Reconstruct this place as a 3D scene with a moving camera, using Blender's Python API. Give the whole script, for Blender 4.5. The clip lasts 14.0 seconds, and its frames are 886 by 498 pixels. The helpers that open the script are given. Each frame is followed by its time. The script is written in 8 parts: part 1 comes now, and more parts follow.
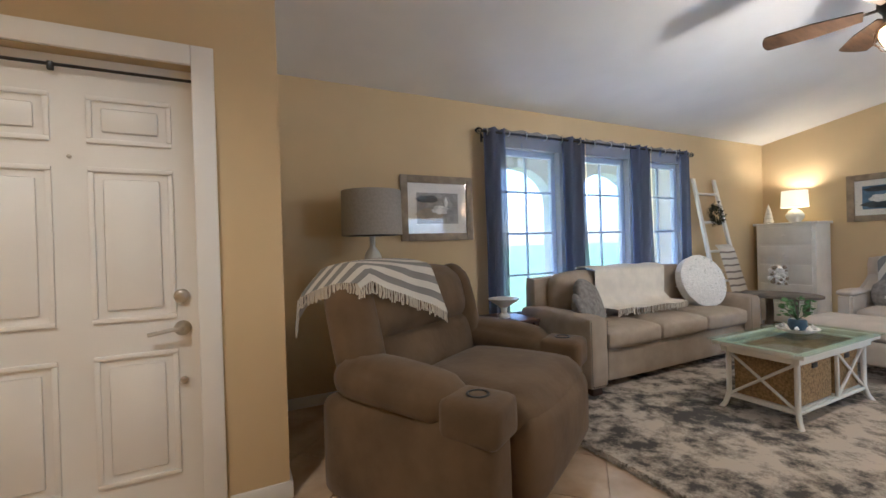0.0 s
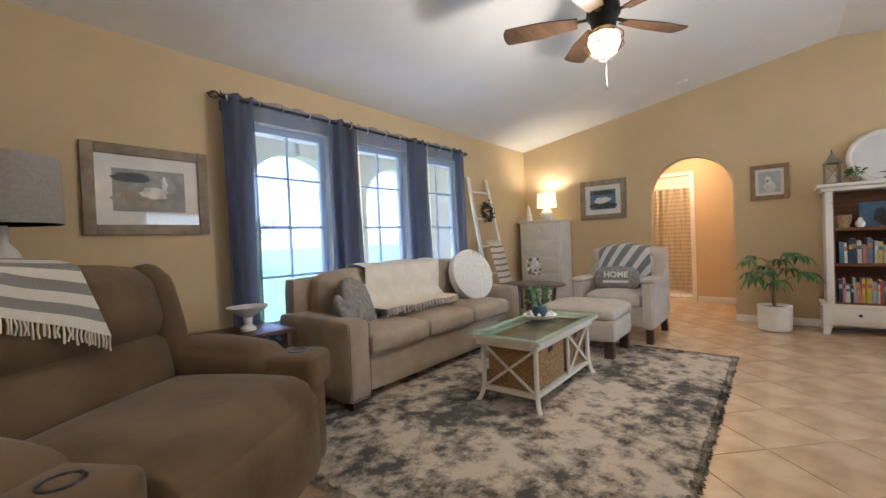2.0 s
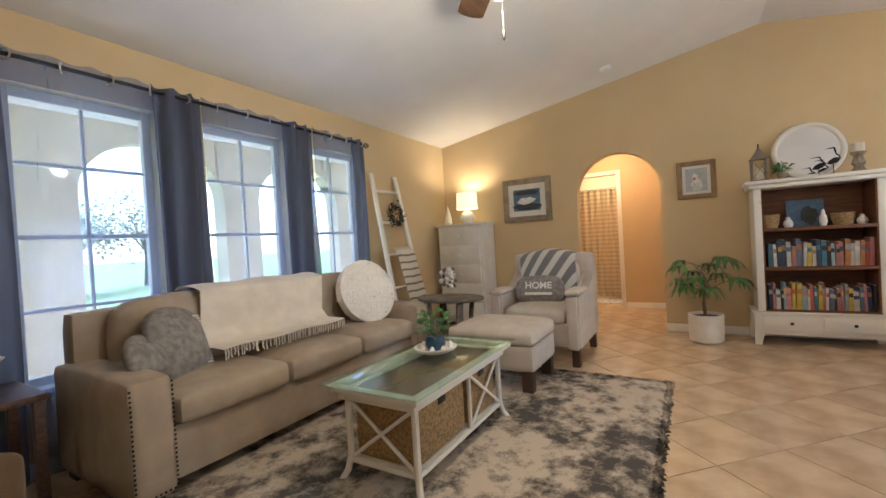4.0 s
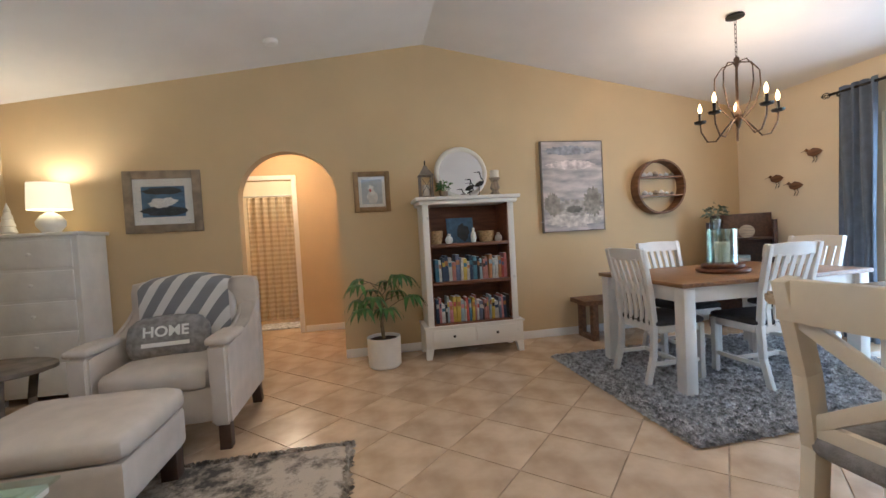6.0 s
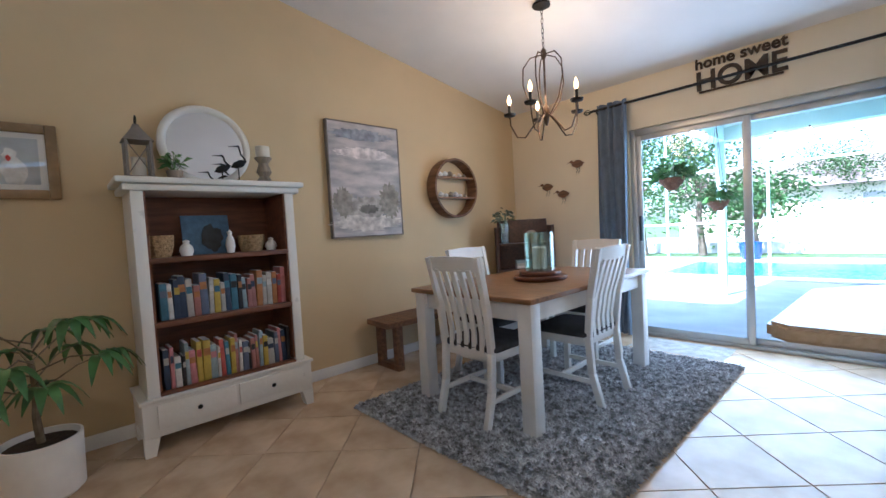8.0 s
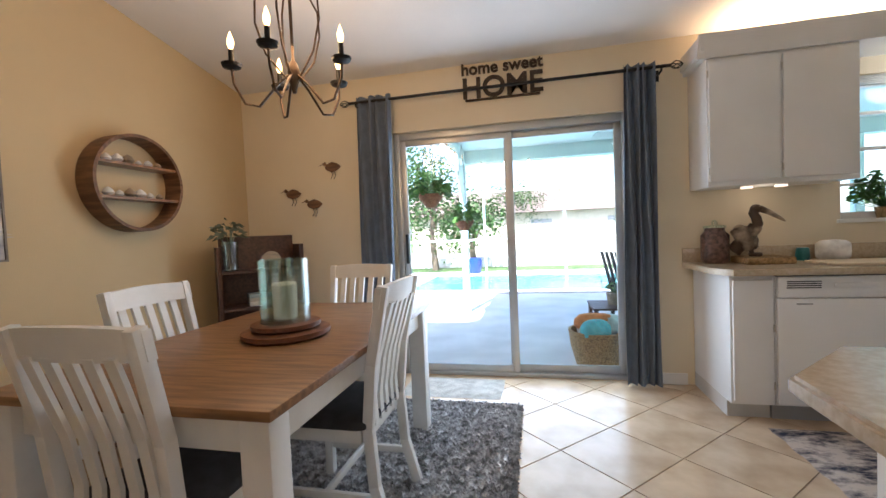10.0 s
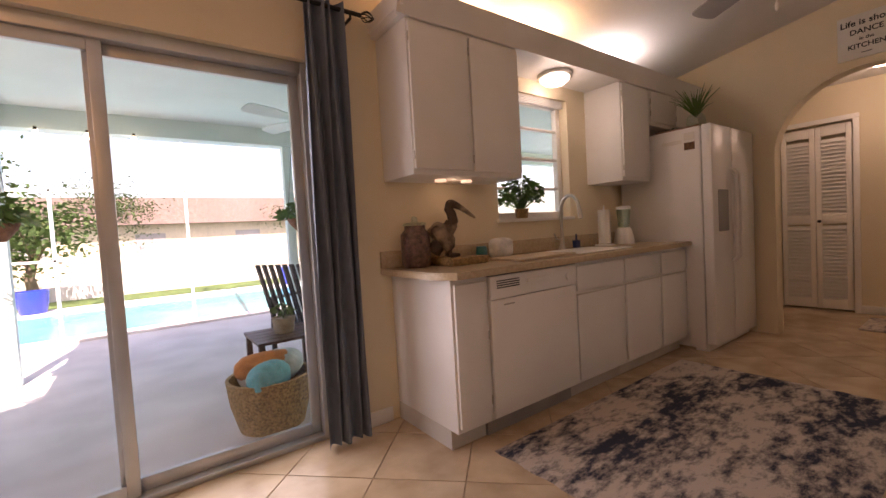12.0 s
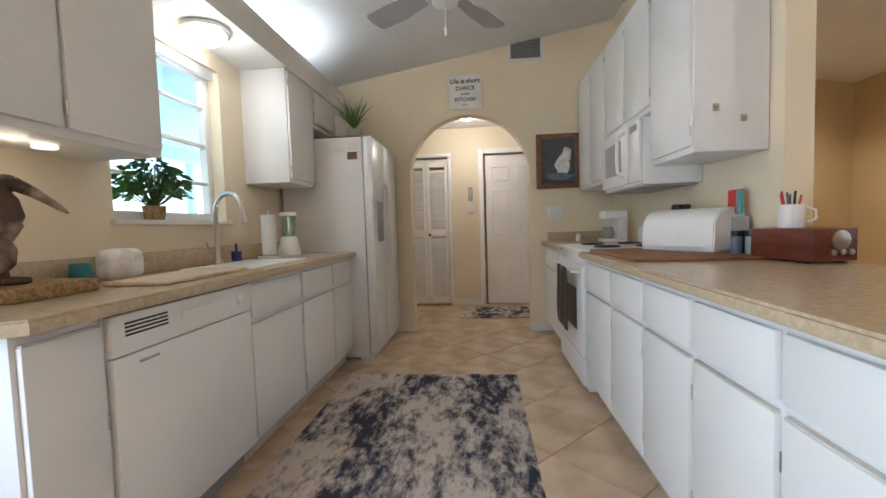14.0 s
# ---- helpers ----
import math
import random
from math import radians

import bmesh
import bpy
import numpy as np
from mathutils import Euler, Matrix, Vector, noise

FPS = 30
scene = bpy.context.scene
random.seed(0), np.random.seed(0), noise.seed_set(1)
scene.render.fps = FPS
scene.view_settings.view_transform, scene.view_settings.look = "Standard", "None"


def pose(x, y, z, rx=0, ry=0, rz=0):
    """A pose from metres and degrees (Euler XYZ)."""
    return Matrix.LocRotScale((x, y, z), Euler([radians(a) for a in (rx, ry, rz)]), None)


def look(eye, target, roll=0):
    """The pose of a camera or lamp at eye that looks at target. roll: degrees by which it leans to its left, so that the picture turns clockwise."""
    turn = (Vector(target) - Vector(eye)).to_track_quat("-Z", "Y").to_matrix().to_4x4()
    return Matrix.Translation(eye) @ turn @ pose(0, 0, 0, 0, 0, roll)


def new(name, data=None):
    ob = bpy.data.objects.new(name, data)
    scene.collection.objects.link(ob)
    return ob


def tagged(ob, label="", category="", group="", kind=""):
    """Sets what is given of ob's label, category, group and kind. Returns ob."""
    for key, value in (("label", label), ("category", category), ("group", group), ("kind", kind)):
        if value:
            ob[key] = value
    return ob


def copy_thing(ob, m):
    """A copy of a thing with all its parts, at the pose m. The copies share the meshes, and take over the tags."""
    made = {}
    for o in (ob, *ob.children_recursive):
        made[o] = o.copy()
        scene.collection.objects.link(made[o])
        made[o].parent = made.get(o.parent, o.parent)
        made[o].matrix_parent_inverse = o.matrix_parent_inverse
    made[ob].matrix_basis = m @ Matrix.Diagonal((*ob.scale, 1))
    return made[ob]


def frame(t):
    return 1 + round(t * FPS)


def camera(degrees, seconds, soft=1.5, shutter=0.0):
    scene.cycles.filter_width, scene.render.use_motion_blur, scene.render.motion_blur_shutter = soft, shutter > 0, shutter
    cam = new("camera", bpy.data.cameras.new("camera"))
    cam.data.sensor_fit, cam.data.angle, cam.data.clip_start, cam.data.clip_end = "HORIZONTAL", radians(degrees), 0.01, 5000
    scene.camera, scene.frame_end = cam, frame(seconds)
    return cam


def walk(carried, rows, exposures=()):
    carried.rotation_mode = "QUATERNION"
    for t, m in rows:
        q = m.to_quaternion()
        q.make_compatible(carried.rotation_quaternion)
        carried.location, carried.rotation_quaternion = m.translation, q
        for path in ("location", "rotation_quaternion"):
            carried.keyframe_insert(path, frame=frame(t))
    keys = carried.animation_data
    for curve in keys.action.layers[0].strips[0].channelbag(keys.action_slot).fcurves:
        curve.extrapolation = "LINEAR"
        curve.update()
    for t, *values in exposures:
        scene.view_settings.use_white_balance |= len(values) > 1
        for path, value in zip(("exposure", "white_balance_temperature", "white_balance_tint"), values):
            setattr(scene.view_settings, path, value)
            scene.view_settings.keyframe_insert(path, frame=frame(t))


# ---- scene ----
cam = camera(93.9, 14.0)
PATH = [
    (0, (0.321, 0.298, 1.203), (1.212, 2.089, 1.191), -1.7),
    (0.5, (0.496, 0.309, 1.182), (1.645, 1.946, 1.168), -1.9),
    (0.8, (0.602, 0.29, 1.177), (1.883, 1.826, 1.158), -2.2),
    (1, (0.653, 0.291, 1.168), (2.013, 1.757, 1.149), -2.1),
    (1.5, (0.793, 0.327, 1.155), (2.292, 1.651, 1.118), -2.3),
    (2, (0.992, 0.41, 1.135), (2.551, 1.662, 1.097), -2.4),
    (2.2, (1.064, 0.445, 1.128), (2.633, 1.685, 1.093), -2.6),
    (4.3, (2.081, 0.531, 1.152), (3.869, 1.427, 1.12), -3.7),
    (4.5, (2.193, 0.516, 1.153), (4.048, 1.264, 1.121), -3.6),
    (5, (2.415, 0.483, 1.146), (4.385, 0.824, 1.106), -3.4),
    (5.5, (2.705, 0.514, 1.172), (4.704, 0.491, 1.114), -3.3),
    (6, (2.931, 0.543, 1.182), (4.897, 0.178, 1.118), -3.2),
    (6.5, (3.223, 0.564, 1.162), (5.096, -0.133, 1.104), -3.2),
    (7, (3.488, 0.522, 1.157), (5.23, -0.46, 1.101), -3.1),
    (7.2, (3.595, 0.477, 1.157), (5.277, -0.603, 1.094), -3.1),
    (9.3, (4.563, -0.193, 1.177), (5.515, -1.95, 1.1), -3.0),
    (9.5, (4.609, -0.318, 1.177), (5.42, -2.145, 1.109), -2.8),
    (10, (4.643, -0.595, 1.195), (5.08, -2.545, 1.12), -2.5),
    (10.5, (4.733, -0.936, 1.165), (4.763, -2.935, 1.085), -2.6),
    (11, (4.808, -1.205, 1.155), (4.484, -3.175, 1.073), -3.0),
    (11.5, (4.792, -1.52, 1.125), (4.038, -3.37, 1.03), -3.7),
    (12, (4.73, -1.748, 1.112), (3.552, -3.361, 1.025), -3.3),
    (12.5, (4.654, -1.949, 1.108), (3.033, -3.118, 1.017), -2.7),
    (13, (4.576, -2.104, 1.11), (2.704, -2.798, 1.011), -2.5),
    (13.5, (4.514, -2.178, 1.11), (2.551, -2.543, 0.996), -2.1),
    (14, (4.37, -2.256, 1.094), (2.382, -2.446, 0.984), -1.8),
]
walk(cam, [(t, look(eye, target, roll)) for t, eye, target, roll in PATH],
     [(0.0, 2.75, 4900, 8), (2.0, 2.82, 5100, 8), (5.0, 2.65, 5600, 8), (7.0, 2.4, 4500, 8), (9.5, 2.15, 5400, 9), (11.0, 1.9, 6300, 18), (12.0, 1.5, 7900, 38), (12.5, 1.5, 8900, 55), (13.0, 2.15, 7900, 33), (13.4, 2.35, 6000, 13), (14.0, 2.5, 5500, 9)])

# ---------------------------------------------------------------- world, sun, large lights
SUN_ELEV, SUN_TURN = radians(54), radians(12)
world = bpy.data.worlds.new("sky")
scene.world = world
world.use_nodes = True
_n = world.node_tree.nodes
_sky = _n.new("ShaderNodeTexSky")
_sky.sky_type = "NISHITA"
_sky.sun_disc = False
_sky.sun_elevation, _sky.sun_rotation = SUN_ELEV, SUN_TURN
_sky.dust_density = 2.0
world.node_tree.links.new(_sky.outputs[0], _n["Background"].inputs[0])
_n["Background"].inputs[1].default_value = 0.15


def lamp(name, kind, m, power, color, size=0.1, size_y=None, spot=None):
    d = bpy.data.lights.new(name, kind)
    d.energy, d.color = power, color
    if kind == "AREA":
        d.size = size
        if size_y:
            d.shape, d.size_y = "RECTANGLE", size_y
    elif kind == "SUN":
        d.angle = size
    else:
        d.shadow_soft_size = size
        if kind == "SPOT":
            d.spot_size, d.spot_blend = spot, 0.6
    ob = new(name, d)
    ob.matrix_world = m
    return ob


WARM, COOL, SOFT = (1.0, 0.78, 0.54), (0.85, 0.95, 1.0), (1.0, 0.84, 0.64)
_d = Vector((math.sin(SUN_TURN) * math.cos(SUN_ELEV), math.cos(SUN_TURN) * math.cos(SUN_ELEV), math.sin(SUN_ELEV)))
lamp("sun", "SUN", look(_d * 30, (0, 0, 0)), 5.0, (1.0, 0.96, 0.9), radians(0.6))

# daylight of the open patio, entering through the sliding door
lamp("slider_daylight", "AREA", look((4.86, -3.90, 1.05), (4.86, 0, 0.9)), 8.5, (0.86, 0.94, 1.0), 1.7, 1.9)

# ---------------------------------------------------------------- mesh tools
def box(bm, x0, y0, z0, x1, y1, z1, bev=0.0, m=None):
    r = bmesh.ops.create_cube(bm, size=1.0)
    vs = r["verts"]
    for v in vs:
        v.co = Vector((x0 + (v.co.x + 0.5) * (x1 - x0), y0 + (v.co.y + 0.5) * (y1 - y0), z0 + (v.co.z + 0.5) * (z1 - z0)))
    if bev > 0:
        es = list({e for v in vs for e in v.link_edges})
        g = bmesh.ops.bevel(bm, geom=es, offset=bev, segments=2, affect="EDGES", profile=0.5)
        vs = list({v for f in g["faces"] for v in f.verts} | {v for v in vs if v.is_valid})
    if m is not None:
        bmesh.ops.transform(bm, matrix=m, verts=vs)
    return vs


def rbox(bm, c, s, r=0.05, puff=0.0, n=6, m=None, sag=0.0):
    """A soft block: centre c, full sizes s, corner radius r, faces puffed out."""
    h = Vector(s) * 0.5
    r = min(r, h.x, h.y, h.z)
    inner = h - Vector((r, r, r))
    cache = {}

    def vert(u):
        key = (round(u[0], 4), round(u[1], 4), round(u[2], 4))
        if key not in cache:
            p = Vector((u[0] * h.x, u[1] * h.y, u[2] * h.z))
            q = Vector([max(-inner[i], min(inner[i], p[i])) for i in range(3)])
            d = p - q
            if d.length > 1e-6:
                d = d.normalized() * r
            o = q + d
            k = (1 - u[1] ** 2) * (1 - u[0] ** 2)
            o.z += puff * u[2] * k
            o.x += puff * 0.6 * u[0] * (1 - u[1] ** 2) * (1 - u[2] ** 2)
            o.y += puff * 0.6 * u[1] * (1 - u[0] ** 2) * (1 - u[2] ** 2)
            o.z -= sag * (1 - u[0] ** 2)
            o += Vector(c)
            cache[key] = bm.verts.new(m @ o if m is not None else o)
        return cache[key]

    def warp(i, ax):
        a = -1 + 2 * i / n
        e = 1 - 1.2 * r / h[ax] if h[ax] > r * 1.3 else 0.55
        return math.copysign(abs(a) ** 0.75, a) if r < h[ax] else a

    for ax in range(3):
        b, c2 = (ax + 1) % 3, (ax + 2) % 3
        for sgn in (-1, 1):
            for i in range(n):
                for j in range(n):
                    q = []
                    for di, dj in ((0, 0), (1, 0), (1, 1), (0, 1)):
                        u = [0, 0, 0]
                        u[ax], u[b], u[c2] = sgn, warp(i + di, b), warp(j + dj, c2)
                        q.append(vert(u))
                    if sgn < 0:
                        q.reverse()
                    bm.faces.new(q)


def lathe(bm, prof, seg=24, m=None, sx=1.0, sy=1.0):
    """A turned shape from (radius, height) pairs."""
    rings = []
    for r, z in prof:
        ring = []
        for i in range(seg):
            a = 2 * math.pi * i / seg
            p = Vector((r * sx * math.cos(a), r * sy * math.sin(a), z))
            ring.append(bm.verts.new(m @ p if m is not None else p))
        rings.append(ring)
    for a, b in zip(rings, rings[1:]):
        for i in range(seg):
            j = (i + 1) % seg
            bm.faces.new((a[i], a[j], b[j], b[i]))
    if prof[0][0] > 1e-4:
        bm.faces.new(list(reversed(rings[0])))
    if prof[-1][0] > 1e-4:
        bm.faces.new(rings[-1])


def tube(bm, pts, r, seg=8, m=None, r2=None):
    """A round bar along the points."""
    pts = [Vector(p) for p in pts]
    rings = []
    n = len(pts)
    side = None
    for i, p in enumerate(pts):
        d = (pts[min(i + 1, n - 1)] - pts[max(i - 1, 0)]).normalized()
        if side is None:
            side = d.orthogonal().normalized()
        side = (side - d * side.dot(d)).normalized()
        up = d.cross(side)
        rr = r if r2 is None else r + (r2 - r) * i / max(1, n - 1)
        ring = []
        for k in range(seg):
            a = 2 * math.pi * k / seg
            q = p + side * (rr * math.cos(a)) + up * (rr * math.sin(a))
            ring.append(bm.verts.new(m @ q if m is not None else q))
        rings.append(ring)
    for a, b in zip(rings, rings[1:]):
        for i in range(seg):
            j = (i + 1) % seg
            bm.faces.new((a[i], a[j], b[j], b[i]))
    bm.faces.new(list(reversed(rings[0])))
    bm.faces.new(rings[-1])


def bar(bm, a, b, w, t, up=(0, 0, 1), bev=0.003, m=None):
    """A rectangular bar from a to b, w wide, t thick."""
    a, b = Vector(a), Vector(b)
    d = (b - a).normalized()
    s = d.cross(Vector(up))
    s = s.normalized() if s.length > 1e-4 else d.orthogonal().normalized()
    u = s.cross(d)
    mm = Matrix.Translation((a + b) / 2) @ Matrix((s, d, u)).transposed().to_4x4()
    if m is not None:
        mm = m @ mm
    L = (b - a).length / 2
    box(bm, -w / 2, -L, -t / 2, w / 2, L, t / 2, bev, mm)


def prism(bm, outline, z0, z1, m=None):
    """A slab from a 2D outline (counter-clockwise in x, y)."""
    lo = [bm.verts.new((m @ Vector((x, y, z0))) if m is not None else (x, y, z0)) for x, y in outline]
    hi = [bm.verts.new((m @ Vector((x, y, z1))) if m is not None else (x, y, z1)) for x, y in outline]
    n = len(outline)
    for i in range(n):
        j = (i + 1) % n
        bm.faces.new((lo[i], lo[j], hi[j], hi[i]))
    bm.faces.new(list(reversed(lo)))
    bm.faces.new(hi)


def sheet(bm, f, nu, nv, thick=0.0):
    """A cloth over f(u, v) with u, v in 0..1; thick adds a second face below."""
    g = [[bm.verts.new(f(i / nu, j / nv)) for j in range(nv + 1)] for i in range(nu + 1)]
    for i in range(nu):
        for j in range(nv):
            bm.faces.new((g[i][j], g[i + 1][j], g[i + 1][j + 1], g[i][j + 1]))
    if thick:
        bmesh.ops.recalc_face_normals(bm, faces=bm.faces)
        bmesh.ops.solidify(bm, geom=list(bm.faces), thickness=thick)


def mesh_of(name, bm, material, smooth=True, angle=40):
    bmesh.ops.recalc_face_normals(bm, faces=bm.faces)
    me = bpy.data.meshes.new(name)
    bm.to_mesh(me)
    bm.free()
    me.materials.append(material)
    if smooth:
        me.shade_smooth()
        me.set_sharp_from_angle(angle=radians(angle))
    return me


def part(name, bm, material, parent=None, label="", angle=40):
    ob = new(name, mesh_of(name, bm, material, True, angle))
    ob.parent = parent
    if label:
        ob["label"] = label
    return ob


def thing(name, label, category, m=None, group="", kind=""):
    ob = new(name)
    ob.empty_display_size = 0.1
    if m is not None:
        ob.matrix_basis = m
    return tagged(ob, label, category, group, kind)


def solid(name, bm, material, label, category, kind="", group="", m=None, angle=40):
    ob = part(name, bm, material, None, "", angle)
    if m is not None:
        ob.matrix_basis = m
    return tagged(ob, label, category, group, kind)


def B(*a, **k):
    bm = bmesh.new()
    box(bm, *a, **k)
    return bm


# ---------------------------------------------------------------- materials
def material(name, color, rough=0.6, metal=0.0, vary=0.12, scale=6.0, bump=0.1, bump_scale=60.0, sheen=0.0, spec=0.5,
             color2=None, stretch=(1, 1, 1), random_tint=0.0, coat=0.0, detail=4.0, lo=0.35, hi=0.65):
    """A surface with colour variation at a broad scale and relief at a fine one."""
    m = bpy.data.materials.new(name)
    m.use_nodes = True
    nt = m.node_tree
    n, link = nt.nodes, nt.links.new
    p = n["Principled BSDF"]
    tc = n.new("ShaderNodeTexCoord")
    mp = n.new("ShaderNodeMapping")
    mp.inputs["Scale"].default_value = stretch
    link(tc.outputs["Object"], mp.inputs["Vector"])
    a = n.new("ShaderNodeTexNoise")
    a.inputs["Scale"].default_value, a.inputs["Detail"].default_value = scale, detail
    link(mp.outputs[0], a.inputs["Vector"])
    ramp = n.new("ShaderNodeValToRGB")
    ramp.color_ramp.elements[0].position, ramp.color_ramp.elements[1].position = lo, hi
    c = Vector(color[:3])
    c1 = c * (1 - vary)
    c2 = Vector(color2[:3]) if color2 else Vector([min(1, v * (1 + vary)) for v in c])
    ramp.color_ramp.elements[0].color = (*c1, 1)
    ramp.color_ramp.elements[1].color = (*c2, 1)
    link(a.outputs["Fac"], ramp.inputs[0])
    out = ramp.outputs[0]
    if random_tint:
        oi = n.new("ShaderNodeObjectInfo")
        hsv = n.new("ShaderNodeHueSaturation")
        mr = n.new("ShaderNodeMapRange")
        mr.inputs["To Min"].default_value, mr.inputs["To Max"].default_value = 1 - random_tint, 1 + random_tint
        link(oi.outputs["Random"], mr.inputs["Value"])
        link(mr.outputs[0], hsv.inputs["Value"])
        link(out, hsv.inputs["Color"])
        out = hsv.outputs[0]
    link(out, p.inputs["Base Color"])
    p.inputs["Roughness"].default_value, p.inputs["Metallic"].default_value = rough, metal
    p.inputs["Specular IOR Level"].default_value = spec
    p.inputs["Sheen Weight"].default_value = sheen
    p.inputs["Coat Weight"].default_value = coat
    if bump:
        b = n.new("ShaderNodeTexNoise")
        b.inputs["Scale"].default_value, b.inputs["Detail"].default_value = bump_scale, 3
        link(mp.outputs[0], b.inputs["Vector"])
        bp = n.new("ShaderNodeBump")
        bp.inputs["Strength"].default_value, bp.inputs["Distance"].default_value = bump, 0.01
        link(b.outputs["Fac"], bp.inputs["Height"])
        link(bp.outputs[0], p.inputs["Normal"])
    return m


def glass_material(name, tint=(1, 1, 1), gloss=0.03):
    m = bpy.data.materials.new(name)
    m.use_nodes = True
    n, link = m.node_tree.nodes, m.node_tree.links.new
    n.remove(n["Principled BSDF"])
    t = n.new("ShaderNodeBsdfTransparent")
    t.inputs[0].default_value = (*tint, 1)
    g = n.new("ShaderNodeBsdfGlossy")
    g.inputs["Roughness"].default_value = 0.02
    mx = n.new("ShaderNodeMixShader")
    mx.inputs[0].default_value = gloss
    link(t.outputs[0], mx.inputs[1])
    link(g.outputs[0], mx.inputs[2])
    link(mx.outputs[0], n["Material Output"].inputs[0])
    return m


def sheer_material(name, color, clear):
    """A thin woven curtain that lets part of the light through."""
    m = bpy.data.materials.new(name)
    m.use_nodes = True
    n, link = m.node_tree.nodes, m.node_tree.links.new
    n.remove(n["Principled BSDF"])
    t = n.new("ShaderNodeBsdfTransparent")
    t.inputs[0].default_value = (0.72, 0.8, 1.0, 1)
    d = n.new("ShaderNodeBsdfDiffuse")
    d.inputs[0].default_value = (*color, 1)
    l = n.new("ShaderNodeBsdfTranslucent")
    l.inputs[0].default_value = (*color, 1)
    a = n.new("ShaderNodeAddShader")
    link(d.outputs[0], a.inputs[0])
    link(l.outputs[0], a.inputs[1])
    mx = n.new("ShaderNodeMixShader")
    w = n.new("ShaderNodeTexNoise")
    w.inputs["Scale"].default_value = 9
    mr = n.new("ShaderNodeMapRange")
    mr.inputs["To Min"].default_value, mr.inputs["To Max"].default_value = 1 - clear - 0.08, 1 - clear + 0.08
    link(w.outputs["Fac"], mr.inputs["Value"])
    link(mr.outputs[0], mx.inputs[0])
    link(t.outputs[0], mx.inputs[1])
    link(a.outputs[0], mx.inputs[2])
    link(mx.outputs[0], n["Material Output"].inputs[0])
    return m


def glow(name, color, strength):
    m = bpy.data.materials.new(name)
    m.use_nodes = True
    p = m.node_tree.nodes["Principled BSDF"]
    p.inputs["Base Color"].default_value = (0.9, 0.85, 0.75, 1)
    p.inputs["Emission Color"].default_value = (*color, 1)
    p.inputs["Emission Strength"].default_value = strength
    return m


def rug_material(name, pale, mid, dark, scale, stretch=(1, 1, 1), edge=0.08, bias=0.0):
    """A worn, distressed pattern: dark patches broken up by a finer noise."""
    m = bpy.data.materials.new(name)
    m.use_nodes = True
    n, link = m.node_tree.nodes, m.node_tree.links.new
    p = n["Principled BSDF"]
    tc = n.new("ShaderNodeTexCoord")
    mp = n.new("ShaderNodeMapping")
    mp.inputs["Scale"].default_value = stretch
    link(tc.outputs["Object"], mp.inputs[0])
    a = n.new("ShaderNodeTexNoise")
    a.inputs["Scale"].default_value, a.inputs["Detail"].default_value, a.inputs["Roughness"].default_value = scale, 8, 0.72
    b = n.new("ShaderNodeTexNoise")
    b.inputs["Scale"].default_value, b.inputs["Detail"].default_value = scale * 0.22, 2
    link(mp.outputs[0], a.inputs[0])
    link(mp.outputs[0], b.inputs[0])
    mix = n.new("ShaderNodeMath")
    mix.operation = "MULTIPLY_ADD"
    mix.inputs[1].default_value = 0.55
    link(b.outputs["Fac"], mix.inputs[0])
    link(a.outputs["Fac"], mix.inputs[2])
    r = n.new("ShaderNodeValToRGB")
    e = r.color_ramp.elements
    e[0].position, e[0].color = 0.69 + bias, (*dark, 1)
    e[1].position, e[1].color = 0.88 + bias, (*pale, 1)
    x = e.new(0.76 + bias)
    x.color = (*mid, 1)
    link(mix.outputs[0], r.inputs[0])
    link(r.outputs[0], p.inputs["Base Color"])
    p.inputs["Roughness"].default_value = 0.95
    p.inputs["Specular IOR Level"].default_value = 0.1
    f = n.new("ShaderNodeTexNoise")
    f.inputs["Scale"].default_value = 220
    link(tc.outputs["Object"], f.inputs[0])
    bp = n.new("ShaderNodeBump")
    bp.inputs["Strength"].default_value, bp.inputs["Distance"].default_value = 0.6, 0.01
    link(f.outputs["Fac"], bp.inputs["Height"])
    link(bp.outputs[0], p.inputs["Normal"])
    return m


def stripes_material(name, a, b, freq, axis=0, width=0.5):
    m = bpy.data.materials.new(name)
    m.use_nodes = True
    n, link = m.node_tree.nodes, m.node_tree.links.new
    p = n["Principled BSDF"]
    tc = n.new("ShaderNodeTexCoord")
    sp = n.new("ShaderNodeSeparateXYZ")
    link(tc.outputs["UV"], sp.inputs[0])
    w = n.new("ShaderNodeMath")
    w.operation = "MULTIPLY"
    w.inputs[1].default_value = freq
    link(sp.outputs[axis], w.inputs[0])
    fr = n.new("ShaderNodeMath")
    fr.operation = "FRACT"
    link(w.outputs[0], fr.inputs[0])
    gt = n.new("ShaderNodeMath")
    gt.operation = "GREATER_THAN"
    gt.inputs[1].default_value = width
    link(fr.outputs[0], gt.inputs[0])
    mx = n.new("ShaderNodeMix")
    mx.data_type = "RGBA"
    mx.inputs["A"].default_value, mx.inputs["B"].default_value = (*a, 1), (*b, 1)
    link(gt.outputs[0], mx.inputs["Factor"])
    link(mx.outputs["Result"], p.inputs["Base Color"])
    p.inputs["Roughness"].default_value = 0.95
    no = n.new("ShaderNodeTexNoise")
    no.inputs["Scale"].default_value = 160
    link(tc.outputs["Object"], no.inputs[0])
    bp = n.new("ShaderNodeBump")
    bp.inputs["Strength"].default_value = 0.5
    bp.inputs["Distance"].default_value = 0.01
    link(no.outputs["Fac"], bp.inputs["Height"])
    link(bp.outputs[0], p.inputs["Normal"])
    return m


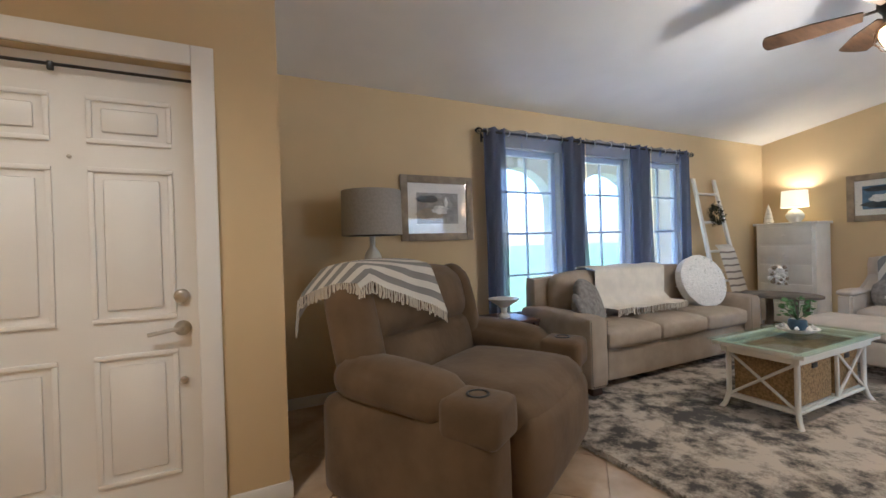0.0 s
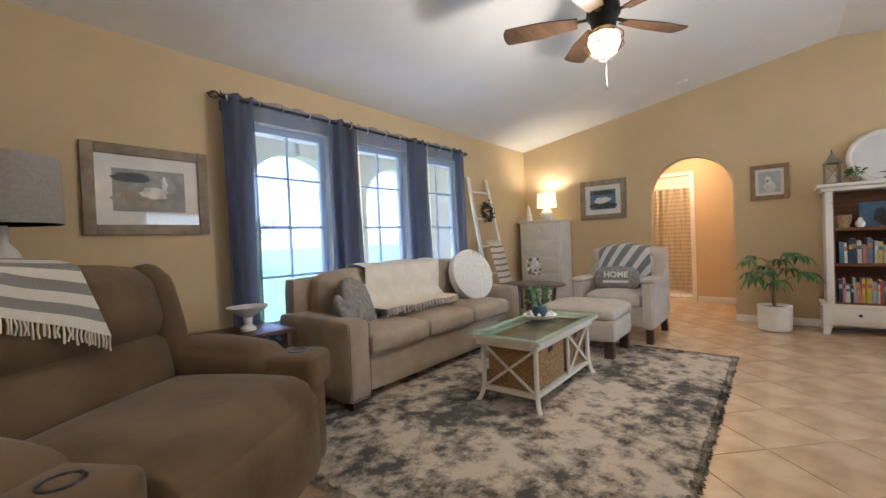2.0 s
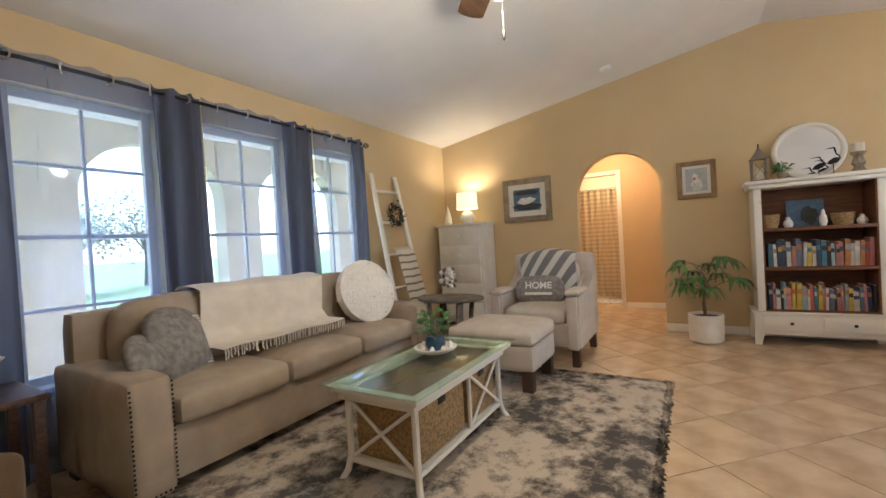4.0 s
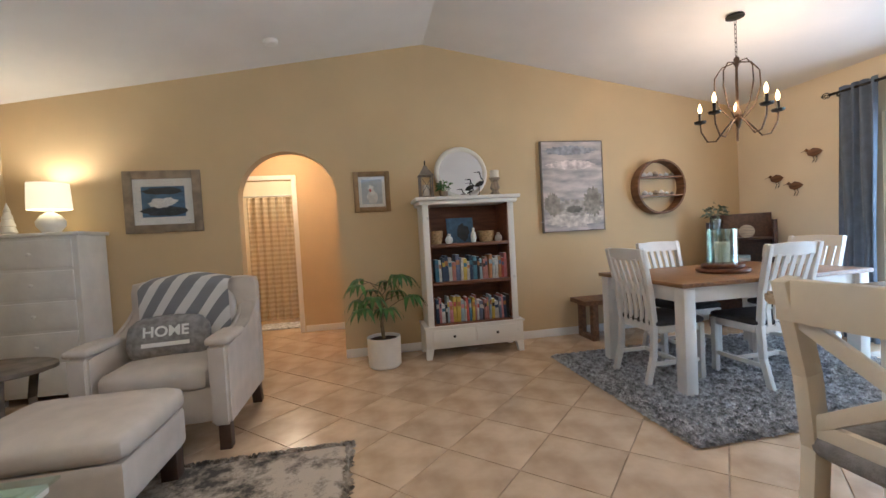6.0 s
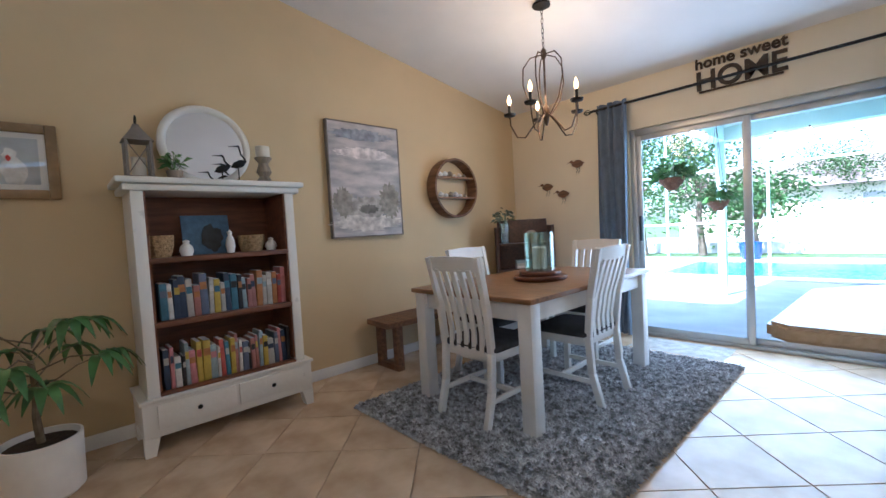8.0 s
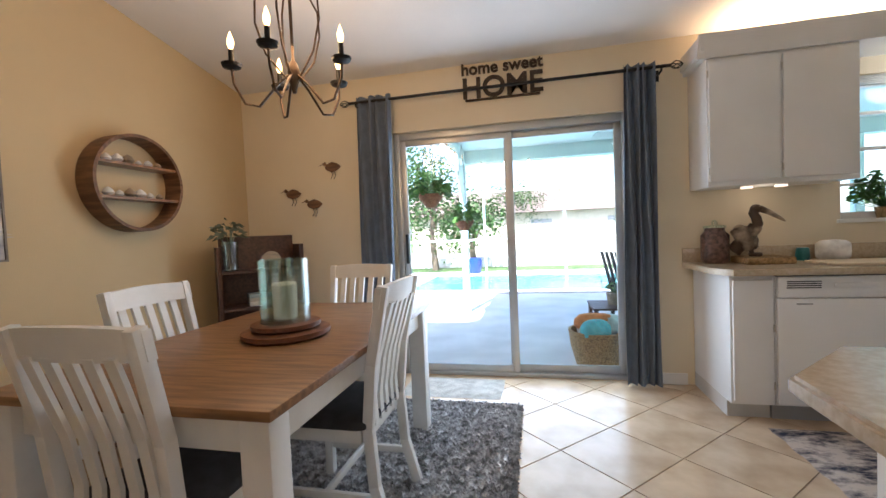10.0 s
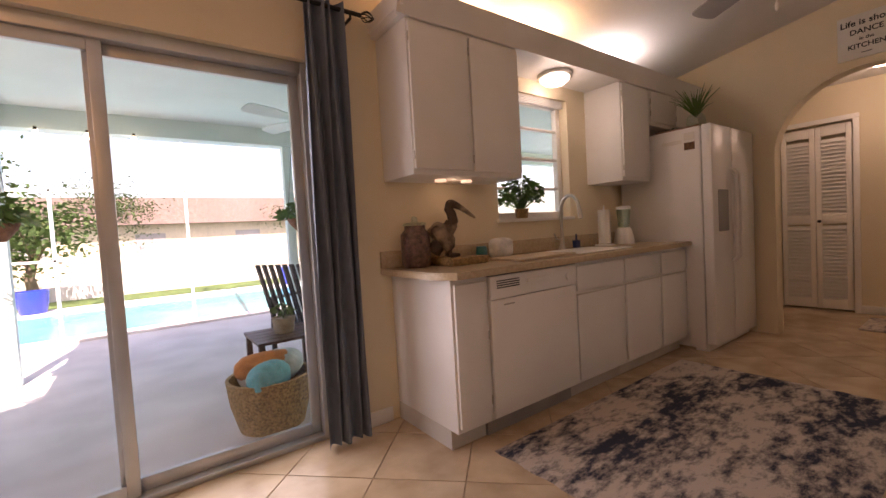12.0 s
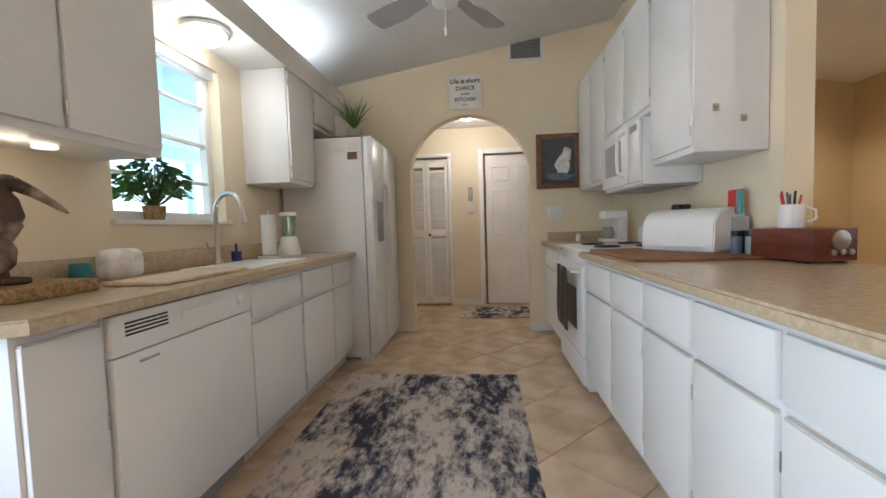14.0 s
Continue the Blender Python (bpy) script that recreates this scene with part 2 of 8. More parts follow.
M_WALL = material("tan_wall_paint", (0.60, 0.46, 0.26), 0.75, vary=0.04, scale=1.5, bump=0.12, bump_scale=180)
M_CREAM = material("cream_wall_paint", (0.78, 0.68, 0.5), 0.75, vary=0.03, scale=1.5, bump=0.12, bump_scale=180)
M_CEIL = material("ceiling_paint", (0.80, 0.79, 0.77), 0.85, vary=0.03, scale=2, bump=0.25, bump_scale=120)
M_TRIM = material("white_trim_paint", (0.82, 0.8, 0.76), 0.4, vary=0.03, scale=3, bump=0.03)
M_CAB = material("white_cabinet_paint", (0.80, 0.79, 0.77), 0.38, vary=0.03, scale=2.5, bump=0.04, bump_scale=40)
# cabinet white darkened: shade of toe recesses and door gaps put into the colour
M_CABEDGE = material("cabinet_gap_shade", (0.60, 0.57, 0.52), 0.5, vary=0.06, scale=5, bump=0.04)
M_TILE = material("beige_floor_tile", (0.56, 0.41, 0.265), 0.24, vary=0.16, scale=4, bump=0.03, bump_scale=9, random_tint=0.06, color2=(0.66, 0.51, 0.35))
M_GROUT = material("grout", (0.42, 0.32, 0.22), 0.9, vary=0.15, scale=12, bump=0.2)
M_TAUPE = material("taupe_microfibre", (0.135, 0.092, 0.054), 0.95, vary=0.22, scale=3.5, bump=0.25, bump_scale=25, sheen=0.15, spec=0.1)
M_LINEN = material("greige_linen", (0.40, 0.33, 0.255), 0.95, vary=0.08, scale=8, bump=0.35, bump_scale=300, spec=0.15)
M_LINEN2 = material("oatmeal_linen", (0.56, 0.50, 0.43), 0.95, vary=0.06, scale=8, bump=0.35, bump_scale=300, spec=0.15)
M_WHITECLOTH = material("ivory_cloth", (0.74, 0.68, 0.58), 0.95, vary=0.06, scale=10, bump=0.5, bump_scale=160, spec=0.1)
M_FUR = material("white_faux_fur", (0.82, 0.79, 0.73), 0.95, vary=0.05, scale=40, bump=1.0, bump_scale=70, spec=0.1)
M_GREYCLOTH = material("grey_cloth", (0.26, 0.245, 0.23), 0.95, vary=0.2, scale=30, bump=0.5, bump_scale=200, spec=0.1)
M_DARKSEAT = material("charcoal_seat_fabric", (0.05, 0.05, 0.055), 0.9, vary=0.15, scale=20, bump=0.3, bump_scale=200)
M_WHITEWOOD = material("white_painted_wood", (0.76, 0.74, 0.69), 0.5, vary=0.06, scale=5, bump=0.1, bump_scale=30)
M_WORN = material("distressed_white_wood", (0.74, 0.71, 0.64), 0.6, vary=0.5, scale=7, bump=0.2, bump_scale=30, color2=(0.76, 0.73, 0.66), lo=0.22, hi=0.34)
M_GREIGEWOOD = material("cream_painted_wood", (0.62, 0.55, 0.42), 0.55, vary=0.08, scale=5, bump=0.1)
M_WOOD = material("honey_brown_wood", (0.235, 0.12, 0.05), 0.36, vary=0.3, scale=5, bump=0.08, stretch=(1, 9, 9))
M_DARKWOOD = material("dark_walnut", (0.07, 0.032, 0.018), 0.45, vary=0.3, scale=6, bump=0.08, stretch=(8, 1, 8))
M_LEGWOOD = material("espresso_leg_wood", (0.055, 0.03, 0.018), 0.5, vary=0.2, scale=6, bump=0.05)
M_MIDWOOD = material("rustic_brown_wood", (0.17, 0.085, 0.04), 0.6, vary=0.35, scale=5, bump=0.2, stretch=(1, 8, 8))
M_SHELFWOOD = material("reddish_shelf_wood", (0.15, 0.055, 0.022), 0.5, vary=0.25, scale=5, bump=0.05, stretch=(8, 1, 8))
M_DRIFT = material("driftwood_frame", (0.27, 0.215, 0.15), 0.65, vary=0.25, scale=9, bump=0.3, bump_scale=60, stretch=(1, 6, 1))
M_GREYWOOD = material("weathered_grey_wood", (0.2, 0.17, 0.14), 0.7, vary=0.3, scale=8, bump=0.2)
M_WICKER = material("tan_wicker", (0.36, 0.23, 0.10), 0.8, vary=0.35, scale=70, bump=1.0, bump_scale=110)
M_IRON = material("black_iron", (0.02, 0.019, 0.018), 0.45, metal=0.6, vary=0.2, scale=20, bump=0.1)
M_BRONZE = material("aged_bronze", (0.075, 0.048, 0.03), 0.45, metal=0.8, vary=0.3, scale=14, bump=0.15)
M_CHROME = material("brushed_nickel", (0.55, 0.52, 0.47), 0.28, metal=1.0, vary=0.05, bump=0.02)
M_ALU = material("mill_aluminium", (0.55, 0.56, 0.56), 0.4, metal=0.7, vary=0.06, bump=0.03)
M_CURTAIN = material("slate_blue_curtain", (0.13, 0.16, 0.21), 0.9, vary=0.1, scale=14, bump=0.25, bump_scale=250, sheen=0.1)
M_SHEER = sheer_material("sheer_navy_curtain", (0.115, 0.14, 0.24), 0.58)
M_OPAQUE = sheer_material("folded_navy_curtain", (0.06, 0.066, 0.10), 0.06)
M_GLASS = glass_material("window_glass")
M_TABLEGLASS = glass_material("table_glass", (0.86, 0.95, 0.91), 0.2)
M_MIRROR = material("mirror", (0.9, 0.9, 0.9), 0.02, metal=1.0, vary=0.0, bump=0)
M_CERAMIC = material("white_ceramic", (0.8, 0.78, 0.74), 0.3, vary=0.04, scale=8, bump=0.02)
M_POT = material("matte_white_pot", (0.78, 0.75, 0.70), 0.55, vary=0.05, scale=8, bump=0.06)
M_PLASTIC = material("white_appliance", (0.82, 0.81, 0.79), 0.3, vary=0.02, scale=3, bump=0.05, bump_scale=250)
M_BLACK = material("black_plastic", (0.015, 0.015, 0.017), 0.35, vary=0.1, bump=0.02)
M_GREYPL = material("grey_plastic", (0.35, 0.34, 0.33), 0.5, vary=0.05, bump=0.03)
M_COUNTER = material("beige_solid_counter", (0.50, 0.39, 0.255), 0.22, vary=0.07, scale=60, bump=0.02, color2=(0.56, 0.45, 0.31))
M_COUNTERTOP2 = M_COUNTER
M_LEAF = material("green_leaf", (0.05, 0.13, 0.03), 0.45, vary=0.35, scale=12, bump=0.1)
M_LEAF2 = material("bright_leaf", (0.09, 0.2, 0.045), 0.5, vary=0.35, scale=12, bump=0.1)
M_SOIL = material("potting_soil", (0.035, 0.022, 0.014), 0.95, vary=0.4, scale=40, bump=0.8)
M_STEM = material("plant_stem", (0.16, 0.12, 0.07), 0.8, vary=0.3, scale=20, bump=0.3)
M_SHADE = material("grey_linen_shade", (0.34, 0.32, 0.29), 0.95, vary=0.06, scale=60, bump=0.3, bump_scale=260)
M_RUG = rug_material("shag_rug_pattern", (0.58, 0.51, 0.42), (0.27, 0.235, 0.195), (0.095, 0.09, 0.085), 8.0, bias=-0.03)
M_KRUG = rug_material("runner_pattern", (0.60, 0.52, 0.45), (0.24, 0.21, 0.2), (0.045, 0.05, 0.075), 9.5, (0.8, 1.6, 1), bias=-0.025)
M_SHAG = material("grey_shag", (0.42, 0.42, 0.43), 1.0, vary=0.45, scale=26, bump=1.0, bump_scale=80, spec=0.05, color2=(0.76, 0.76, 0.77))
M_CONC = material("patio_concrete", (0.62, 0.6, 0.58), 0.8, vary=0.1, scale=2, bump=0.15)
M_STUCCO = material("exterior_stucco", (0.62, 0.54, 0.40), 0.9, vary=0.06, scale=4, bump=0.5, bump_scale=70)
M_AQUA = material("pale_aqua_paint", (0.60, 0.76, 0.76), 0.7, vary=0.03, scale=3, bump=0.05)
M_GRASS = material("lawn", (0.09, 0.15, 0.04), 0.95, vary=0.35, scale=3, bump=0.8, bump_scale=60)
M_WATER = material("pool_water", (0.12, 0.5, 0.52), 0.06, vary=0.12, scale=1.5, bump=0.25, bump_scale=4)
M_TREE = material("tree_leaf", (0.07, 0.13, 0.035), 0.7, vary=0.45, scale=3, bump=0.1)
M_BARK = material("bark", (0.16, 0.12, 0.085), 0.9, vary=0.3, scale=12, bump=0.6)
M_PAPER = material("paper", (0.75, 0.73, 0.68), 0.8, vary=0.05, scale=6, bump=0.03)
M_BULB = glow("bulb_glow", (1.0, 0.50, 0.15), 2.6)
M_PUCK = glow("puck_glow", (1.0, 0.7, 0.5), 0.35)
M_DOME = glow("dome_glow", (1.0, 0.93, 0.82), 1.6)
M_LAMPSHADE = glow("lit_shade", (1.0, 0.78, 0.42), 0.16)
M_SPOT = glow("downlight_glow", (1.0, 0.8, 0.55), 6.0)

# ---------------------------------------------------------------- plan
XE, XW, YN, YS = 7.21, 0.12, 3.62, -3.93
RIDGE_Y, RIDGE_Z, SLOPE = -0.15, 3.162, 0.1668
TH = 0.15


def roof_z(y):
    return RIDGE_Z - SLOPE * abs(y - RIDGE_Y)


def wall_panel(bm, holes, a0, a1, top, m, thick):
    """A wall along local x, up local z, thick along local y, with holes (x0, x1, z0, z1, arched)."""
    xs = sorted({a0, a1, *[h[0] for h in holes], *[h[1] for h in holes]})

    def col(x0, x1, z0, z1a, z1b):
        v = []
        for y in (0.0, thick):
            v.append([bm.verts.new(m @ Vector(p)) for p in ((x0, y, z0), (x1, y, z0), (x1, y, z1b), (x0, y, z1a))])
        f, b = v
        bm.faces.new(f)
        bm.faces.new(list(reversed(b)))
        for i in range(4):
            j = (i + 1) % 4
            bm.faces.new((f[i], b[i], b[j], f[j]))

    for x0, x1 in zip(xs, xs[1:]):
        hs = sorted([h for h in holes if h[0] <= x0 + 1e-6 and h[1] >= x1 - 1e-6], key=lambda h: h[2])
        cuts = [x0, x1]
        if any(len(h) > 4 for h in hs):
            cuts = [x0 + (x1 - x0) * (0.5 - 0.5 * math.cos(math.pi * i / 28)) for i in range(29)]
        for c0, c1 in zip(cuts, cuts[1:]):
            z = 0.0
            za = zb = 0.0
            for h in hs:
                if h[2] > max(za, zb) + 1e-4:
                    col(c0, c1, za, h[2], h[2])
                if len(h) > 4:
                    mid, r = (h[0] + h[1]) / 2, (h[1] - h[0]) / 2
                    za = h[3] - r * h[4] + h[4] * math.sqrt(max(0, r * r - (c0 - mid) ** 2))
                    zb = h[3] - r * h[4] + h[4] * math.sqrt(max(0, r * r - (c1 - mid) ** 2))
                else:
                    za = zb = h[3]
            v = []
            ta, tb = top(c0), top(c1)
            for y in (0.0, thick):
                v.append([bm.verts.new(m @ Vector(p)) for p in ((c0, y, za), (c1, y, zb), (c1, y, tb), (c0, y, ta))])
            f, b = v
            bm.faces.new(f)
            bm.faces.new(list(reversed(b)))
            for i in range(4):
                j = (i + 1) % 4
                bm.faces.new((f[i], b[i], b[j], f[j]))


def wall(name, m, a0, a1, top, mat, label, holes=(), thick=TH):
    bm = bmesh.new()
    wall_panel(bm, list(holes), a0, a1, top, m, thick)
    bmesh.ops.remove_doubles(bm, verts=bm.verts, dist=1e-5)
    return solid(name, bm, mat, label, "wall", "structure", angle=30)


WIN = [(2.62, 3.36), (3.68, 4.40), (4.68, 5.36)]
WZ0, WZ1 = 0.47, 2.15
SLD = (3.93, 5.79, 2.05)
KWIN = (1.78, 2.62, 1.17, 2.13)
ARCH_E = (0.80, 1.72, 0.0, 2.09, 1.0)
ARCH_W = (-2.98, -1.77, 0.0, 2.21, 1.0)
DOOR = (-0.76, 0.16, 2.04)
ROTY = Matrix.Rotation(radians(90), 4, "Z")

wall("wall_north", Matrix.Translation((0, YN, 0)), 0.40, XE + TH, lambda x: roof_z(YN) + 0.02, M_WALL,
     "tan painted living room wall with three windows", [(a, b, WZ0, WZ1) for a, b in WIN])
wall("wall_south", Matrix.Translation((0, YS, 0)) @ Matrix.Scale(-1, 4, (0, 1, 0)), -0.03, XE + TH, lambda x: roof_z(YS) + 0.02, M_CREAM,
     "cream painted wall with a sliding glass door", [(SLD[0], SLD[1], 0, SLD[2]), (KWIN[0], KWIN[1], KWIN[2], KWIN[3])])
_east = Matrix.Translation((XE, 0, 0)) @ Matrix(((0, 1, 0, 0), (1, 0, 0, 0), (0, 0, 1, 0), (0, 0, 0, 1)))
for _n2, (_a, _b) in enumerate(((YS, RIDGE_Y), (RIDGE_Y, YN))):
    wall("wall_east_%d" % (_n2 + 1), _east, _a, _b, lambda y: roof_z(y) + 0.02, M_WALL, "tan painted gable wall",
         [ARCH_E] if _n2 else [])
_west = Matrix.Translation((XW, 0, 0)) @ Matrix(((0, -1, 0, 0), (1, 0, 0, 0), (0, 0, 1, 0), (0, 0, 0, 1)))
wall("wall_kitchen_west", _west, YS, -0.94, lambda y: roof_z(y) + 0.02, M_CREAM, "cream kitchen wall with an arched opening", [ARCH_W])
wall("wall_kitchen_partition", Matrix.Translation((0, -0.94, 0)), -0.03, 2.42, lambda x: roof_z(-0.88) + 0.02, M_CREAM, "cream partition wall behind the cooker", thick=0.12)
wall("wall_entry", Matrix.Translation((0, 2.45, 0)), -1.55, 0.40, lambda x: roof_z(2.45) + 0.02, M_WALL, "tan entry wall round the front door", [(DOOR[0], DOOR[1], 0, DOOR[2])])
wall("wall_entry_return", Matrix.Translation((0.52, 0, 0)) @ Matrix(((0, -1, 0, 0), (1, 0, 0, 0), (0, 0, 1, 0), (0, 0, 0, 1))), 2.45, YN, lambda y: roof_z(y) + 0.02, M_WALL, "tan return wall beside the front door", thick=0.12)
wall("wall_foyer_west", Matrix.Translation((-1.4, 0, 0)) @ Matrix(((0, -1, 0, 0), (1, 0, 0, 0), (0, 0, 1, 0), (0, 0, 0, 1))), -0.82, 2.45, lambda y: roof_z(y) + 0.02, M_WALL, "tan foyer wall")
wall("wall_foyer_south", Matrix.Translation((0, -0.82, 0)) @ Matrix.Scale(-1, 4, (0, 1, 0)), -1.55, -0.03, lambda x: roof_z(-0.9) + 0.02, M_WALL, "tan foyer wall", thick=0.12)
# utility passage behind the kitchen arch
wall("wall_passage_back", Matrix.Translation((-1.3, 0, 0)) @ Matrix(((0, -1, 0, 0), (1, 0, 0, 0), (0, 0, 1, 0), (0, 0, 0, 1))), -4.0, -0.94, lambda y: 2.45, M_CREAM, "cream passage wall", [(-3.31, -2.70, 0, 2.03), (-2.22, -1.40, 0, 2.05)], 0.1)
wall("wall_passage_south", Matrix.Translation((0, -3.95, 0)) @ Matrix.Scale(-1, 4, (0, 1, 0)), -1.4, -0.03, lambda x: 2.45, M_CREAM, "cream passage wall", thick=0.1)
wall("wall_passage_closure", Matrix.Translation((-1.42, 0, 0)) @ Matrix(((0, -1, 0, 0), (1, 0, 0, 0), (0, 0, 1, 0), (0, 0, 0, 1))), -4.0, -0.94, lambda y: 2.45, M_CREAM, "plain wall behind the passage doors", thick=0.05)
solid("ceiling_passage", B(-1.45, -4.05, 2.41, XW - TH, -0.94, 2.5), M_CEIL, "flat white passage ceiling", "ceiling", "structure")
# hall behind the living room arch
wall("wall_hall_back", Matrix.Translation((8.68, 0, 0)) @ Matrix(((0, 1, 0, 0), (1, 0, 0, 0), (0, 0, 1, 0), (0, 0, 0, 1))), -0.6, 3.2, lambda y: 2.45, M_WALL, "tan hall wall", [(1.46, 2.24, 0, 2.03)], 0.1)
wall("wall_hall_north", Matrix.Translation((0, 2.6, 0)), XE + TH, 8.68, lambda x: 2.45, M_WALL, "tan hall wall", thick=0.1)
wall("wall_hall_south", Matrix.Translation((0, -0.2, 0)) @ Matrix.Scale(-1, 4, (0, 1, 0)), XE + TH, 8.68, lambda x: 2.45, M_WALL, "tan hall wall", thick=0.1)
wall("wall_bath_back", Matrix.Translation((10.4, 0, 0)) @ Matrix(((0, 1, 0, 0), (1, 0, 0, 0), (0, 0, 1, 0), (0, 0, 0, 1))), 0.6, 3.2, lambda y: 2.45, M_CREAM, "cream bathroom wall", thick=0.1)
wall("wall_bath_south", Matrix.Translation((0, 0.7, 0)) @ Matrix.Scale(-1, 4, (0, 1, 0)), 8.78, 10.4, lambda x: 2.45, M_CREAM, "cream bathroom wall", thick=0.1)
wall("wall_bath_north", Matrix.Translation((0, 3.1, 0)), 8.78, 10.4, lambda x: 2.45, M_CREAM, "cream bathroom wall", thick=0.1)
solid("ceiling_hall", B(XE + TH, -0.4, 2.41, 8.68, 2.75, 2.5), M_CEIL, "flat white hall ceiling", "ceiling", "structure")
solid("ceiling_bath", B(8.68, 0.5, 2.41, 10.6, 3.3, 2.5), M_CEIL, "flat white bathroom ceiling", "ceiling", "structure")

for _nm, _ya, _yb in (("ceiling_north", RIDGE_Y, YN + 0.5), ("ceiling_south", RIDGE_Y, YS - 0.4)):
    bm = bmesh.new()
    pts = [(_ya, roof_z(_ya)), (_yb, roof_z(_yb)), (_yb, roof_z(_yb) + 0.15), (_ya, roof_z(_ya) + 0.15)]
    lo = [bm.verts.new((-1.6, y, z)) for y, z in pts]
    hi = [bm.verts.new((XE + TH + 0.1, y, z)) for y, z in pts]
    for i in range(4):
        j = (i + 1) % 4
        bm.faces.new((lo[i], lo[j], hi[j], hi[i]))
    bm.faces.new(lo)
    bm.faces.new(hi)
    solid(_nm, bm, M_CEIL, "white sloping vaulted ceiling", "ceiling", "structure")

solid("floor", B(-1.6, -4.05, -0.16, 10.6, 3.75, -0.006), M_GROUT, "diagonal beige tile floor with pale grout", "floor", "structure")


def baseboard(x0, y0, x1, y1):
    bm = bmesh.new()
    box(bm, min(x0, x1), min(y0, y1), 0.0, max(x0, x1), max(y0, y1), 0.085, 0.004)
    solid("baseboard", bm, M_TRIM, "white painted baseboard", "baseboard", "structure")


_t = 0.014
baseboard(0.535, YN - _t, XE - _t, YN)
baseboard(XE - _t, ARCH_E[1], XE, YN)
baseboard(XE - _t, YS, XE, ARCH_E[0])
baseboard(5.86, YS, XE - _t, YS + _t)
baseboard(3.58, YS, 3.86, YS + _t)
baseboard(XW, -1.77, XW + _t, -1.58)
baseboard(0.52, 2.45, 0.52 + _t, YN)
baseboard(0.26, 2.45 - _t, 0.52 + _t, 2.45)
baseboard(-1.3, -2.65, -1.3 + _t, -2.29)
baseboard(8.68 - _t, -0.2, 8.68, 1.39)

# ---------------------------------------------------------------- front windows, slider, doors
def window_unit(x0, x1, z0, z1, y, name, cols, rows, facing):
    """A sash window in the wall: frame, sill, bars and panes; facing +1 looks towards +y outside."""
    w = thing(name, "white framed window with grid bars", "window", pose(0, 0, 0), kind="structure")
    yc = y + 0.10 * facing
    bm = bmesh.new()
    for a in ((x0, z0, x0 + 0.05, z1), (x1 - 0.05, z0, x1, z1), (x0 + 0.05, z0, x1 - 0.05, z0 + 0.05), (x0 + 0.05, z1 - 0.06, x1 - 0.05, z1)):
        box(bm, a[0], yc - 0.025, a[1], a[2], yc + 0.025, a[3], 0.004)
    part("window_frame", bm, M_TRIM, w)
    for i in range(1, rows):
        z = z0 + (z1 - z0) * i / rows
        h = 0.02 if i != rows // 2 else 0.026
        part("grid_bar", B(x0 + 0.05, yc - 0.018, z - h / 2, x1 - 0.05, yc + 0.018, z + h / 2, bev=0.003), M_TRIM, w)
    for i in range(1, cols):
        x = x0 + (x1 - x0) * i / cols
        part("grid_bar", B(x - 0.009, yc - 0.014, z0 + 0.05, x + 0.009, yc + 0.014, z1 - 0.06, bev=0.003), M_TRIM, w)
    g = part("pane", B(x0 + 0.05, yc - 0.003, z0 + 0.05, x1 - 0.05, yc + 0.003, z1 - 0.06), M_GLASS, w)
    g.visible_shadow = False
    part("window_sill", B(x0 - 0.02, min(y - 0.03 * facing, yc), z0 - 0.022, x1 + 0.02, max(y - 0.03 * facing, yc), z0 + 0.003, bev=0.004), M_TRIM, w)
    return w


for i, (a, b) in enumerate(WIN):
    window_unit(a, b, WZ0, WZ1, YN, "window_%d" % (i + 1), 2, 4, 1)
_k = window_unit(KWIN[0], KWIN[1], KWIN[2], KWIN[3], YS, "window_4", 1, 4, -1)
bm = bmesh.new()
for i in range(5):
    box(bm, KWIN[0] + 0.02, YS - 0.05, 2.125 - 0.012 * i, KWIN[1] - 0.02, YS - 0.02, 2.117 - 0.012 * i + 0.004)
tagged(part("raised_blind", bm, M_TRIM), "white slatted blind pulled all the way up", "blind")


def curtain_rod(x0, x1, y, z, wall_y, label):
    r = thing("curtain_rod", label, "curtain rod")
    bm = bmesh.new()
    tube(bm, [(x0 + 0.08, y, z), (x1 - 0.08, y, z)], 0.012, 10)
    part("rod", bm, M_IRON, r)
    for s, x in ((1, x0), (-1, x1)):
        bm = bmesh.new()
        for k in range(6):
            a = k * math.pi / 3
            tube(bm, [(x + s * (0.085 * t), y + 0.028 * math.sin(math.pi * t) * math.cos(a + 1.5 * t), z + 0.028 * math.sin(math.pi * t) * math.sin(a + 1.5 * t)) for t in [j / 7 for j in range(8)]], 0.0035, 5)
        part("finial", bm, M_IRON, r, "open twisted iron cage finial")
        bm = bmesh.new()
        tube(bm, [(x + s * 0.14, wall_y, z - 0.03), (x + s * 0.14, y, z - 0.03), (x + s * 0.14, y, z)], 0.008, 6)
        box(bm, x + s * 0.14 - 0.012, min(wall_y, wall_y + 0.004 * (1 if y > wall_y else -1)), z - 0.07, x + s * 0.14 + 0.012, max(wall_y, wall_y + 0.004 * (1 if y > wall_y else -1)), z + 0.01)
        part("bracket", bm, M_IRON, r)
    return r


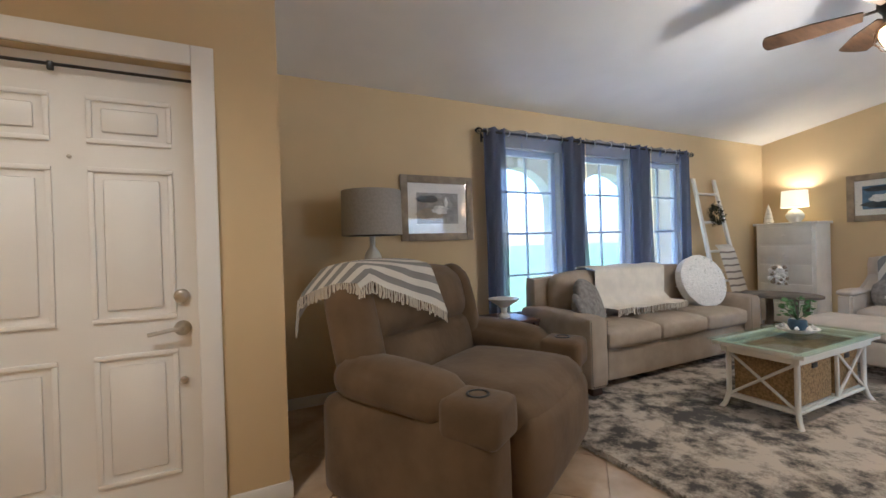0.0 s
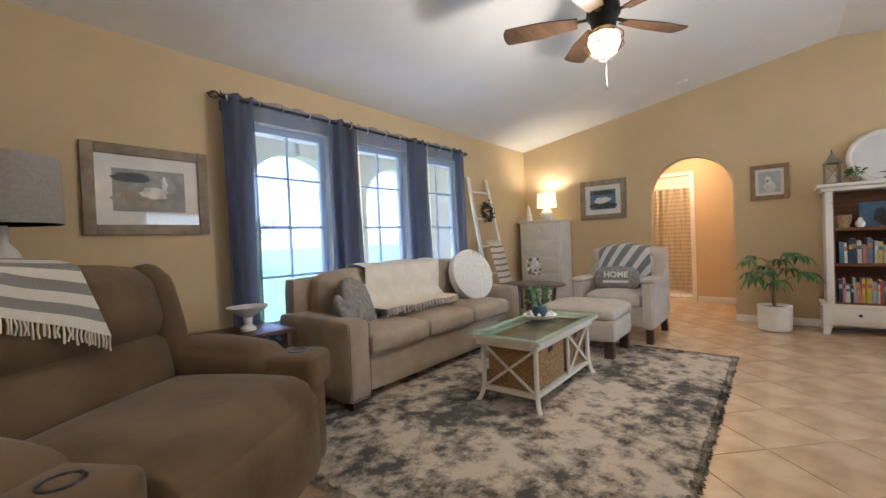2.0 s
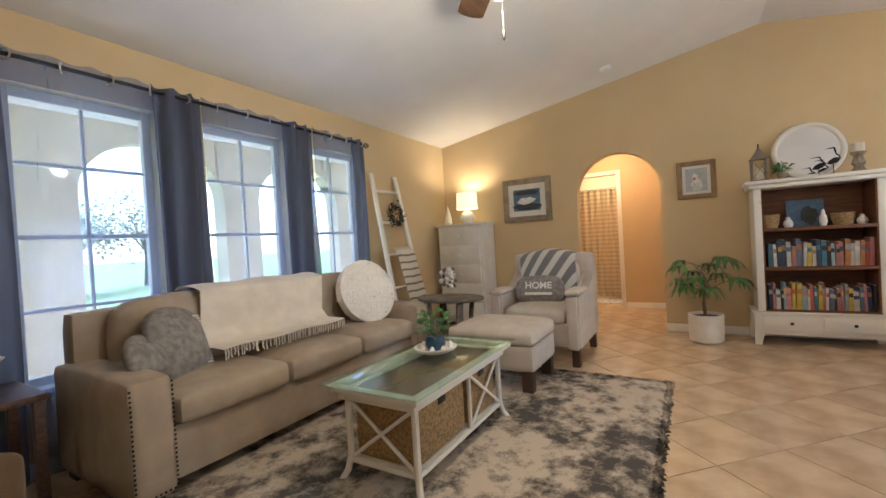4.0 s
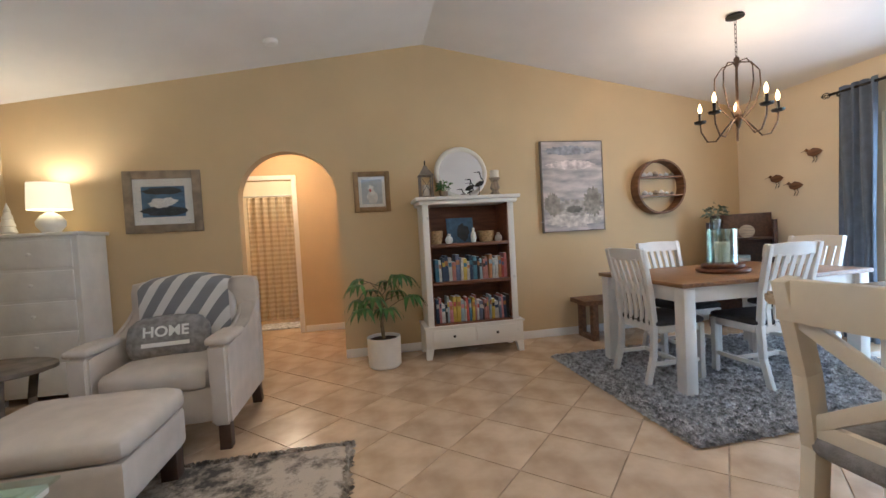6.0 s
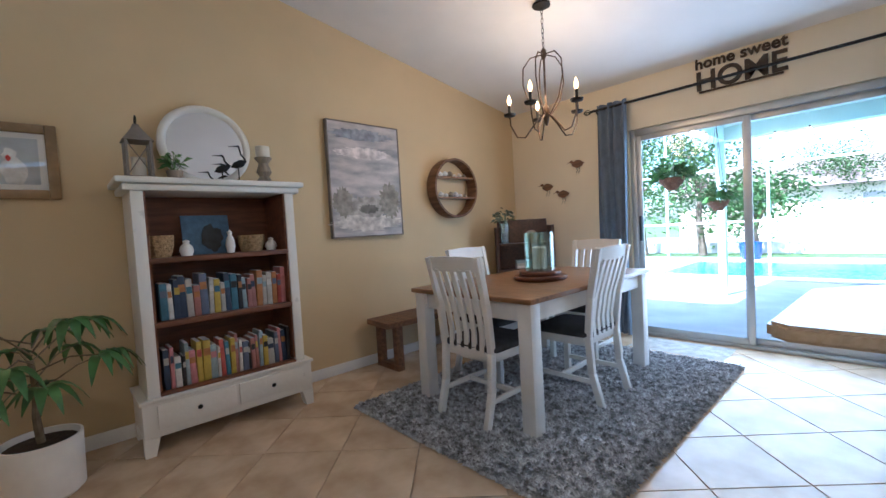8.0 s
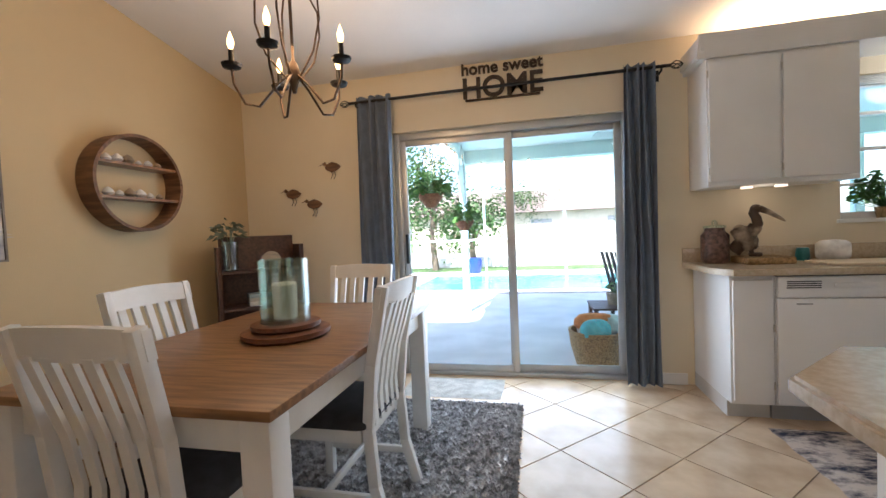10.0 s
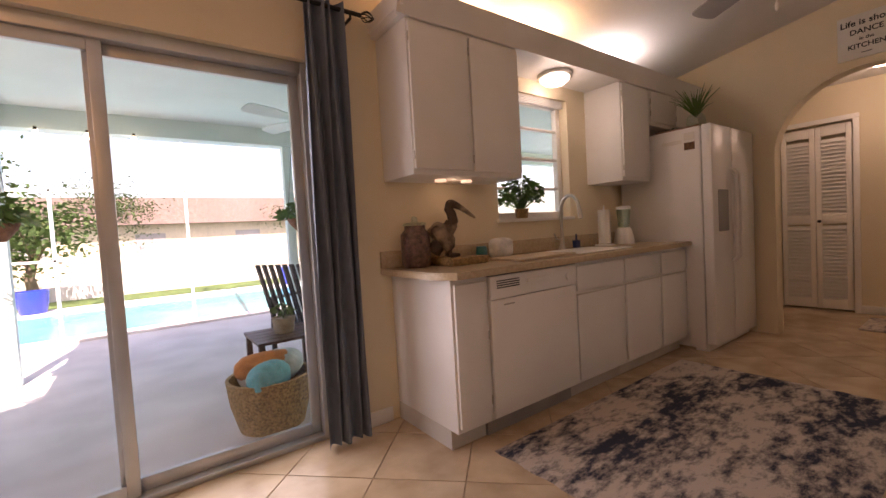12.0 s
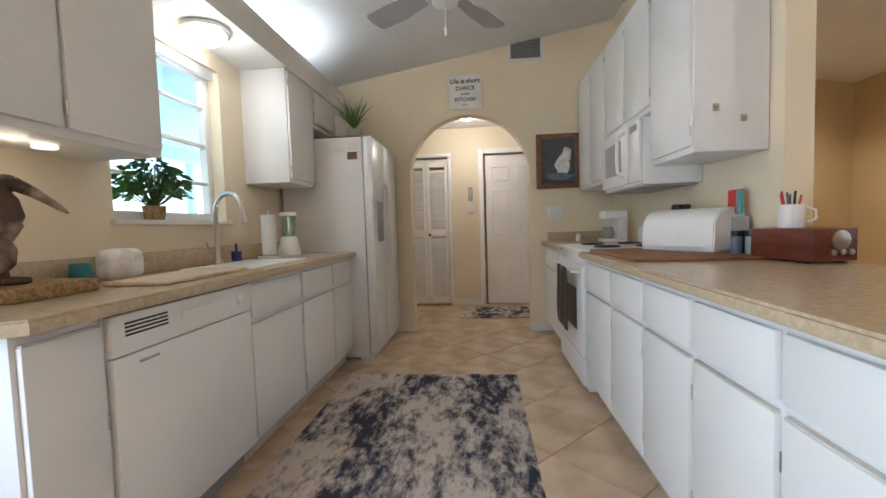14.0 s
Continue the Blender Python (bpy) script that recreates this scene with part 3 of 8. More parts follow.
def curtain(x0, x1, y, z0, z1, waves, depth, mat, label, phase=0.0, group="", flare=0.0, dense=False):
    bm = bmesh.new()
    xm = (x0 + x1) / 2

    def f(u, v):
        x = x0 + (x1 - x0) * u
        x = xm + (x - xm) * (1 + flare * (1 - v))
        z = z0 + (z1 - z0) * v
        a = u * waves * 2 * math.pi + phase
        k = depth * (0.75 + 0.25 * math.sin(3.1 * u * waves + 1.3 * (1 - v)))
        return (x + 0.012 * math.sin(a * 0.5 + 4 * v), y + k * math.sin(a + 0.35 * math.sin(5 * v)), z + 0.008 * math.cos(a) * (v > 0.99))

    sheet(bm, f, int(waves * 14), 14, 0.0)
    return solid("curtain", bm, mat, label, "curtain", group=group, angle=180)


RODZ = 2.245
curtain_rod(2.27, 5.42, 3.50, RODZ, YN, "black iron curtain rod above the front windows")
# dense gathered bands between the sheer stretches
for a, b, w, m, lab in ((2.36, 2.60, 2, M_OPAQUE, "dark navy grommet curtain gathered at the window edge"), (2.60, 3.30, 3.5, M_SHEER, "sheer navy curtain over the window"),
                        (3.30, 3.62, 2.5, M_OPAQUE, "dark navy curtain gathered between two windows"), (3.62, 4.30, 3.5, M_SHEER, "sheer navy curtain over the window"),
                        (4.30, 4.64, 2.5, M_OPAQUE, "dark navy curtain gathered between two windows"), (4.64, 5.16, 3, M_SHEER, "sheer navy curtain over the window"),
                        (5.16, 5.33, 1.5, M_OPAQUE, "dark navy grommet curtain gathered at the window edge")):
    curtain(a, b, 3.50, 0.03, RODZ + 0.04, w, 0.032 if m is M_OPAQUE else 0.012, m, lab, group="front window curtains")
for i in range(14):
    bm = bmesh.new()
    a = 2.40 + i * 0.222
    R = pose(a, 3.50, RODZ, 0, 0, 25 if i % 2 else -25)
    tube(bm, [(0, 0.03 * math.cos(t), 0.03 * math.sin(t)) for t in [2 * math.pi * j / 14 for j in range(15)]], 0.005, 5, R)
    solid("grommet", bm, M_CHROME, "metal ring in the curtain's heading", "grommet", group="curtain grommets")

SRY = 2.30
curtain_rod(3.60, 6.19, YS + 0.11, SRY, YS, "long black iron rod above the sliding door")
curtain(5.76, 6.06, YS + 0.10, 0.02, SRY + 0.04, 4, 0.035, M_CURTAIN, "slate blue curtain drawn open beside the sliding door", group="slider curtains", flare=-0.05)
curtain(3.79, 4.0, YS + 0.10, 0.02, SRY + 0.04, 4, 0.04, M_CURTAIN, "slate blue curtain drawn open beside the sliding door", 1.0, group="slider curtains", flare=0.12)

# sliding door
sd = thing("door_1", "aluminium framed sliding glass door to the patio, closed", "sliding door", kind="structure")
y0 = YS - 0.09
bm = bmesh.new()
for a in ((SLD[0], 0.0, SLD[0] + 0.05, SLD[2]), (SLD[1] - 0.05, 0.0, SLD[1], SLD[2]), (SLD[0] + 0.05, SLD[2] - 0.06, SLD[1] - 0.05, SLD[2]), (SLD[0] + 0.05, 0.0, SLD[1] - 0.05, 0.03)):
    box(bm, a[0], y0 - 0.05, a[1], a[2], y0 + 0.05, a[3], 0.004)
part("track_frame", bm, M_ALU, sd)
for k, (a, b) in enumerate(((SLD[0] + 0.05, 4.87), (4.80, SLD[1] - 0.05))):
    yy = y0 + (0.02 if k else -0.02)
    bm = bmesh.new()
    for q in ((a, 0.03, a + 0.05, SLD[2] - 0.06), (b - 0.05, 0.03, b, SLD[2] - 0.06), (a + 0.05, 0.03, b - 0.05, 0.09), (a + 0.05, SLD[2] - 0.11, b - 0.05, SLD[2] - 0.06)):
        box(bm, q[0], yy - 0.014, q[1], q[2], yy + 0.014, q[3], 0.003)
    p = part("sash", bm, M_ALU, sd)
    g = part("pane", B(a + 0.05, yy - 0.003, 0.09, b - 0.05, yy + 0.003, SLD[2] - 0.11), M_GLASS, p)
    g.visible_shadow = False
part("handle", B(SLD[1] - 0.098, y0 + 0.035, 0.95, SLD[1] - 0.075, y0 + 0.075, 1.2, bev=0.006), M_BLACK, sd)

# front door
fd = thing("door_2", "white six-panel front door with nickel lever and deadbolts", "door", kind="structure")
DX0, DX1, DY = DOOR[0] + 0.03, DOOR[1] - 0.004, 2.51
bm = B(DX0, DY, 0.012, DX1, DY + 0.045, 2.036)
part("leaf", bm, M_TRIM, fd)
for cx in (DX0 + 0.235, DX1 - 0.235):
    for za, zb in ((0.22, 0.78), (0.92, 1.58), (1.68, 1.88)):
        bm = bmesh.new()
        box(bm, cx - 0.15, DY - 0.011, za, cx + 0.15, DY + 0.001, za + 0.02, 0.004)
        box(bm, cx - 0.15, DY - 0.011, zb - 0.02, cx + 0.15, DY + 0.001, zb, 0.004)
        box(bm, cx - 0.15, DY - 0.011, za + 0.02, cx - 0.13, DY + 0.001, zb - 0.02, 0.004)
        box(bm, cx + 0.13, DY - 0.011, za + 0.02, cx + 0.15, DY + 0.001, zb - 0.02, 0.004)
        box(bm, cx - 0.10, DY - 0.009, za + 0.05, cx + 0.10, DY + 0.001, zb - 0.05, 0.008)
        part("panel", bm, M_TRIM, fd)
for z, r in ((1.015, 0.032), (0.635, 0.016)):
    bm = bmesh.new()
    lathe(bm, [(r, 0), (r, 0.012), (r * 0.75, 0.022), (r * 0.3, 0.026)], 20, pose(DX1 - 0.065, DY, z, 90))
    part("deadbolt", bm, M_CHROME, fd)
bm = bmesh.new()
lathe(bm, [(0.034, 0), (0.034, 0.008), (0.02, 0.02), (0.012, 0.05)], 20, pose(DX1 - 0.065, DY, 0.87, 90))
tube(bm, [(DX1 - 0.065, DY - 0.05, 0.87), (DX1 - 0.10, DY - 0.055, 0.872), (DX1 - 0.16, DY - 0.052, 0.862), (DX1 - 0.19, DY - 0.05, 0.858)], 0.009, 8)
part("lever_handle", bm, M_CHROME, fd)
bm = bmesh.new()
lathe(bm, [(0.008, 0), (0.008, 0.006), (0.004, 0.008)], 12, pose((DX0 + DX1) / 2, DY, 1.62, 90))
part("peephole", bm, M_CHROME, fd)
bm = bmesh.new()
for a in ((DOOR[0] - 0.09, 0.0, DOOR[0], DOOR[2] + 0.09), (DOOR[1], 0.0, DOOR[1] + 0.09, DOOR[2] + 0.09), (DOOR[0], DOOR[2], DOOR[1], DOOR[2] + 0.09)):
    box(bm, a[0], 2.428, a[1], a[2], 2.449, a[3], 0.006)
solid("trim", bm, M_TRIM, "white painted casing round the front door", "trim", "structure")
bm = bmesh.new()
tube(bm, [(DOOR[0], 2.485, 1.985), (DOOR[1], 2.485, 1.985)], 0.007, 8)
box(bm, -0.34, 2.476, 1.96, -0.32, 2.494, 1.995, 0.003)
solid("tension_rod", bm, M_BLACK, "thin black tension rod across the top of the front door", "rod")

# passage doors
lv = thing("door_3", "white louvered bifold closet door, closed", "door", kind="structure")
for a, b in ((-3.30, -3.005), (-3.0, -2.71)):
    bm = bmesh.new()
    for q in ((a, 0.02, a + 0.045, 2.0), (b - 0.045, 0.02, b, 2.0), (a + 0.045, 0.02, b - 0.045, 0.12), (a + 0.045, 0.95, b - 0.045, 1.05), (a + 0.045, 1.9, b - 0.045, 2.0)):
        box(bm, -1.335, q[0], q[1], -1.305, q[2], q[3], 0.003)
    p = part("leaf", bm, M_TRIM, lv)
    sl = None
    for k in range(44):
        z = 0.14 + k * 0.0405
        if 0.93 < z < 1.07 or z > 1.88:
            continue
        if sl is None:
            bm = bmesh.new()
            box(bm, -0.028, 0, -0.003, 0.028, (b - a) - 0.088, 0.003, 0.0, Matrix.Rotation(radians(52), 4, "Y"))
            sl = mesh_of("slat", bm, M_TRIM, False)
        o = new("slat", sl)
        o.parent = p
        o.location = (-1.32, a + 0.044, z)
bm = bmesh.new()
lathe(bm, [(0.01, 0), (0.01, 0.02), (0.018, 0.03), (0.012, 0.04)], 12, pose(-1.305, -2.97, 0.98, 0, 90))
part("knob", bm, M_BLACK, lv)
d4 = thing("door_4", "white six-panel passage door, closed", "door", kind="structure")
part("leaf", B(-1.345, -2.19, 0.012, -1.305, -1.43, 2.02), M_TRIM, d4)
for yc in (-1.99, -1.63):
    for za, zb in ((0.25, 0.82), (0.96, 1.56), (1.68, 1.88)):
        bm = bmesh.new()
        box(bm, -1.306, yc - 0.12, za, -1.297, yc + 0.12, za + 0.018, 0.004)
        box(bm, -1.306, yc - 0.12, zb - 0.018, -1.297, yc + 0.12, zb, 0.004)
        box(bm, -1.306, yc - 0.12, za + 0.018, -1.297, yc - 0.102, zb - 0.018, 0.004)
        box(bm, -1.306, yc + 0.102, za + 0.018, -1.297, yc + 0.12, zb - 0.018, 0.004)
        part("panel", bm, M_TRIM, d4)
for a, b in ((-2.29, -1.33), ):
    bm = bmesh.new()
    box(bm, -1.298, a, 0, -1.282, a + 0.07, 2.12, 0.004)
    box(bm, -1.298, b - 0.07, 0, -1.282, b, 2.12, 0.004)
    box(bm, -1.298, a + 0.07, 2.05, -1.282, b - 0.07, 2.12, 0.004)
    solid("trim", bm, M_TRIM, "white casing round the passage door", "trim", "structure")
bm = bmesh.new()
box(bm, -1.298, -3.36, 2.03, -1.285, -2.65, 2.08, 0.004)
box(bm, -1.298, -2.70, 0, -1.285, -2.65, 2.03, 0.004)
box(bm, -1.298, -3.36, 0, -1.285, -3.31, 2.03, 0.004)
solid("trim", bm, M_TRIM, "white casing round the closet door", "trim", "structure")
solid("door_mat", B(-1.05, -2.55, 0.002, -0.45, -1.7, 0.014, bev=0.004), M_KRUG, "small patterned mat by the passage door", "mat")

# ---------------------------------------------------------------- lamps with their light
def fan(m, mat_blade, mat_body, rod, radius, n, turn, light, label, pitch=12):
    f = thing("ceiling_fan", label, "ceiling fan", m)
    bm = bmesh.new()
    lathe(bm, [(0.02, rod), (0.07, rod - 0.01), (0.075, rod - 0.06), (0.02, rod - 0.09)], 20)
    part("canopy", bm, mat_body, f)
    bm = bmesh.new()
    lathe(bm, [(0.013, 0.1), (0.013, rod - 0.06)], 10)
    part("downrod", bm, mat_body, f)
    bm = bmesh.new()
    lathe(bm, [(0.03, 0.14), (0.06, 0.13), (0.095, 0.10), (0.10, 0.04), (0.075, 0.0), (0.07, -0.05), (0.03, -0.06)], 24)
    part("motor", bm, mat_body, f)
    for i in range(n):
        a = turn + 360 / n * i
        R = Matrix.Rotation(radians(a), 4, "Z")
        bm = bmesh.new()
        out = []
        L0, L1 = 0.15, radius
        for k in range(9):
            t = k / 8
            out.append((L0 + (L1 - L0) * t, -(0.045 + 0.03 * min(1, t * 2.0))))
        for k in range(1, 8):
            a2 = -math.pi / 2 + math.pi * k / 8
            out.append((L1 + 0.03 * math.cos(a2), 0.075 * math.sin(a2)))
        for k in range(8, -1, -1):
            t = k / 8
            out.append((L0 + (L1 - L0) * t, 0.045 + 0.03 * min(1, t * 2.0)))
        prism(bm, out, -0.004, 0.004, R @ pose(0, 0, 0.02, pitch))
        b = part("blade", bm, mat_blade, f)
        bm = bmesh.new()
        bar(bm, R @ Vector((0.08, 0, 0.03)), R @ Vector((0.22, 0, 0.026)), 0.035, 0.006)
        part("blade_iron", bm, mat_body, b)
    bm = bmesh.new()
    zb = -0.26 if light else -0.09
    tube(bm, [(0.03, 0, -0.05), (0.03, 0, zb - 0.10)], 0.0018, 5)
    lathe(bm, [(0.002, 0), (0.007, -0.012), (0.007, -0.035), (0.002, -0.045)], 8, pose(0.03, 0, zb - 0.10))
    part("pull_chain", bm, mat_body, f)
    return f


M_FANWOOD = material("dark_fan_wood", (0.075, 0.042, 0.022), 0.5, vary=0.35, scale=5, bump=0.08, stretch=(1, 6, 6))
lf = fan(pose(3.63, 1.20, 2.43), M_FANWOOD, M_IRON, roof_z(1.19) - 2.42, 0.58, 5, 38, True, "five-blade wooden ceiling fan with a lit cage lamp")
bm = bmesh.new()
lathe(bm, [(0.05, -0.065), (0.088, -0.085), (0.094, -0.13), (0.07, -0.185), (0.03, -0.20)], 20)
part("glass_bowl", bm, glow("amber_lamp_glow", (1.0, 0.55, 0.18), 1.5), lf, "glowing amber glass bowl")
for k in range(8):
    a = k * math.pi / 4
    bm = bmesh.new()
    tube(bm, [(r * math.cos(a), r * math.sin(a), z) for r, z in ((0.075, -0.055), (0.11, -0.09), (0.115, -0.13), (0.085, -0.19), (0.03, -0.225))], 0.003, 5)
    part("cage_wire", bm, M_BRONZE, lf)
bm = bmesh.new()
for z, r in ((-0.09, 0.112), (-0.15, 0.112), (-0.225, 0.03)):
    tube(bm, [(r * math.cos(t), r * math.sin(t), z) for t in [2 * math.pi * j / 20 for j in range(21)]], 0.003, 5)
part("cage_ring", bm, M_BRONZE, lf)
lamp("fan_light", "POINT", pose(3.63, 1.20, 2.14), 8, WARM, 0.06)
fan(pose(2.10, -2.42, 2.33), M_GREYPL, M_PLASTIC, roof_z(-2.42) - 2.33, 0.52, 4, 58, False, "white kitchen ceiling fan with grey blades")

ch = thing("chandelier", "wrought iron chandelier with five lit candle bulbs", "chandelier", pose(5.75, -2.42, 0))
cz = roof_z(-2.42)
bm = bmesh.new()
lathe(bm, [(0.065, cz), (0.065, cz - 0.015), (0.02, cz - 0.03)], 20)
part("canopy", bm, M_IRON, ch)
bm = bmesh.new()
n = 9
for k in range(n):
    z = cz - 0.035 - k * (cz - 2.47) / n
    h = (cz - 2.47) / n * 0.62
    R = pose(0, 0, z - h * 0.8, 0, 0, 90 * (k % 2))
    tube(bm, [(0.009 * math.sin(t), 0, h * math.cos(t)) for t in [2 * math.pi * j / 10 for j in range(11)]], 0.0022, 5, R)
part("chain", bm, M_IRON, ch)
bm = bmesh.new()
lathe(bm, [(0.004, 2.47), (0.02, 2.45), (0.022, 2.41), (0.008, 2.38), (0.007, 2.06), (0.02, 2.04), (0.03, 2.0), (0.022, 1.95), (0.008, 1.9)], 14)
part("stem", bm, M_BRONZE, ch)
for k in range(5):
    a = 2 * math.pi * k / 5 + 0.5
    ca, sa = math.cos(a), math.sin(a)
    P = lambda r, z: (r * ca, r * sa, z)
    bm = bmesh.new()
    tube(bm, [P(r, z) for r, z in ((0.015, 2.42), (0.10, 2.41), (0.155, 2.34), (0.16, 2.22), (0.12, 2.08), (0.05, 1.99), (0.02, 1.96))], 0.005, 6)
    part("cage_arm", bm, M_BRONZE, ch)
    bm = bmesh.new()
    tube(bm, [P(r, z) for r, z in ((0.02, 1.99), (0.08, 1.93), (0.16, 1.83), (0.22, 1.84), (0.265, 1.93), (0.27, 2.0))], 0.006, 6)
    arm = part("arm", bm, M_BRONZE, ch)
    bm = bmesh.new()
    lathe(bm, [(0.005, 1.995), (0.04, 2.005), (0.046, 2.02), (0.012, 2.015), (0.012, 2.085), (0.004, 2.088)], 14, Matrix.Translation((0.27 * ca, 0.27 * sa, 0)))
    part("candle_cup", bm, M_IRON, arm)
    bm = bmesh.new()
    lathe(bm, [(0.006, 2.088), (0.014, 2.105), (0.015, 2.125), (0.008, 2.15), (0.001, 2.17)], 12, Matrix.Translation((0.27 * ca, 0.27 * sa, 0)))
    part("bulb", bm, M_BULB, arm, "glowing flame-shaped bulb")
lamp("chandelier_light", "POINT", pose(5.75, -2.42, 2.13), 5.0, (1.0, 0.60, 0.29), 0.22)

kd = thing("flush_light", "round white flush ceiling light, lit", "ceiling light", pose(2.12, -3.77, 2.24))
bm = bmesh.new()
lathe(bm, [(0.13, 0.0), (0.13, -0.025), (0.115, -0.03)], 28)
part("rim", bm, M_CHROME, kd)
bm = bmesh.new()
lathe(bm, [(0.113, -0.02), (0.105, -0.05), (0.07, -0.075), (0.02, -0.085), (0.001, -0.086)], 28)
part("diffuser", bm, M_DOME, kd)
lamp("flush_lamp", "POINT", pose(2.12, -3.75, 2.10), 1.0, (1, 0.93, 0.82), 0.09)
# lights lying on top of the wall cabinets
for x, c in ((3.05, (1.0, 0.62, 0.34)), (2.35, (1.0, 0.75, 0.45)), (1.35, (0.9, 0.97, 1.0))):
    bm = bmesh.new()
    box(bm, x - 0.15, -3.84, 2.372, x + 0.15, -3.80, 2.392, 0.004)
    solid("strip_light", bm, glow("strip_glow_%d" % int(x * 10), c, 3.0), "slim lit strip lamp lying on top of the wall cabinets", "lamp", group="cabinet top lights")
    lamp("strip_lamp", "AREA", look((x, -3.80, 2.41), (x, -3.72, 3.0)), 1.1, c, 0.5, 0.1)
for x, y in ((-0.6, 1.0),):
    z = roof_z(y)
    tilt = Matrix.Rotation(math.atan(SLOPE) * (-1), 4, "X")
    d = thing("downlight", "round recessed ceiling downlight, lit", "ceiling light", Matrix.Translation((x, y, z)) @ tilt)
    bm = bmesh.new()
    tube(bm, [(0.075 * math.cos(t), 0.075 * math.sin(t), -0.003) for t in [2 * math.pi * j / 24 for j in range(25)]], 0.009, 6)
    part("ring", bm, M_TRIM, d)
    bm = bmesh.new()
    lathe(bm, [(0.068, -0.004), (0.001, -0.005)], 20)
    part("lens", bm, M_SPOT, d)
    lamp("downlight_lamp", "SPOT", look((x, y, z - 0.05), (x, y, 0)), 15, WARM, 0.06, spot=radians(130))
lamp("hall_lamp", "POINT", pose(8.0, 1.5, 2.25), 5, (1.0, 0.56, 0.25), 0.12)
hl = thing("hall_light", "small lit dome light on the hall ceiling", "ceiling light", pose(8.0, 1.5, 2.41))
bm = bmesh.new()
lathe(bm, [(0.11, 0), (0.105, -0.04), (0.06, -0.07), (0.001, -0.08)], 22)
part("diffuser", bm, M_DOME, hl)
lamp("bath_lamp", "POINT", pose(9.5, 1.8, 2.2), 6, (1.0, 0.72, 0.42), 0.12)
# lamp and unseen dome added only to brighten the passage
lamp("passage_lamp", "POINT", pose(-0.6, -2.4, 2.25), 2.5, (1.0, 0.85, 0.7), 0.1)
pl = thing("passage_light", "small lit dome light added on the passage ceiling, out of view", "ceiling light", pose(-0.6, -2.4, 2.41))
bm = bmesh.new()
lathe(bm, [(0.11, 0), (0.105, -0.04), (0.06, -0.07), (0.001, -0.08)], 22)
part("diffuser", bm, M_DOME, pl)

# ---------------------------------------------------------------- living room furniture
# recliner
rc = thing("recliner", "wide taupe microfibre recliner with cup holders in its arms", "armchair", pose(1.505, 2.277, 0, 0, 0, 31))
bm = bmesh.new()
rbox(bm, (0, 0.10, 0.22), (1.02, 0.86, 0.36), 0.06, 0.01)
part("base", bm, M_TAUPE, rc)
bm = bmesh.new()
rbox(bm, (0, -0.10, 0.44), (0.88, 0.74, 0.22), 0.10, 0.035, 8)
rbox(bm, (0, -0.40, 0.29), (0.86, 0.20, 0.42), 0.09, 0.03, 8)
part("seat", bm, M_TAUPE, rc)
T = pose(0, 0.36, 0.42, -14)
bm = bmesh.new()
rbox(bm, (-0.03, 0, 0.17), (1.08, 0.26, 0.36), 0.11, 0.05, 8, T)
rbox(bm, (-0.03, -0.02, 0.46), (1.06, 0.27, 0.38), 0.13, 0.05, 8, T)
part("backrest", bm, M_TAUPE, rc)
for s in (-1, 1):
    bm = bmesh.new()
    rbox(bm, (0.50 * s - 0.02, -0.03, 0.36), (0.20, 0.26, 0.56), 0.11, 0.03, 8, T)
    part("wing", bm, M_TAUPE, rc)
    bm = bmesh.new()
    rbox(bm, (0.57 * s, 0.06, 0.26), (0.24, 0.92, 0.50), 0.07, 0.015, 8)
    part("arm_panel", bm, M_TAUPE, rc)
    bm = bmesh.new()
    rbox(bm, (0.56 * s, 0.16, 0.56), (0.27, 0.66, 0.19), 0.095, 0.03, 8, pose(0, 0, 0, 4))
    part("arm_pillow", bm, M_TAUPE, rc)
    bm = bmesh.new()
    rbox(bm, (0.575 * s, -0.30, 0.52), (0.23, 0.26, 0.17), 0.035, 0.005, 6)
    part("cup_console", bm, M_TAUPE, rc)
    bm = bmesh.new()
    tube(bm, [(0.575 * s + 0.043 * math.cos(t), -0.30 + 0.043 * math.sin(t), 0.609) for t in [2 * math.pi * j / 20 for j in range(21)]], 0.006, 6)
    lathe(bm, [(0.042, 0.6075), (0.001, 0.6075)], 20, Matrix.Translation((0.575 * s, -0.30, 0)))
    part("cup_holder", bm, M_BLACK, rc, "black round cup holder")


def uv_from_grid(ob, nu, nv):
    me = ob.data
    uv = me.uv_layers.new(name="uv")
    for poly in me.polygons:
        for li in poly.loop_indices:
            vi = me.loops[li].vertex_index % ((nu + 1) * (nv + 1))
            uv.data[li].uv = ((vi // (nv + 1)) / nu, (vi % (nv + 1)) / nv)


def cloth(name, f, nu, nv, mat, label, category, parent_m=None, fringe=None):
    """A draped cloth with optional fringe along v = 0."""
    bm = bmesh.new()
    sheet(bm, f, nu, nv)
    me = mesh_of("weave", bm, mat, True, 180)
    t = thing(name, label, category, parent_m)
    ob = new("weave", me)
    ob.parent = t
    uv_from_grid(ob, nu, nv)
    if fringe:
        rnd = random.Random(5)
        bm = bmesh.new()
        for edge in fringe:
            for k in range(48):
                u = (k + rnd.random() * 0.6) / 48
                p = Vector(f(*edge(u)))
                q = Vector(f(*edge(min(1, u + 0.01))))
                d = Vector((rnd.uniform(-0.015, 0.015), rnd.uniform(-0.015, 0.015), -1)) * rnd.uniform(0.045, 0.065)
                tube(bm, [p, p + d * 0.5 + Vector((rnd.uniform(-0.006, 0.006), rnd.uniform(-0.006, 0.006), 0)), p + d], 0.004, 4)
        part("fringe", bm, M_WHITECLOTH, t, "knotted ivory fringe")
    return t


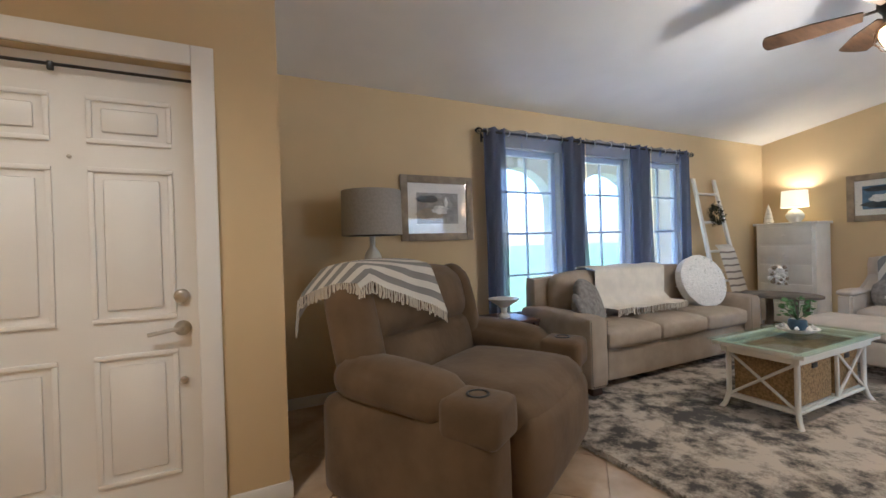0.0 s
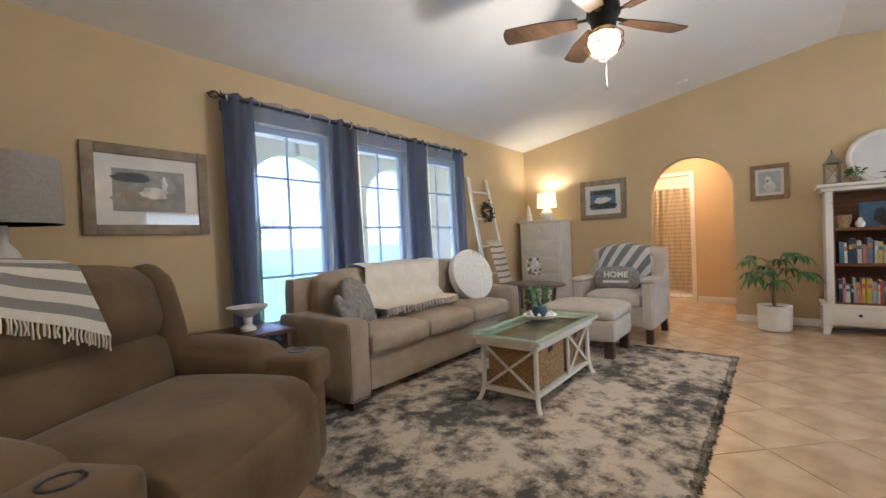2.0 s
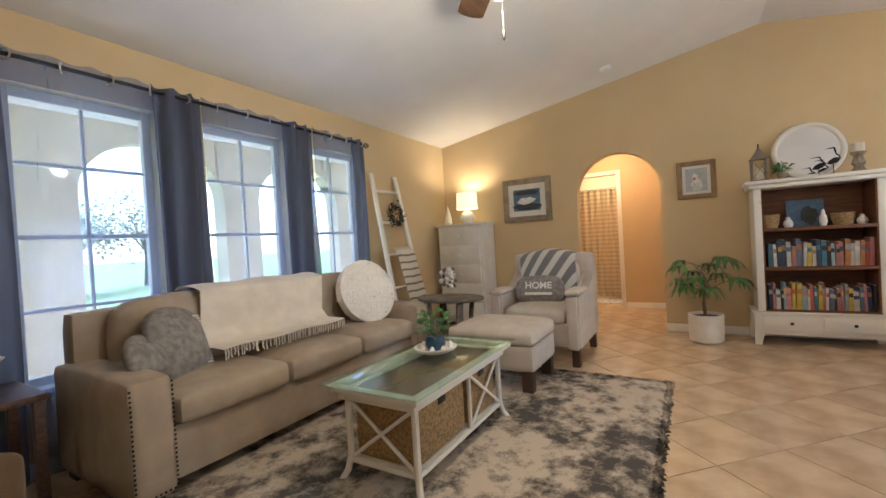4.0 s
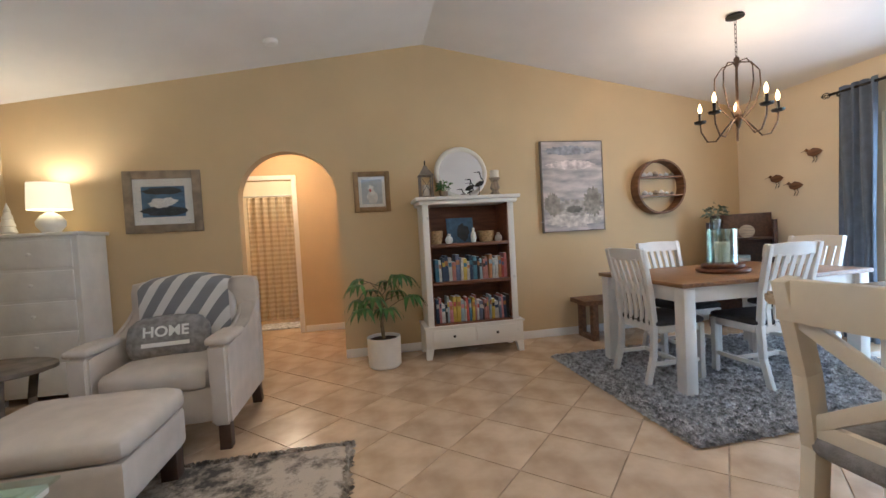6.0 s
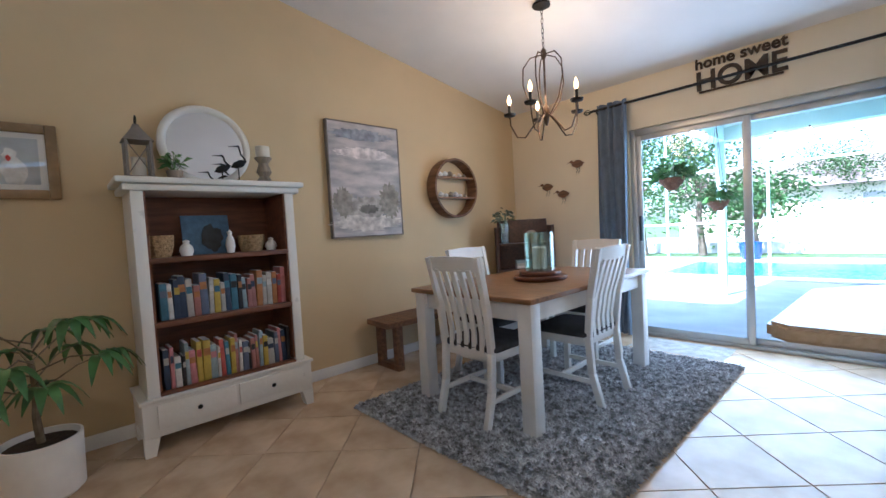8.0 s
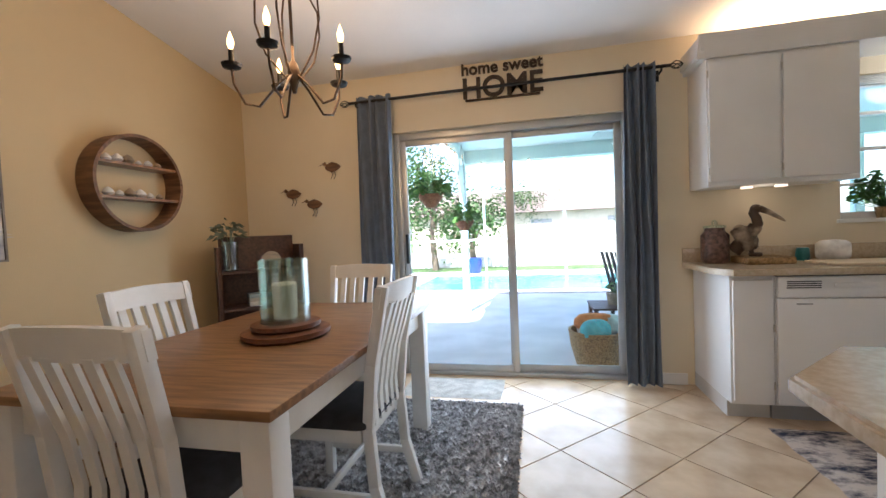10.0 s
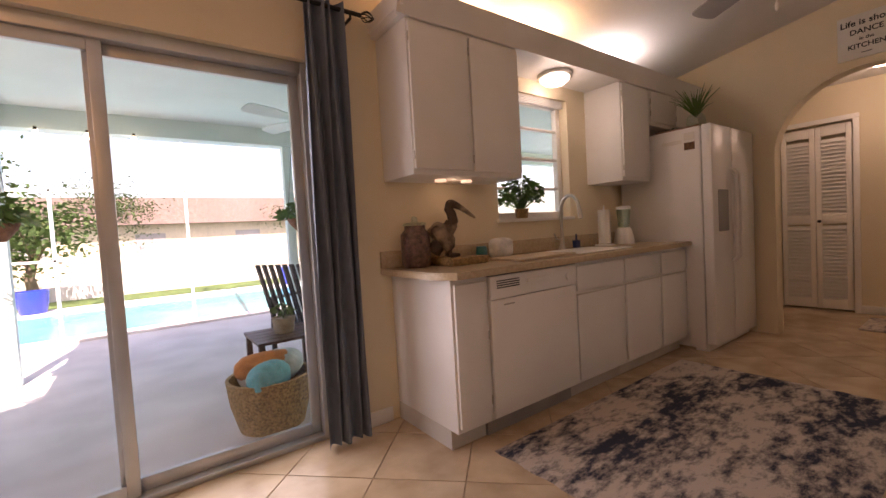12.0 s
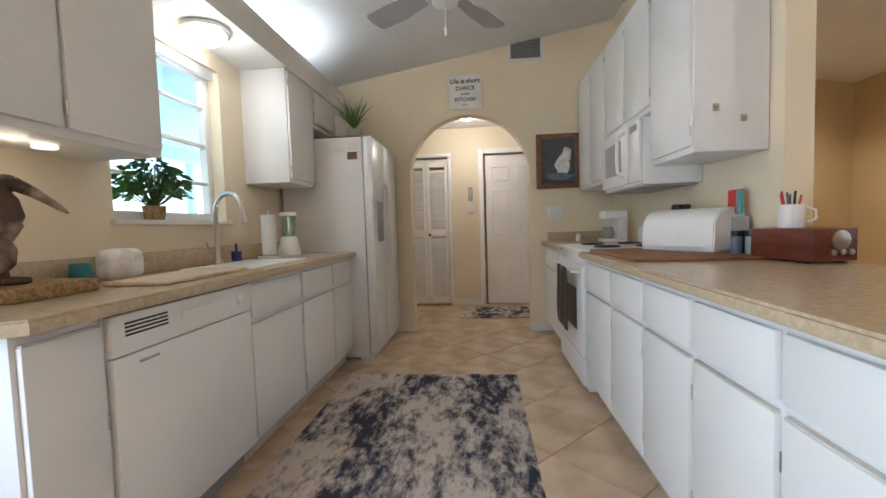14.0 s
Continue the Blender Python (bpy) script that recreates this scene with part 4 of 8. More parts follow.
M_THROW = stripes_material("striped_throw", (0.66, 0.62, 0.55), (0.25, 0.24, 0.225), 6.5, 0, 0.5)


def over_back(u, v):
    """Thrown askew over the top corner of the backrest; its front hem slants down towards the middle."""
    x = -0.68 + 0.66 * v + 0.10 * u
    drop = 0.03 + 0.27 * v
    s = -0.10 + u * (0.10 + 0.30 + drop)
    if s < 0:
        yy, z = 0.72, 1.08 + s
    elif s < 0.3:
        yy, z = 0.72 - 1.15 * s, 1.085 + 0.035 * math.sin(math.pi * s / 0.3)
    else:
        yy, z = 0.375 - 0.30 * (s - 0.3), 1.085 - (s - 0.3)
    z -= max(0.0, -x - 0.52) * 1.1
    return (x, yy - 0.05 + 0.008 * math.sin(18 * v + 3 * u), z + 0.02 + 0.006 * math.sin(9 * u + 7 * v))


cloth("throw_blanket", over_back, 22, 20, M_THROW, "grey and ivory striped fringed throw draped over the recliner's back", "blanket", pose(1.505, 2.277, 0, 0, 0, 31),
      [lambda a: (a, 0.0), lambda a: (1.0, a)])

# floor-standing lamp table and lamp behind the recliner
et = thing("end_table", "dark wooden end table behind the recliner", "table", pose(1.22, 3.27, 0))
part("top", B(-0.24, -0.24, 0.60, 0.24, 0.24, 0.635, bev=0.006), M_GREYWOOD, et)
for sx in (-1, 1):
    for sy in (-1, 1):
        part("leg", B(sx * 0.2 - 0.02, sy * 0.2 - 0.02, 0, sx * 0.2 + 0.02, sy * 0.2 + 0.02, 0.60, bev=0.004), M_GREYWOOD, et)
tl = thing("table_lamp", "whitewashed turned lamp with a wide grey drum shade, unlit", "lamp", pose(1.22, 3.27, 0.635))
bm = bmesh.new()
lathe(bm, [(0.085, 0), (0.085, 0.03), (0.05, 0.05), (0.035, 0.10), (0.06, 0.16), (0.07, 0.24), (0.045, 0.33), (0.03, 0.38), (0.055, 0.43), (0.04, 0.46), (0.065, 0.50), (0.05, 0.54), (0.02, 0.58), (0.02, 0.66)], 24)
part("base", bm, M_WORN, tl)
bm = bmesh.new()
lathe(bm, [(0.222, 0.665), (0.218, 0.99), (0.214, 0.99), (0.218, 0.665)], 40)
part("shade", bm, M_SHADE, tl)

# sofa
sf = thing("sofa", "greige linen three-seat sofa with nailhead trimmed arms", "sofa", pose(2.70, 2.62, 0))
W, D = 2.36, 0.86
bm = bmesh.new()
rbox(bm, (W / 2, D / 2 + 0.02, 0.22), (W - 0.30, D - 0.06, 0.28), 0.03, 0.0)
part("frame", bm, M_LINEN, sf)
for i in range(3):
    bm = bmesh.new()
    w = (W - 0.42) / 3
    rbox(bm, (0.21 + w * (i + 0.5), 0.33, 0.42), (w - 0.006, 0.66, 0.16), 0.05, 0.025, 8)
    part("seat_cushion", bm, M_LINEN, sf)
    bm = bmesh.new()
    rbox(bm, (0.21 + w * (i + 0.5), 0.66, 0.68), (w - 0.006, 0.18, 0.44), 0.07, 0.04, 8, pose(0, 0, 0, 0) )
    part("back_cushion", bm, M_LINEN, sf)
bm = bmesh.new()
rbox(bm, (W / 2, D - 0.08, 0.50), (W - 0.1, 0.15, 0.78), 0.04, 0.0)
part("back", bm, M_LINEN, sf)
for s, x in ((-1, 0.10), (1, W - 0.10)):
    bm = bmesh.new()
    rbox(bm, (x, D / 2, 0.34), (0.20, D, 0.56), 0.04, 0.01, 8)
    a = part("arm", bm, M_LINEN, sf)
    bm = bmesh.new()
    for k in range(24):
        z = 0.10 + k * 0.021
        for xx in (x - 0.085, x + 0.085):
            lathe(bm, [(0.006, 0), (0.004, 0.003), (0.0008, 0.004)], 6, pose(xx, -0.003, z, 90))
    for k in range(8):
        lathe(bm, [(0.006, 0), (0.004, 0.003), (0.0008, 0.004)], 6, pose(x - 0.07 + k * 0.02, -0.003, 0.09, 90))
    part("nailhead", bm, M_IRON, a, "row of dark nailheads")
for x in (0.09, W - 0.09):
    for y in (0.07, D - 0.07):
        part("leg", B(x - 0.05, y - 0.05, 0, x + 0.05, y + 0.05, 0.085, bev=0.006), M_LEGWOOD, sf)


def pillow(name, c, s, rot, mat, label, puff=0.05, cat="pillow"):
    bm = bmesh.new()
    rbox(bm, (0, 0, 0), s, min(s) * 0.48, puff, 10)
    return solid(name, bm, mat, label, cat, m=pose(*c, *rot), angle=180)


# round fluffy pillow: many short tufts over a cushion
rnd = random.Random(3)
bm = bmesh.new()
lathe(bm, [(0.002, -0.085), (0.15, -0.075), (0.22, -0.03), (0.225, 0.03), (0.15, 0.075), (0.002, 0.085)], 28)
for k in range(500):
    a, q = rnd.uniform(0, 2 * math.pi), rnd.uniform(-1, 1)
    r = 0.225 * math.sqrt(max(0.02, 1 - abs(q) ** 3)) * rnd.uniform(0.7, 1.0)
    p = Vector((r * math.cos(a), r * math.sin(a), 0.08 * q))
    d = Vector((math.cos(a), math.sin(a), 2.2 * q + rnd.uniform(-0.6, 0.6))).normalized() * rnd.uniform(0.008, 0.016)
    tube(bm, [p, p + d], 0.009, 4, r2=0.001)
solid("round_pillow", bm, M_FUR, "round white fluffy pillow on the sofa", "pillow", m=pose(4.64, 2.97, 0.76, 72, 0, -12) @ Matrix.Diagonal((1.22, 1.22, 1.5, 1.0)))
pillow("throw_pillow", (3.13, 3.03, 0.66), (0.36, 0.11, 0.36), (-22, 8, 24), M_GREYCLOTH, "grey pillow with woven white edging on the sofa")
pillow("small_pillow", (2.93, 2.93, 0.63), (0.28, 0.09, 0.20), (-25, 10, 40), M_GREYCLOTH, "small grey pillow with ruffled white stripes")
for p, r, n in (((3.13, 3.03, 0.66), (-22, 8, 24), 0.17), ((2.93, 2.93, 0.63), (-25, 10, 40), 0.125)):
    bm = bmesh.new()
    for k in range(18):
        t = -1 + 2 * k / 17
        rbox(bm, (n * 0.72, -0.045 if n > 0.15 else -0.04, t * n * 0.85), (0.06, 0.035, n * 0.09), 0.012, 0, 2)
    solid("pillow_trim", bm, M_WHITECLOTH, "knotted white yarn trim sewn on the pillow", "trim yarn", m=pose(*p, *r))


def sofa_cover(u, v):
    x = 3.28 + 0.98 * u + 0.05 * math.sin(3 * v)
    s = v * 0.78
    if s < 0.36:
        y, z = 3.05 - 0.02 * s + 0.05 * s, 0.545 + s
        y = 3.135 + 0.10 * s
    else:
        t = s - 0.36
        y, z = 3.17 + min(t, 0.3) * 0.8, 0.905 + 0.03 * math.sin(t * 7)
    if s < 0.08:
        y -= (0.08 - s) * 3.2
        z = 0.575 + 0.0 * s
    return (x, y - 0.03 + 0.012 * math.sin(7 * u + 5 * v), z + 0.03 + 0.006 * math.sin(13 * u))


cloth("sofa_throw", sofa_cover, 26, 26, M_WHITECLOTH, "ivory quilted throw spread over the sofa's back and seat", "blanket", None, [lambda a: (a, 0.0)])

# coffee table
ct = thing("coffee_table", "whitewashed rattan coffee table with a glass top and wicker baskets", "coffee table", pose(3.30, 1.53, 0))
CW, CD = 1.12, 0.58
g = part("glass_top", B(0, 0, 0.488, CW, CD, 0.498, bev=0.003), M_TABLEGLASS, ct, "clear greenish glass top")
bm = bmesh.new()
for a in ((0.02, 0.02, CW - 0.02, 0.07), (0.02, CD - 0.07, CW - 0.02, CD - 0.02), (0.02, 0.07, 0.07, CD - 0.07), (CW - 0.07, 0.07, CW - 0.02, CD - 0.07)):
    box(bm, a[0], a[1], 0.455, a[2], a[3], 0.486, 0.006)
for a in ((0.06, 0.06, CW - 0.06, 0.10), (0.06, CD - 0.10, CW - 0.06, CD - 0.06), (0.06, 0.10, 0.10, CD - 0.10), (CW - 0.10, 0.10, CW - 0.06, CD - 0.10)):
    box(bm, a[0], a[1], 0.41, a[2], a[3], 0.455, 0.004)
part("top_frame", bm, M_WORN, ct)
part("inner_top", B(0.10, 0.10, 0.43, CW - 0.10, CD - 0.10, 0.445), M_MIDWOOD, ct)
for sx in (0, 1):
    for sy in (0, 1):
        fx = (lambda o: 0.10 - o) if sx == 0 else (lambda o: CW - 0.10 + o)
        fy = (lambda o: 0.09 - o) if sy == 0 else (lambda o: CD - 0.09 + o)
        bm = bmesh.new()
        tube(bm, [(fx(o), fy(o), z) for o, z in ((0.0, 0.43), (0.0, 0.25), (0.0, 0.12), (0.015, 0.05), (0.04, 0.0))], 0.017, 8)
        part("leg", bm, M_WORN, ct)
for y in (0.09, CD - 0.09):
    bm = bmesh.new()
    tube(bm, [(0.10, y, 0.10), (CW - 0.10, y, 0.10)], 0.012, 8)
    part("stretcher", bm, M_WORN, ct)
    for xa, xb in ((0.62, CW - 0.10),):
        bm = bmesh.new()
        tube(bm, [(xa, y, 0.11), (xb, y, 0.41)], 0.010, 6)
        tube(bm, [(xa, y, 0.41), (xb, y, 0.11)], 0.010, 6)
        tube(bm, [(xa, y, 0.10), (xa, y, 0.42)], 0.012, 6)
        part("cross_brace", bm, M_WORN, ct)
for x in (0.10, CW - 0.10):
    bm = bmesh.new()
    tube(bm, [(x, 0.09, 0.10), (x, CD - 0.09, 0.10)], 0.012, 8)
    tube(bm, [(x, 0.09, 0.11), (x, CD - 0.09, 0.41)], 0.010, 6)
    tube(bm, [(x, 0.09, 0.41), (x, CD - 0.09, 0.11)], 0.010, 6)
    part("cross_brace", bm, M_WORN, ct)
part("lower_shelf", B(0.11, 0.10, 0.10, CW - 0.11, CD - 0.10, 0.115, bev=0.003), M_WORN, ct)
for k, (xa, xb) in enumerate(((0.125, 0.60), (0.64, CW - 0.125))):
    bk = thing("storage_basket", "tan woven basket drawer under the coffee table", "basket", pose(3.30, 1.53, 0), "coffee table baskets")
    part("weave", B(xa, 0.11, 0.117, xb, CD - 0.11, 0.405, bev=0.012), M_WICKER if k == 0 else M_WICKER, bk)
    bm = bmesh.new()
    rbox(bm, ((xa + xb) / 2, 0.108, 0.36), (0.07, 0.01, 0.035), 0.016, 0, 4)
    part("handle_hole", bm, M_BLACK, bk)

# armchair and ottoman
ac = thing("armchair", "oatmeal linen armchair with track arms on dark legs", "armchair", pose(5.50, 1.36, 0))
AW, AD = 0.84, 0.82
bm = bmesh.new()
rbox(bm, (0.42, AW / 2, 0.27), (AD - 0.06, AW - 0.22, 0.22), 0.03, 0)
part("frame", bm, M_LINEN2, ac)
bm = bmesh.new()
rbox(bm, (0.33, AW / 2, 0.43), (0.62, AW - 0.26, 0.15), 0.05, 0.025, 8)
part("seat_cushion", bm, M_LINEN2, ac)
bm = bmesh.new()
rbox(bm, (0.60, AW / 2, 0.66), (0.17, AW - 0.27, 0.46), 0.07, 0.03, 8, pose(0, 0, 0, 0, 0))
part("back_cushion", bm, M_LINEN2, ac)
bm = bmesh.new()
rbox(bm, (0.75, AW / 2, 0.57), (0.13, AW, 0.80), 0.045, 0.0, 8, pose(0, 0, 0, 0, 0))
part("back", bm, M_LINEN2, ac)
for y in (0.065, AW - 0.065):
    bm = bmesh.new()
    out = [(0.0, 0.15), (0.80, 0.15), (0.80, 0.86), (0.70, 0.80), (0.62, 0.70), (0.50, 0.645), (0.30, 0.63), (0.0, 0.625)]
    prism(bm, out, -0.055, 0.055, Matrix.Translation((0, y, 0)) @ Matrix.Rotation(radians(90), 4, "X"))
    bmesh.ops.bevel(bm, geom=list(bm.edges), offset=0.018, segments=3, affect="EDGES")
    a = part("arm", bm, M_LINEN2, ac)
    bm = bmesh.new()
    rbox(bm, (0.17, y, 0.645), (0.36, 0.135, 0.05), 0.024, 0.006, 6)
    part("arm_pad", bm, M_LINEN2, a)
for x in (0.06, 0.74):
    for y in (0.06, AW - 0.06):
        bm = bmesh.new()
        bar(bm, (x, y, 0.17), (x + (0.04 if x > 0.5 else -0.0), y, 0.0), 0.065, 0.065, (0, 1, 0))
        part("leg", bm, M_LEGWOOD, ac)
ot = thing("ottoman", "oatmeal linen ottoman on dark tapered legs", "ottoman", pose(4.74, 1.53, 0))
OW, OD = 0.58, 0.70
bm = bmesh.new()
rbox(bm, (OW / 2, OD / 2, 0.265), (OW, OD, 0.20), 0.03, 0.0)
part("base", bm, M_LINEN2, ot)
bm = bmesh.new()
rbox(bm, (OW / 2, OD / 2, 0.415), (OW + 0.015, OD + 0.015, 0.13), 0.055, 0.02, 8)
part("cushion", bm, M_LINEN2, ot)
for x in (0.06, OW - 0.06):
    for y in (0.06, OD - 0.06):
        part("leg", B(x - 0.04, y - 0.04, 0, x + 0.04, y + 0.04, 0.17, bev=0.005), M_LEGWOOD, ot)
M_CHEVRON = stripes_material("diagonal_striped_throw", (0.60, 0.58, 0.54), (0.20, 0.20, 0.205), 7, 0, 0.45)


def chair_throw(u, v):
    y = 1.50 + 0.56 * v + 0.06 * (u - 0.5)
    s = u * 0.85
    if s < 0.44:
        x, z = 6.04 - 0.02 + 0.13 * s, 0.53 + s
    else:
        t = s - 0.44
        x, z = 6.10 + min(t, 0.26) * 0.95, 0.985 - max(0, t - 0.26) * 0.9 + 0.02 * math.sin(min(1, t * 4) * 3.1)
    e = abs(v - 0.5) * 2
    return (x - 0.06, y, z + 0.012 - 0.05 * e ** 4 + 0.008 * math.sin(11 * v + 4 * u))


ch_t = cloth("throw_blanket", lambda u, v: chair_throw(u, v), 26, 18, M_CHEVRON, "grey and white diagonal striped throw over the armchair's back", "blanket")
me = ch_t.children[0].data
for d in me.uv_layers[0].data:
    d.uv = (d.uv[0] * 0.6 + d.uv[1] * 0.55, d.uv[1])
hp = thing("lumbar_pillow", "grey lumbar pillow printed with the word HOME", "pillow", pose(5.87, 1.82, 0.62, 0, 0, 0) @ pose(0, 0, 0, 0, 17, 8))
bm = bmesh.new()
rbox(bm, (0, 0, 0), (0.12, 0.44, 0.25), 0.058, 0.03, 10)
part("cover", bm, M_GREYCLOTH, hp, angle=180)


def lettering(name, text, size, depth, mat, m, parent=None, align="CENTER", label=""):
    c = bpy.data.curves.new(name, "FONT")
    c.offset = size * 0.022
    c.body, c.size, c.extrude, c.align_x, c.align_y = text, size, depth, align, "CENTER"
    o = bpy.data.objects.new(name, c)
    scene.collection.objects.link(o)
    dg = bpy.context.evaluated_depsgraph_get()
    me = bpy.data.meshes.new_from_object(o.evaluated_get(dg))
    bpy.data.objects.remove(o)
    me.materials.clear()
    me.materials.append(mat)
    ob = new(name, me)
    ob.matrix_basis = m
    ob.parent = parent
    if label:
        ob["label"] = label
    return ob


FACE_W = pose(0, 0, 0, 90, 0, -90)  # text that faces -x
FACE_E = pose(0, 0, 0, 90, 0, 90)
FACE_N = pose(0, 0, 0, 90, 0, 180)  # faces +y
FACE_S = pose(0, 0, 0, 90, 0, 0)
lettering("word", "HOME", 0.09, 0.002, M_PAPER, pose(-0.088, 0, 0.035) @ FACE_W, hp)
bm = bmesh.new()
box(bm, -0.089, -0.13, -0.055, -0.082, 0.13, -0.03)
part("printed_line", bm, M_PAPER, hp)

# round side table between sofa and armchair
st = thing("side_table", "oval weathered grey side table with thick flared legs", "table", pose(5.68, 2.73, 0))
bm = bmesh.new()
lathe(bm, [(0.001, 0.535), (0.25, 0.535), (0.275, 0.545), (0.275, 0.568), (0.26, 0.575), (0.001, 0.575)], 40, None, 0.9, 1.36)
part("top", bm, M_GREYWOOD, st)
for k in range(4):
    a = (0.75, 2.39, 3.89, 5.53)[k]
    ca, sa = math.cos(a) * 0.9, math.sin(a) * 1.3
    bm = bmesh.new()
    pts = [(0.21 * ca, 0.21 * sa, 0.545), (0.19 * ca, 0.19 * sa, 0.36), (0.20 * ca, 0.20 * sa, 0.18), (0.27 * ca, 0.27 * sa, 0.0)]
    for p, q2 in zip(pts, pts[1:]):
        bar(bm, p, Vector(q2) + (Vector(q2) - Vector(p)).normalized() * 0.004, 0.065, 0.04, (ca, sa, 0))
    part("leg", bm, M_GREYWOOD, st)
part("lower_shelf", B(-0.15, -0.22, 0.17, 0.15, 0.22, 0.19, bev=0.004), M_GREYWOOD, st)
hv = thing("hurricane_vase", "clear glass hurricane vase filled with shells", "vase", pose(5.74, 2.78, 0.576))
bm = bmesh.new()
lathe(bm, [(0.075, 0), (0.08, 0.01), (0.03, 0.03), (0.03, 0.045), (0.095, 0.07), (0.112, 0.24), (0.118, 0.40), (0.115, 0.40), (0.108, 0.24), (0.09, 0.075), (0.001, 0.07)], 28)
part("glass", bm, M_GLASS, hv).visible_shadow = False
rnd = random.Random(8)
for k in range(70):
    bm = bmesh.new()
    r = rnd.uniform(0.016, 0.028)
    lathe(bm, [(0.001, -r), (r * 0.8, -r * 0.5), (r, 0.1 * r), (r * 0.5, r), (0.001, r * 1.4)], 8, pose(rnd.uniform(-0.06, 0.06), rnd.uniform(-0.06, 0.06), 0.10 + 0.0027 * k, rnd.uniform(0, 180), rnd.uniform(0, 180)))
    part("shell", bm, M_CERAMIC if k % 3 else M_DRIFT, hv)

# tall dresser in the corner with a lamp and a small tree
dr = thing("dresser", "tall narrow white five-drawer dresser in the corner", "dresser", pose(6.78, 2.83, 0))
DW, DD, DH = 0.70, 0.40, 1.385
part("body", B(0.015, 0.02, 0.06, DD, DW - 0.02, DH - 0.03, bev=0.005), M_WHITEWOOD, dr)
part("top", B(-0.015, -0.01, DH - 0.03, DD + 0.005, DW + 0.01, DH, bev=0.008), M_WHITEWOOD, dr)
for y in (0.02, DW - 0.07):
    for x in (0.02, DD - 0.06):
        part("foot", B(x, y, 0, x + 0.05, y + 0.05, 0.06, bev=0.004), M_WHITEWOOD, dr)
for k in range(5):
    z = 0.10 + k * 0.25
    d = part("drawer", B(0.0, 0.06, z, 0.02, DW - 0.06, z + 0.225, bev=0.005), M_WHITEWOOD, dr)
    bm = bmesh.new()
    lathe(bm, [(0.008, 0), (0.008, 0.012), (0.015, 0.02), (0.008, 0.028)], 12, pose(0.0, DW / 2, z + 0.115, 0, -90))
    part("knob", bm, M_CERAMIC, d)
sl = thing("small_lamp", "small white ceramic lamp with a glowing cream shade", "lamp", pose(6.98, 3.14, DH))
bm = bmesh.new()
lathe(bm, [(0.05, 0), (0.06, 0.01), (0.095, 0.06), (0.10, 0.10), (0.07, 0.15), (0.025, 0.18), (0.02, 0.2)], 24)
part("base", bm, M_CERAMIC, sl)
bm = bmesh.new()
lathe(bm, [(0.148, 0.20), (0.138, 0.42), (0.135, 0.42), (0.145, 0.20)], 32)
part("shade", bm, M_LAMPSHADE, sl, "glowing cream fabric shade")
lamp("small_lamp_light", "POINT", pose(6.98, 3.14, DH + 0.33), 2.2, WARM, 0.05)
bm = bmesh.new()
lathe(bm, [(0.05, 0), (0.05, 0.015), (0.06, 0.02), (0.045, 0.07), (0.052, 0.075), (0.035, 0.13), (0.04, 0.135), (0.022, 0.19), (0.026, 0.195), (0.001, 0.27)], 10)
solid("table_tree", bm, M_WORN, "small whitewashed carved tree on the dresser", "ornament", m=pose(6.95, 3.43, DH))

# ladder with wreath and blanket
la = thing("blanket_ladder", "white wooden ladder leaning on the wall", "ladder")
for xa, xb in ((5.53, 5.41), (5.96, 5.95)):
    bm = bmesh.new()
    bar(bm, (xb, 3.16, 0.0), (xa, 3.585, 1.97), 0.055, 0.03, (0, 1, 0.2))
    part("rail", bm, M_WHITEWOOD, la)
for k in range(5):
    t = 0.16 + k * 0.185
    bm = bmesh.new()
    y, z = 3.16 + 0.425 * t, 1.97 * t
    tube(bm, [(5.41 + 0.12 * t, y, z), (5.95 + 0.01 * t, y, z)], 0.016, 8)
    part("rung", bm, M_WHITEWOOD, la)
rnd = random.Random(11)
bm = bmesh.new()
for k in range(420):
    a = rnd.uniform(0, 2 * math.pi)
    r = 0.105 + rnd.gauss(0, 0.022)
    p = Vector((r * math.cos(a), rnd.gauss(0, 0.02), r * math.sin(a)))
    q = Vector((rnd.uniform(-1, 1), rnd.uniform(-1, 0.3), rnd.uniform(-1, 1))).normalized()
    o = q.orthogonal().normalized() * 0.011
    bm.faces.new([bm.verts.new(v) for v in (p - o, p + q * 0.02 - o * 0.4, p + q * 0.045, p + q * 0.02 + o * 1.4)])
solid("wreath", bm, material("dark_wreath_leaf", (0.018, 0.025, 0.012), 0.7, vary=0.4, scale=30), "small dark green leafy wreath hung on the ladder", "wreath", m=pose(5.76, 3.45, 1.50, -12))
M_BLK = stripes_material("striped_ladder_blanket", (0.66, 0.60, 0.50), (0.20, 0.17, 0.14), 9, 1, 0.72)
cloth("folded_blanket", lambda u, v: (5.58 + 0.33 * u, 3.365 - 0.20 * abs(1 - v * 1.0) - 0.03, 1.12 - 0.72 * (1 - v) + 0.004 * math.sin(9 * u)) if v < 0.96 else (5.58 + 0.33 * u, 3.37, 1.125), 8, 26, M_BLK,
      "cream blanket with dark stripes folded over a ladder rung", "blanket", None, [lambda a: (a, 0.0)])


